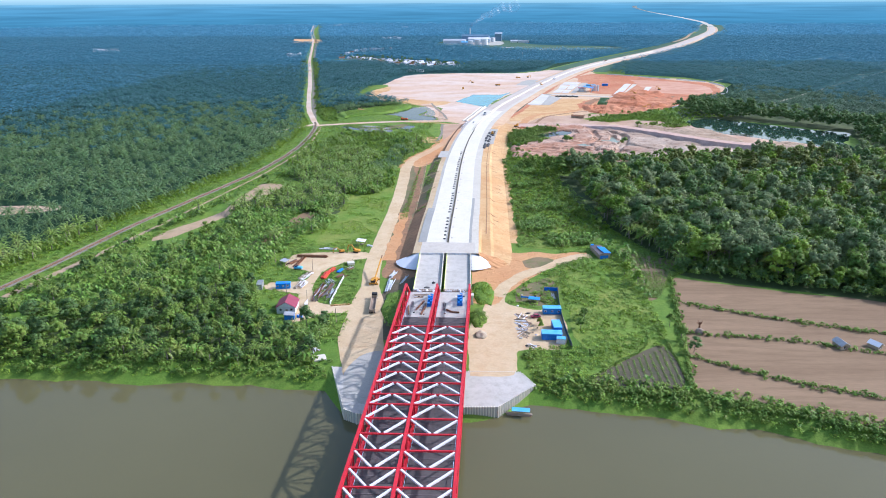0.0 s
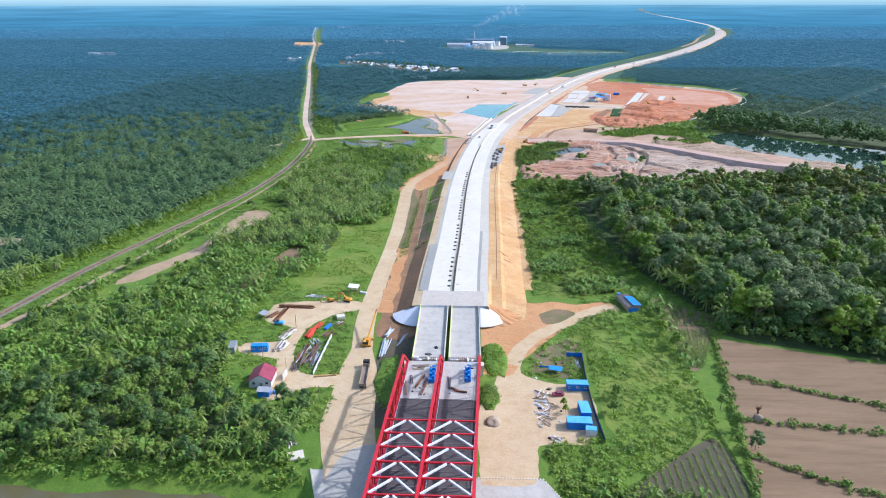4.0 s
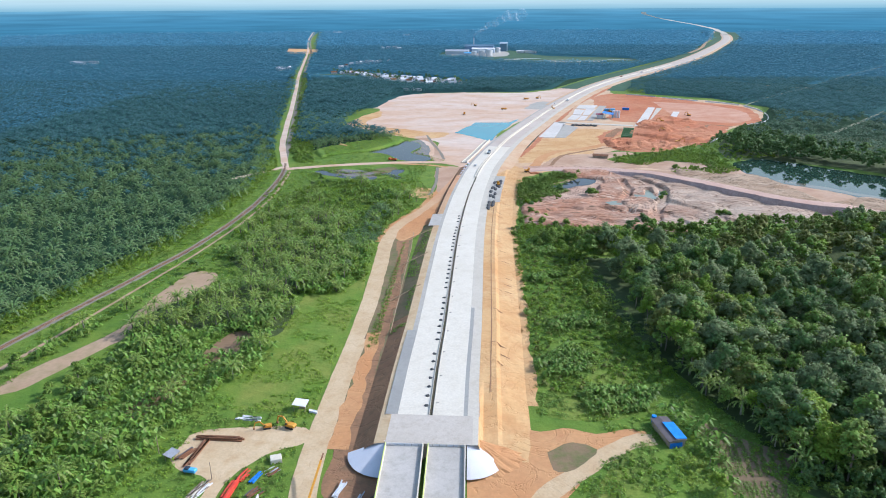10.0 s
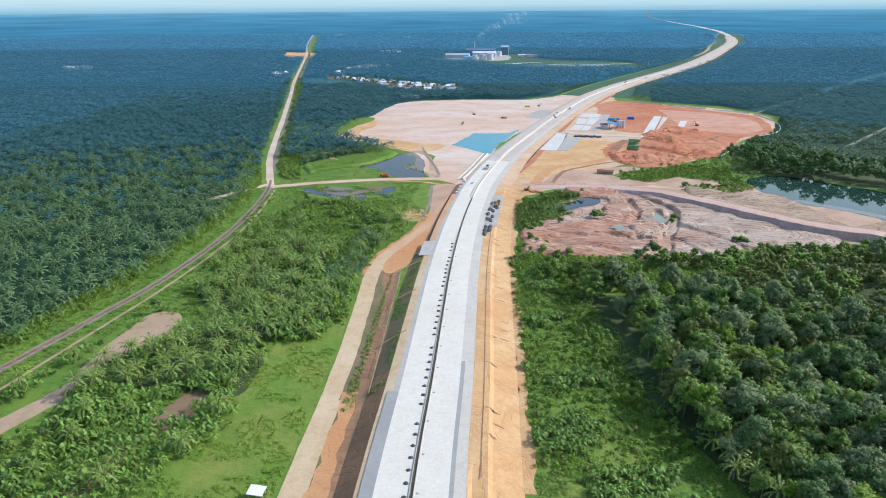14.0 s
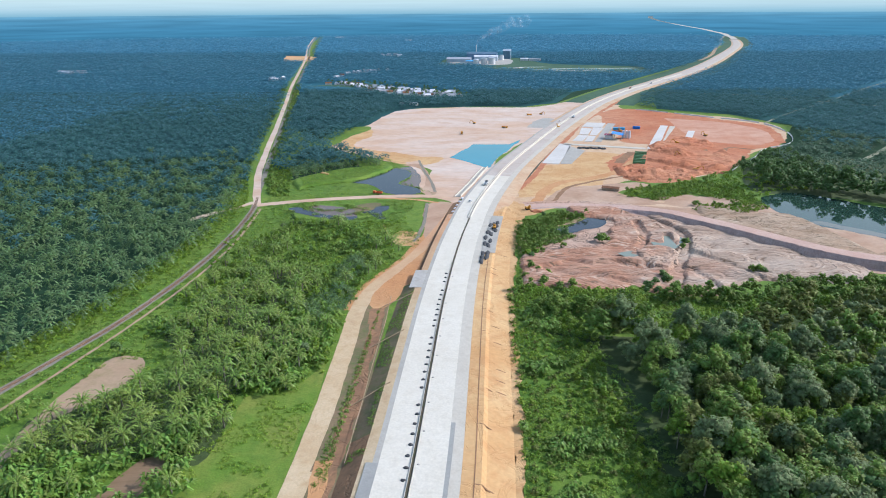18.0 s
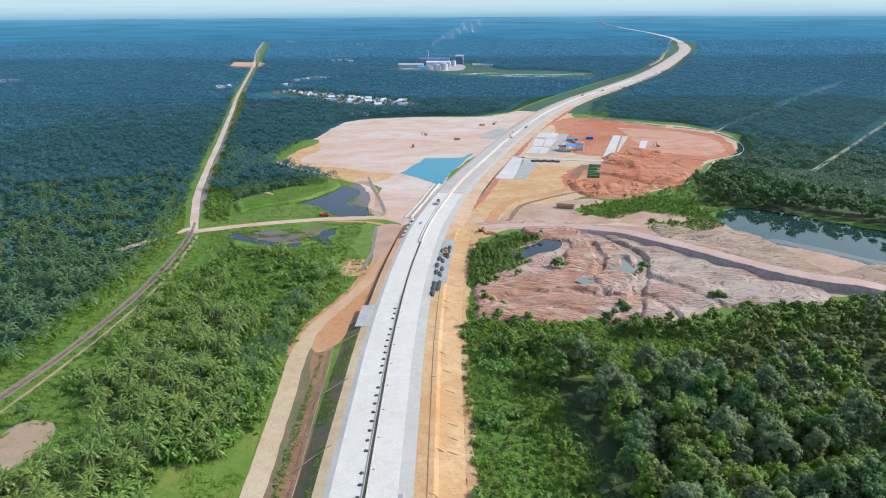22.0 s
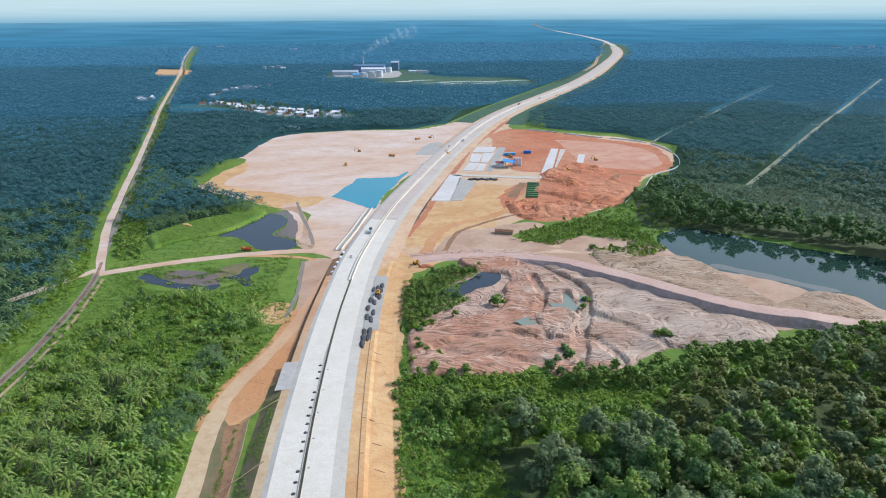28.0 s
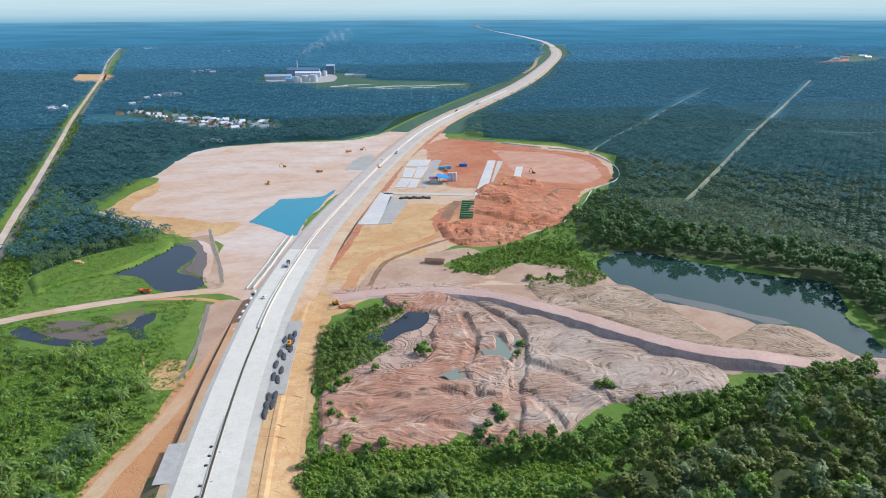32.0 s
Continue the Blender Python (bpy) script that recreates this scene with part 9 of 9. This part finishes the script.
smoke()

# ---- railway track ----
rc = spline(RAIL, 6)
rs = side(rc)
keep = (rc[:, 1] > 250) & (rc[:, 1] < 760)
for k, u in enumerate((-0.55, 0.55)):
    vs, fs = [], []
    for p, s in zip(rc[keep], rs[keep]):
        for du, z in ((-0.06, 0.12), (-0.06, 0.42), (0.06, 0.42), (0.06, 0.12)):
            vs.append((p[0] + s[0] * (u + du), p[1] + s[1] * (u + du), z))
    m4 = len(vs) // 4
    fs = [(i * 4 + j, i * 4 + j + 1, i * 4 + j + 5, i * 4 + j + 4) for i in range(m4 - 1) for j in range(3)]
    structure("rail" if not k else "rail.001", vs, fs, M["rust"], "steel running rail of the single track", "rail")
sl = spline([tuple(q) for q in rc[keep]], 0.9)
ss = side(sl)
sv = np.array([(-1.1, -0.12, 0.1), (1.1, -0.12, 0.1), (1.1, 0.12, 0.1), (-1.1, 0.12, 0.1), (-1.1, -0.12, 0.26), (1.1, -0.12, 0.26), (1.1, 0.12, 0.26), (-1.1, 0.12, 0.26)])
st = np.array([(4, 5, 6), (4, 6, 7), (0, 1, 5), (0, 5, 4), (2, 3, 7), (2, 7, 6)])
V = np.concatenate([np.stack([p[0] + s[0] * sv[:, 0] - s[1] * sv[:, 1], p[1] + s[1] * sv[:, 0] + s[0] * sv[:, 1], sv[:, 2]], 1) for p, s in zip(sl, ss)])
T = np.concatenate([st + i * 8 for i in range(len(sl))])
tagged(new("sleepers", big_mesh("sleepers", V, T, M["wood"])), "weathered sleepers of the railway track", "sleeper", kind="stuff")


# ---- fields ----
TOPROW, LOWROW = spline([(93, 357), (99, 350), (107, 343), (119, 335)], 0.5), spline([(91.8, 291), (94, 290.5), (96, 290), (98, 292)], 0.1)
for i in range(11):
    a, b = TOPROW[int(i / 10 * (len(TOPROW) - 1))], LOWROW[int(i / 10 * (len(LOWROW) - 1))]
    c = spline([tuple(a), ((a[0] + b[0]) / 2 + 1.5 - 0.22 * i, (a[1] + b[1]) / 2), tuple(b)], 0.7)
    c = c[np.abs(c[:, 1] - 324) > 1.2]
    tiled("crop_row" if not i else "crop_row.%03d" % i, TUFTS, c, 0.85, M["leaf"], "low green crop row on brown soil", "crop", 700 + i)
for i in range(15):
    u = i / 14
    c = spline([(53 + 33 * u, 217.2 - 1.5 * u), (53.2 + 34 * u, 220 + 23.5 * u)], 0.55)
    tiled("vegetable_row" if not i else "vegetable_row.%03d" % i, TUFTS, c, 0.62, M["leaf"], "dark green vegetable row on dark soil", "crop", 720 + i)
c = np.concatenate([spline([(52, 218), (66, 231), (79, 243), (84, 258)], 0.8), spline([(88, 213), (89, 230), (89, 245), (88, 258)], 0.8), spline([(52, 215.5), (70, 214), (88, 212.5)], 0.9)])
tiled("hedge.020", SHRUBS, c, 0.5, M["leaf"], "clipped green hedge round the vegetable plot", "hedge", 745)
# weedy river banks and rank growth beside the camp
q = np.random.RandomState(760)
w = np.array([(x, np.interp(x, *BANK) + o) for x in np.arange(-330, 260, 1.5) for o in (1.5, 4, 7, 10, 13) if not -44 < x < 36])
w = np.column_stack([w + q.uniform(-1.2, 1.2, w.shape), np.tile([-2.2, -1.2, -0.4, 0, 0], len(w) // 5)])
tiled("bank_weeds", TUFTS, w[::2], 1.5, M["lime"], "bright rank weeds on the river bank", "grass", 761)
tiled("bank_weeds.001", SHRUBS, w[1::3], 0.8, M["leaf"], "green scrub on the river bank", "scrub", 762)
tiled("bank_weeds.002", BANANAS, w[1::17], 0.9, M["banana"], "banana plants on the river bank", "banana plant", 763)
w = spread([(35, 219), (31, 240), (44, 244), (56, 244), (60, 236), (50, 219), (52, 214), (40, 214)], 1.5, 764, 0.9)
tiled("camp_weeds", TUFTS, w[::2], 1.3, M["lime"], "rank grass beside the camp", "grass", 765)
tiled("camp_weeds.001", TUFTS, w[1::3], 1.4, M["leaf"], "darker weeds beside the camp", "grass", 766)
tiled("camp_weeds.002", SHRUBS, w[2::9], 0.8, M["leaf"], "bushes beside the camp", "scrub", 767)
# thicket between railway and river trees
w = spread([(-202, 258), (-184, 330), (-174, 376), (-162, 410), (-152, 446), (-142, 484), (-126, 500), (-116, 450), (-113, 384), (-120, 352), (-124, 302), (-142, 292), (-176, 264)], 4.6, 768, 0.8, avoid=[SANDSTRIP, (spline([(-160, 362), (-148, 398), (-140, 432), (-131, 470), (-124, 486)], 4), 12.0), (RAILL, 12.0)])
n3 = np.array([noise.noise(Vector((x * 0.06, y * 0.06, 11.0))) for x, y in w])
tiled("thicket.010", TREES_FULL, w[(n3 > 0.05)][::3], 0.55, M["leaf"], "young trees between railway and river", "forest", 769)
tiled("thicket.011", TREES_FULL, w[(n3 < -0.12)][::3], 0.5, M["leaf_dark"], "dark young trees between railway and river", "forest", 770)
tiled("thicket.012", BANANAS, w[(n3 <= 0.05)], 1.3, M["banana"], "banana plants between railway and river", "banana plant", 771)
tiled("thicket.013", SHRUBS, w[::2] + 2.0, 1.1, M["leaf"], "scrub between railway and river", "scrub", 772)
copies(PALMS_NEAR, w[5::23], 0.85, "palms between railway and river", 773)
dead = thing("bare_tree", "dead leafless tree stump in the ploughed field", "tree", 104.5, 257, 0)
part("trunk", trunk_mesh(np.random.RandomState(5), 4.5, 0.5, 5), M["rust"], dead)
heap("thatch", 104.5, 256.5, 0, 1.8, 1.8, 2.2, "wood", "brown dry brush around the dead tree", "brush", seed=730)
house(155, 246, 10, 3.5, 5, 2.0, "greyroof", "tiny field hut with a zinc roof", "wood", name="field_hut", windows=1)
house(168, 246, 30, 3.0, 4, 1.8, "whitepaint", "tiny field hut with a pale roof", "wood", name="field_hut", windows=1)
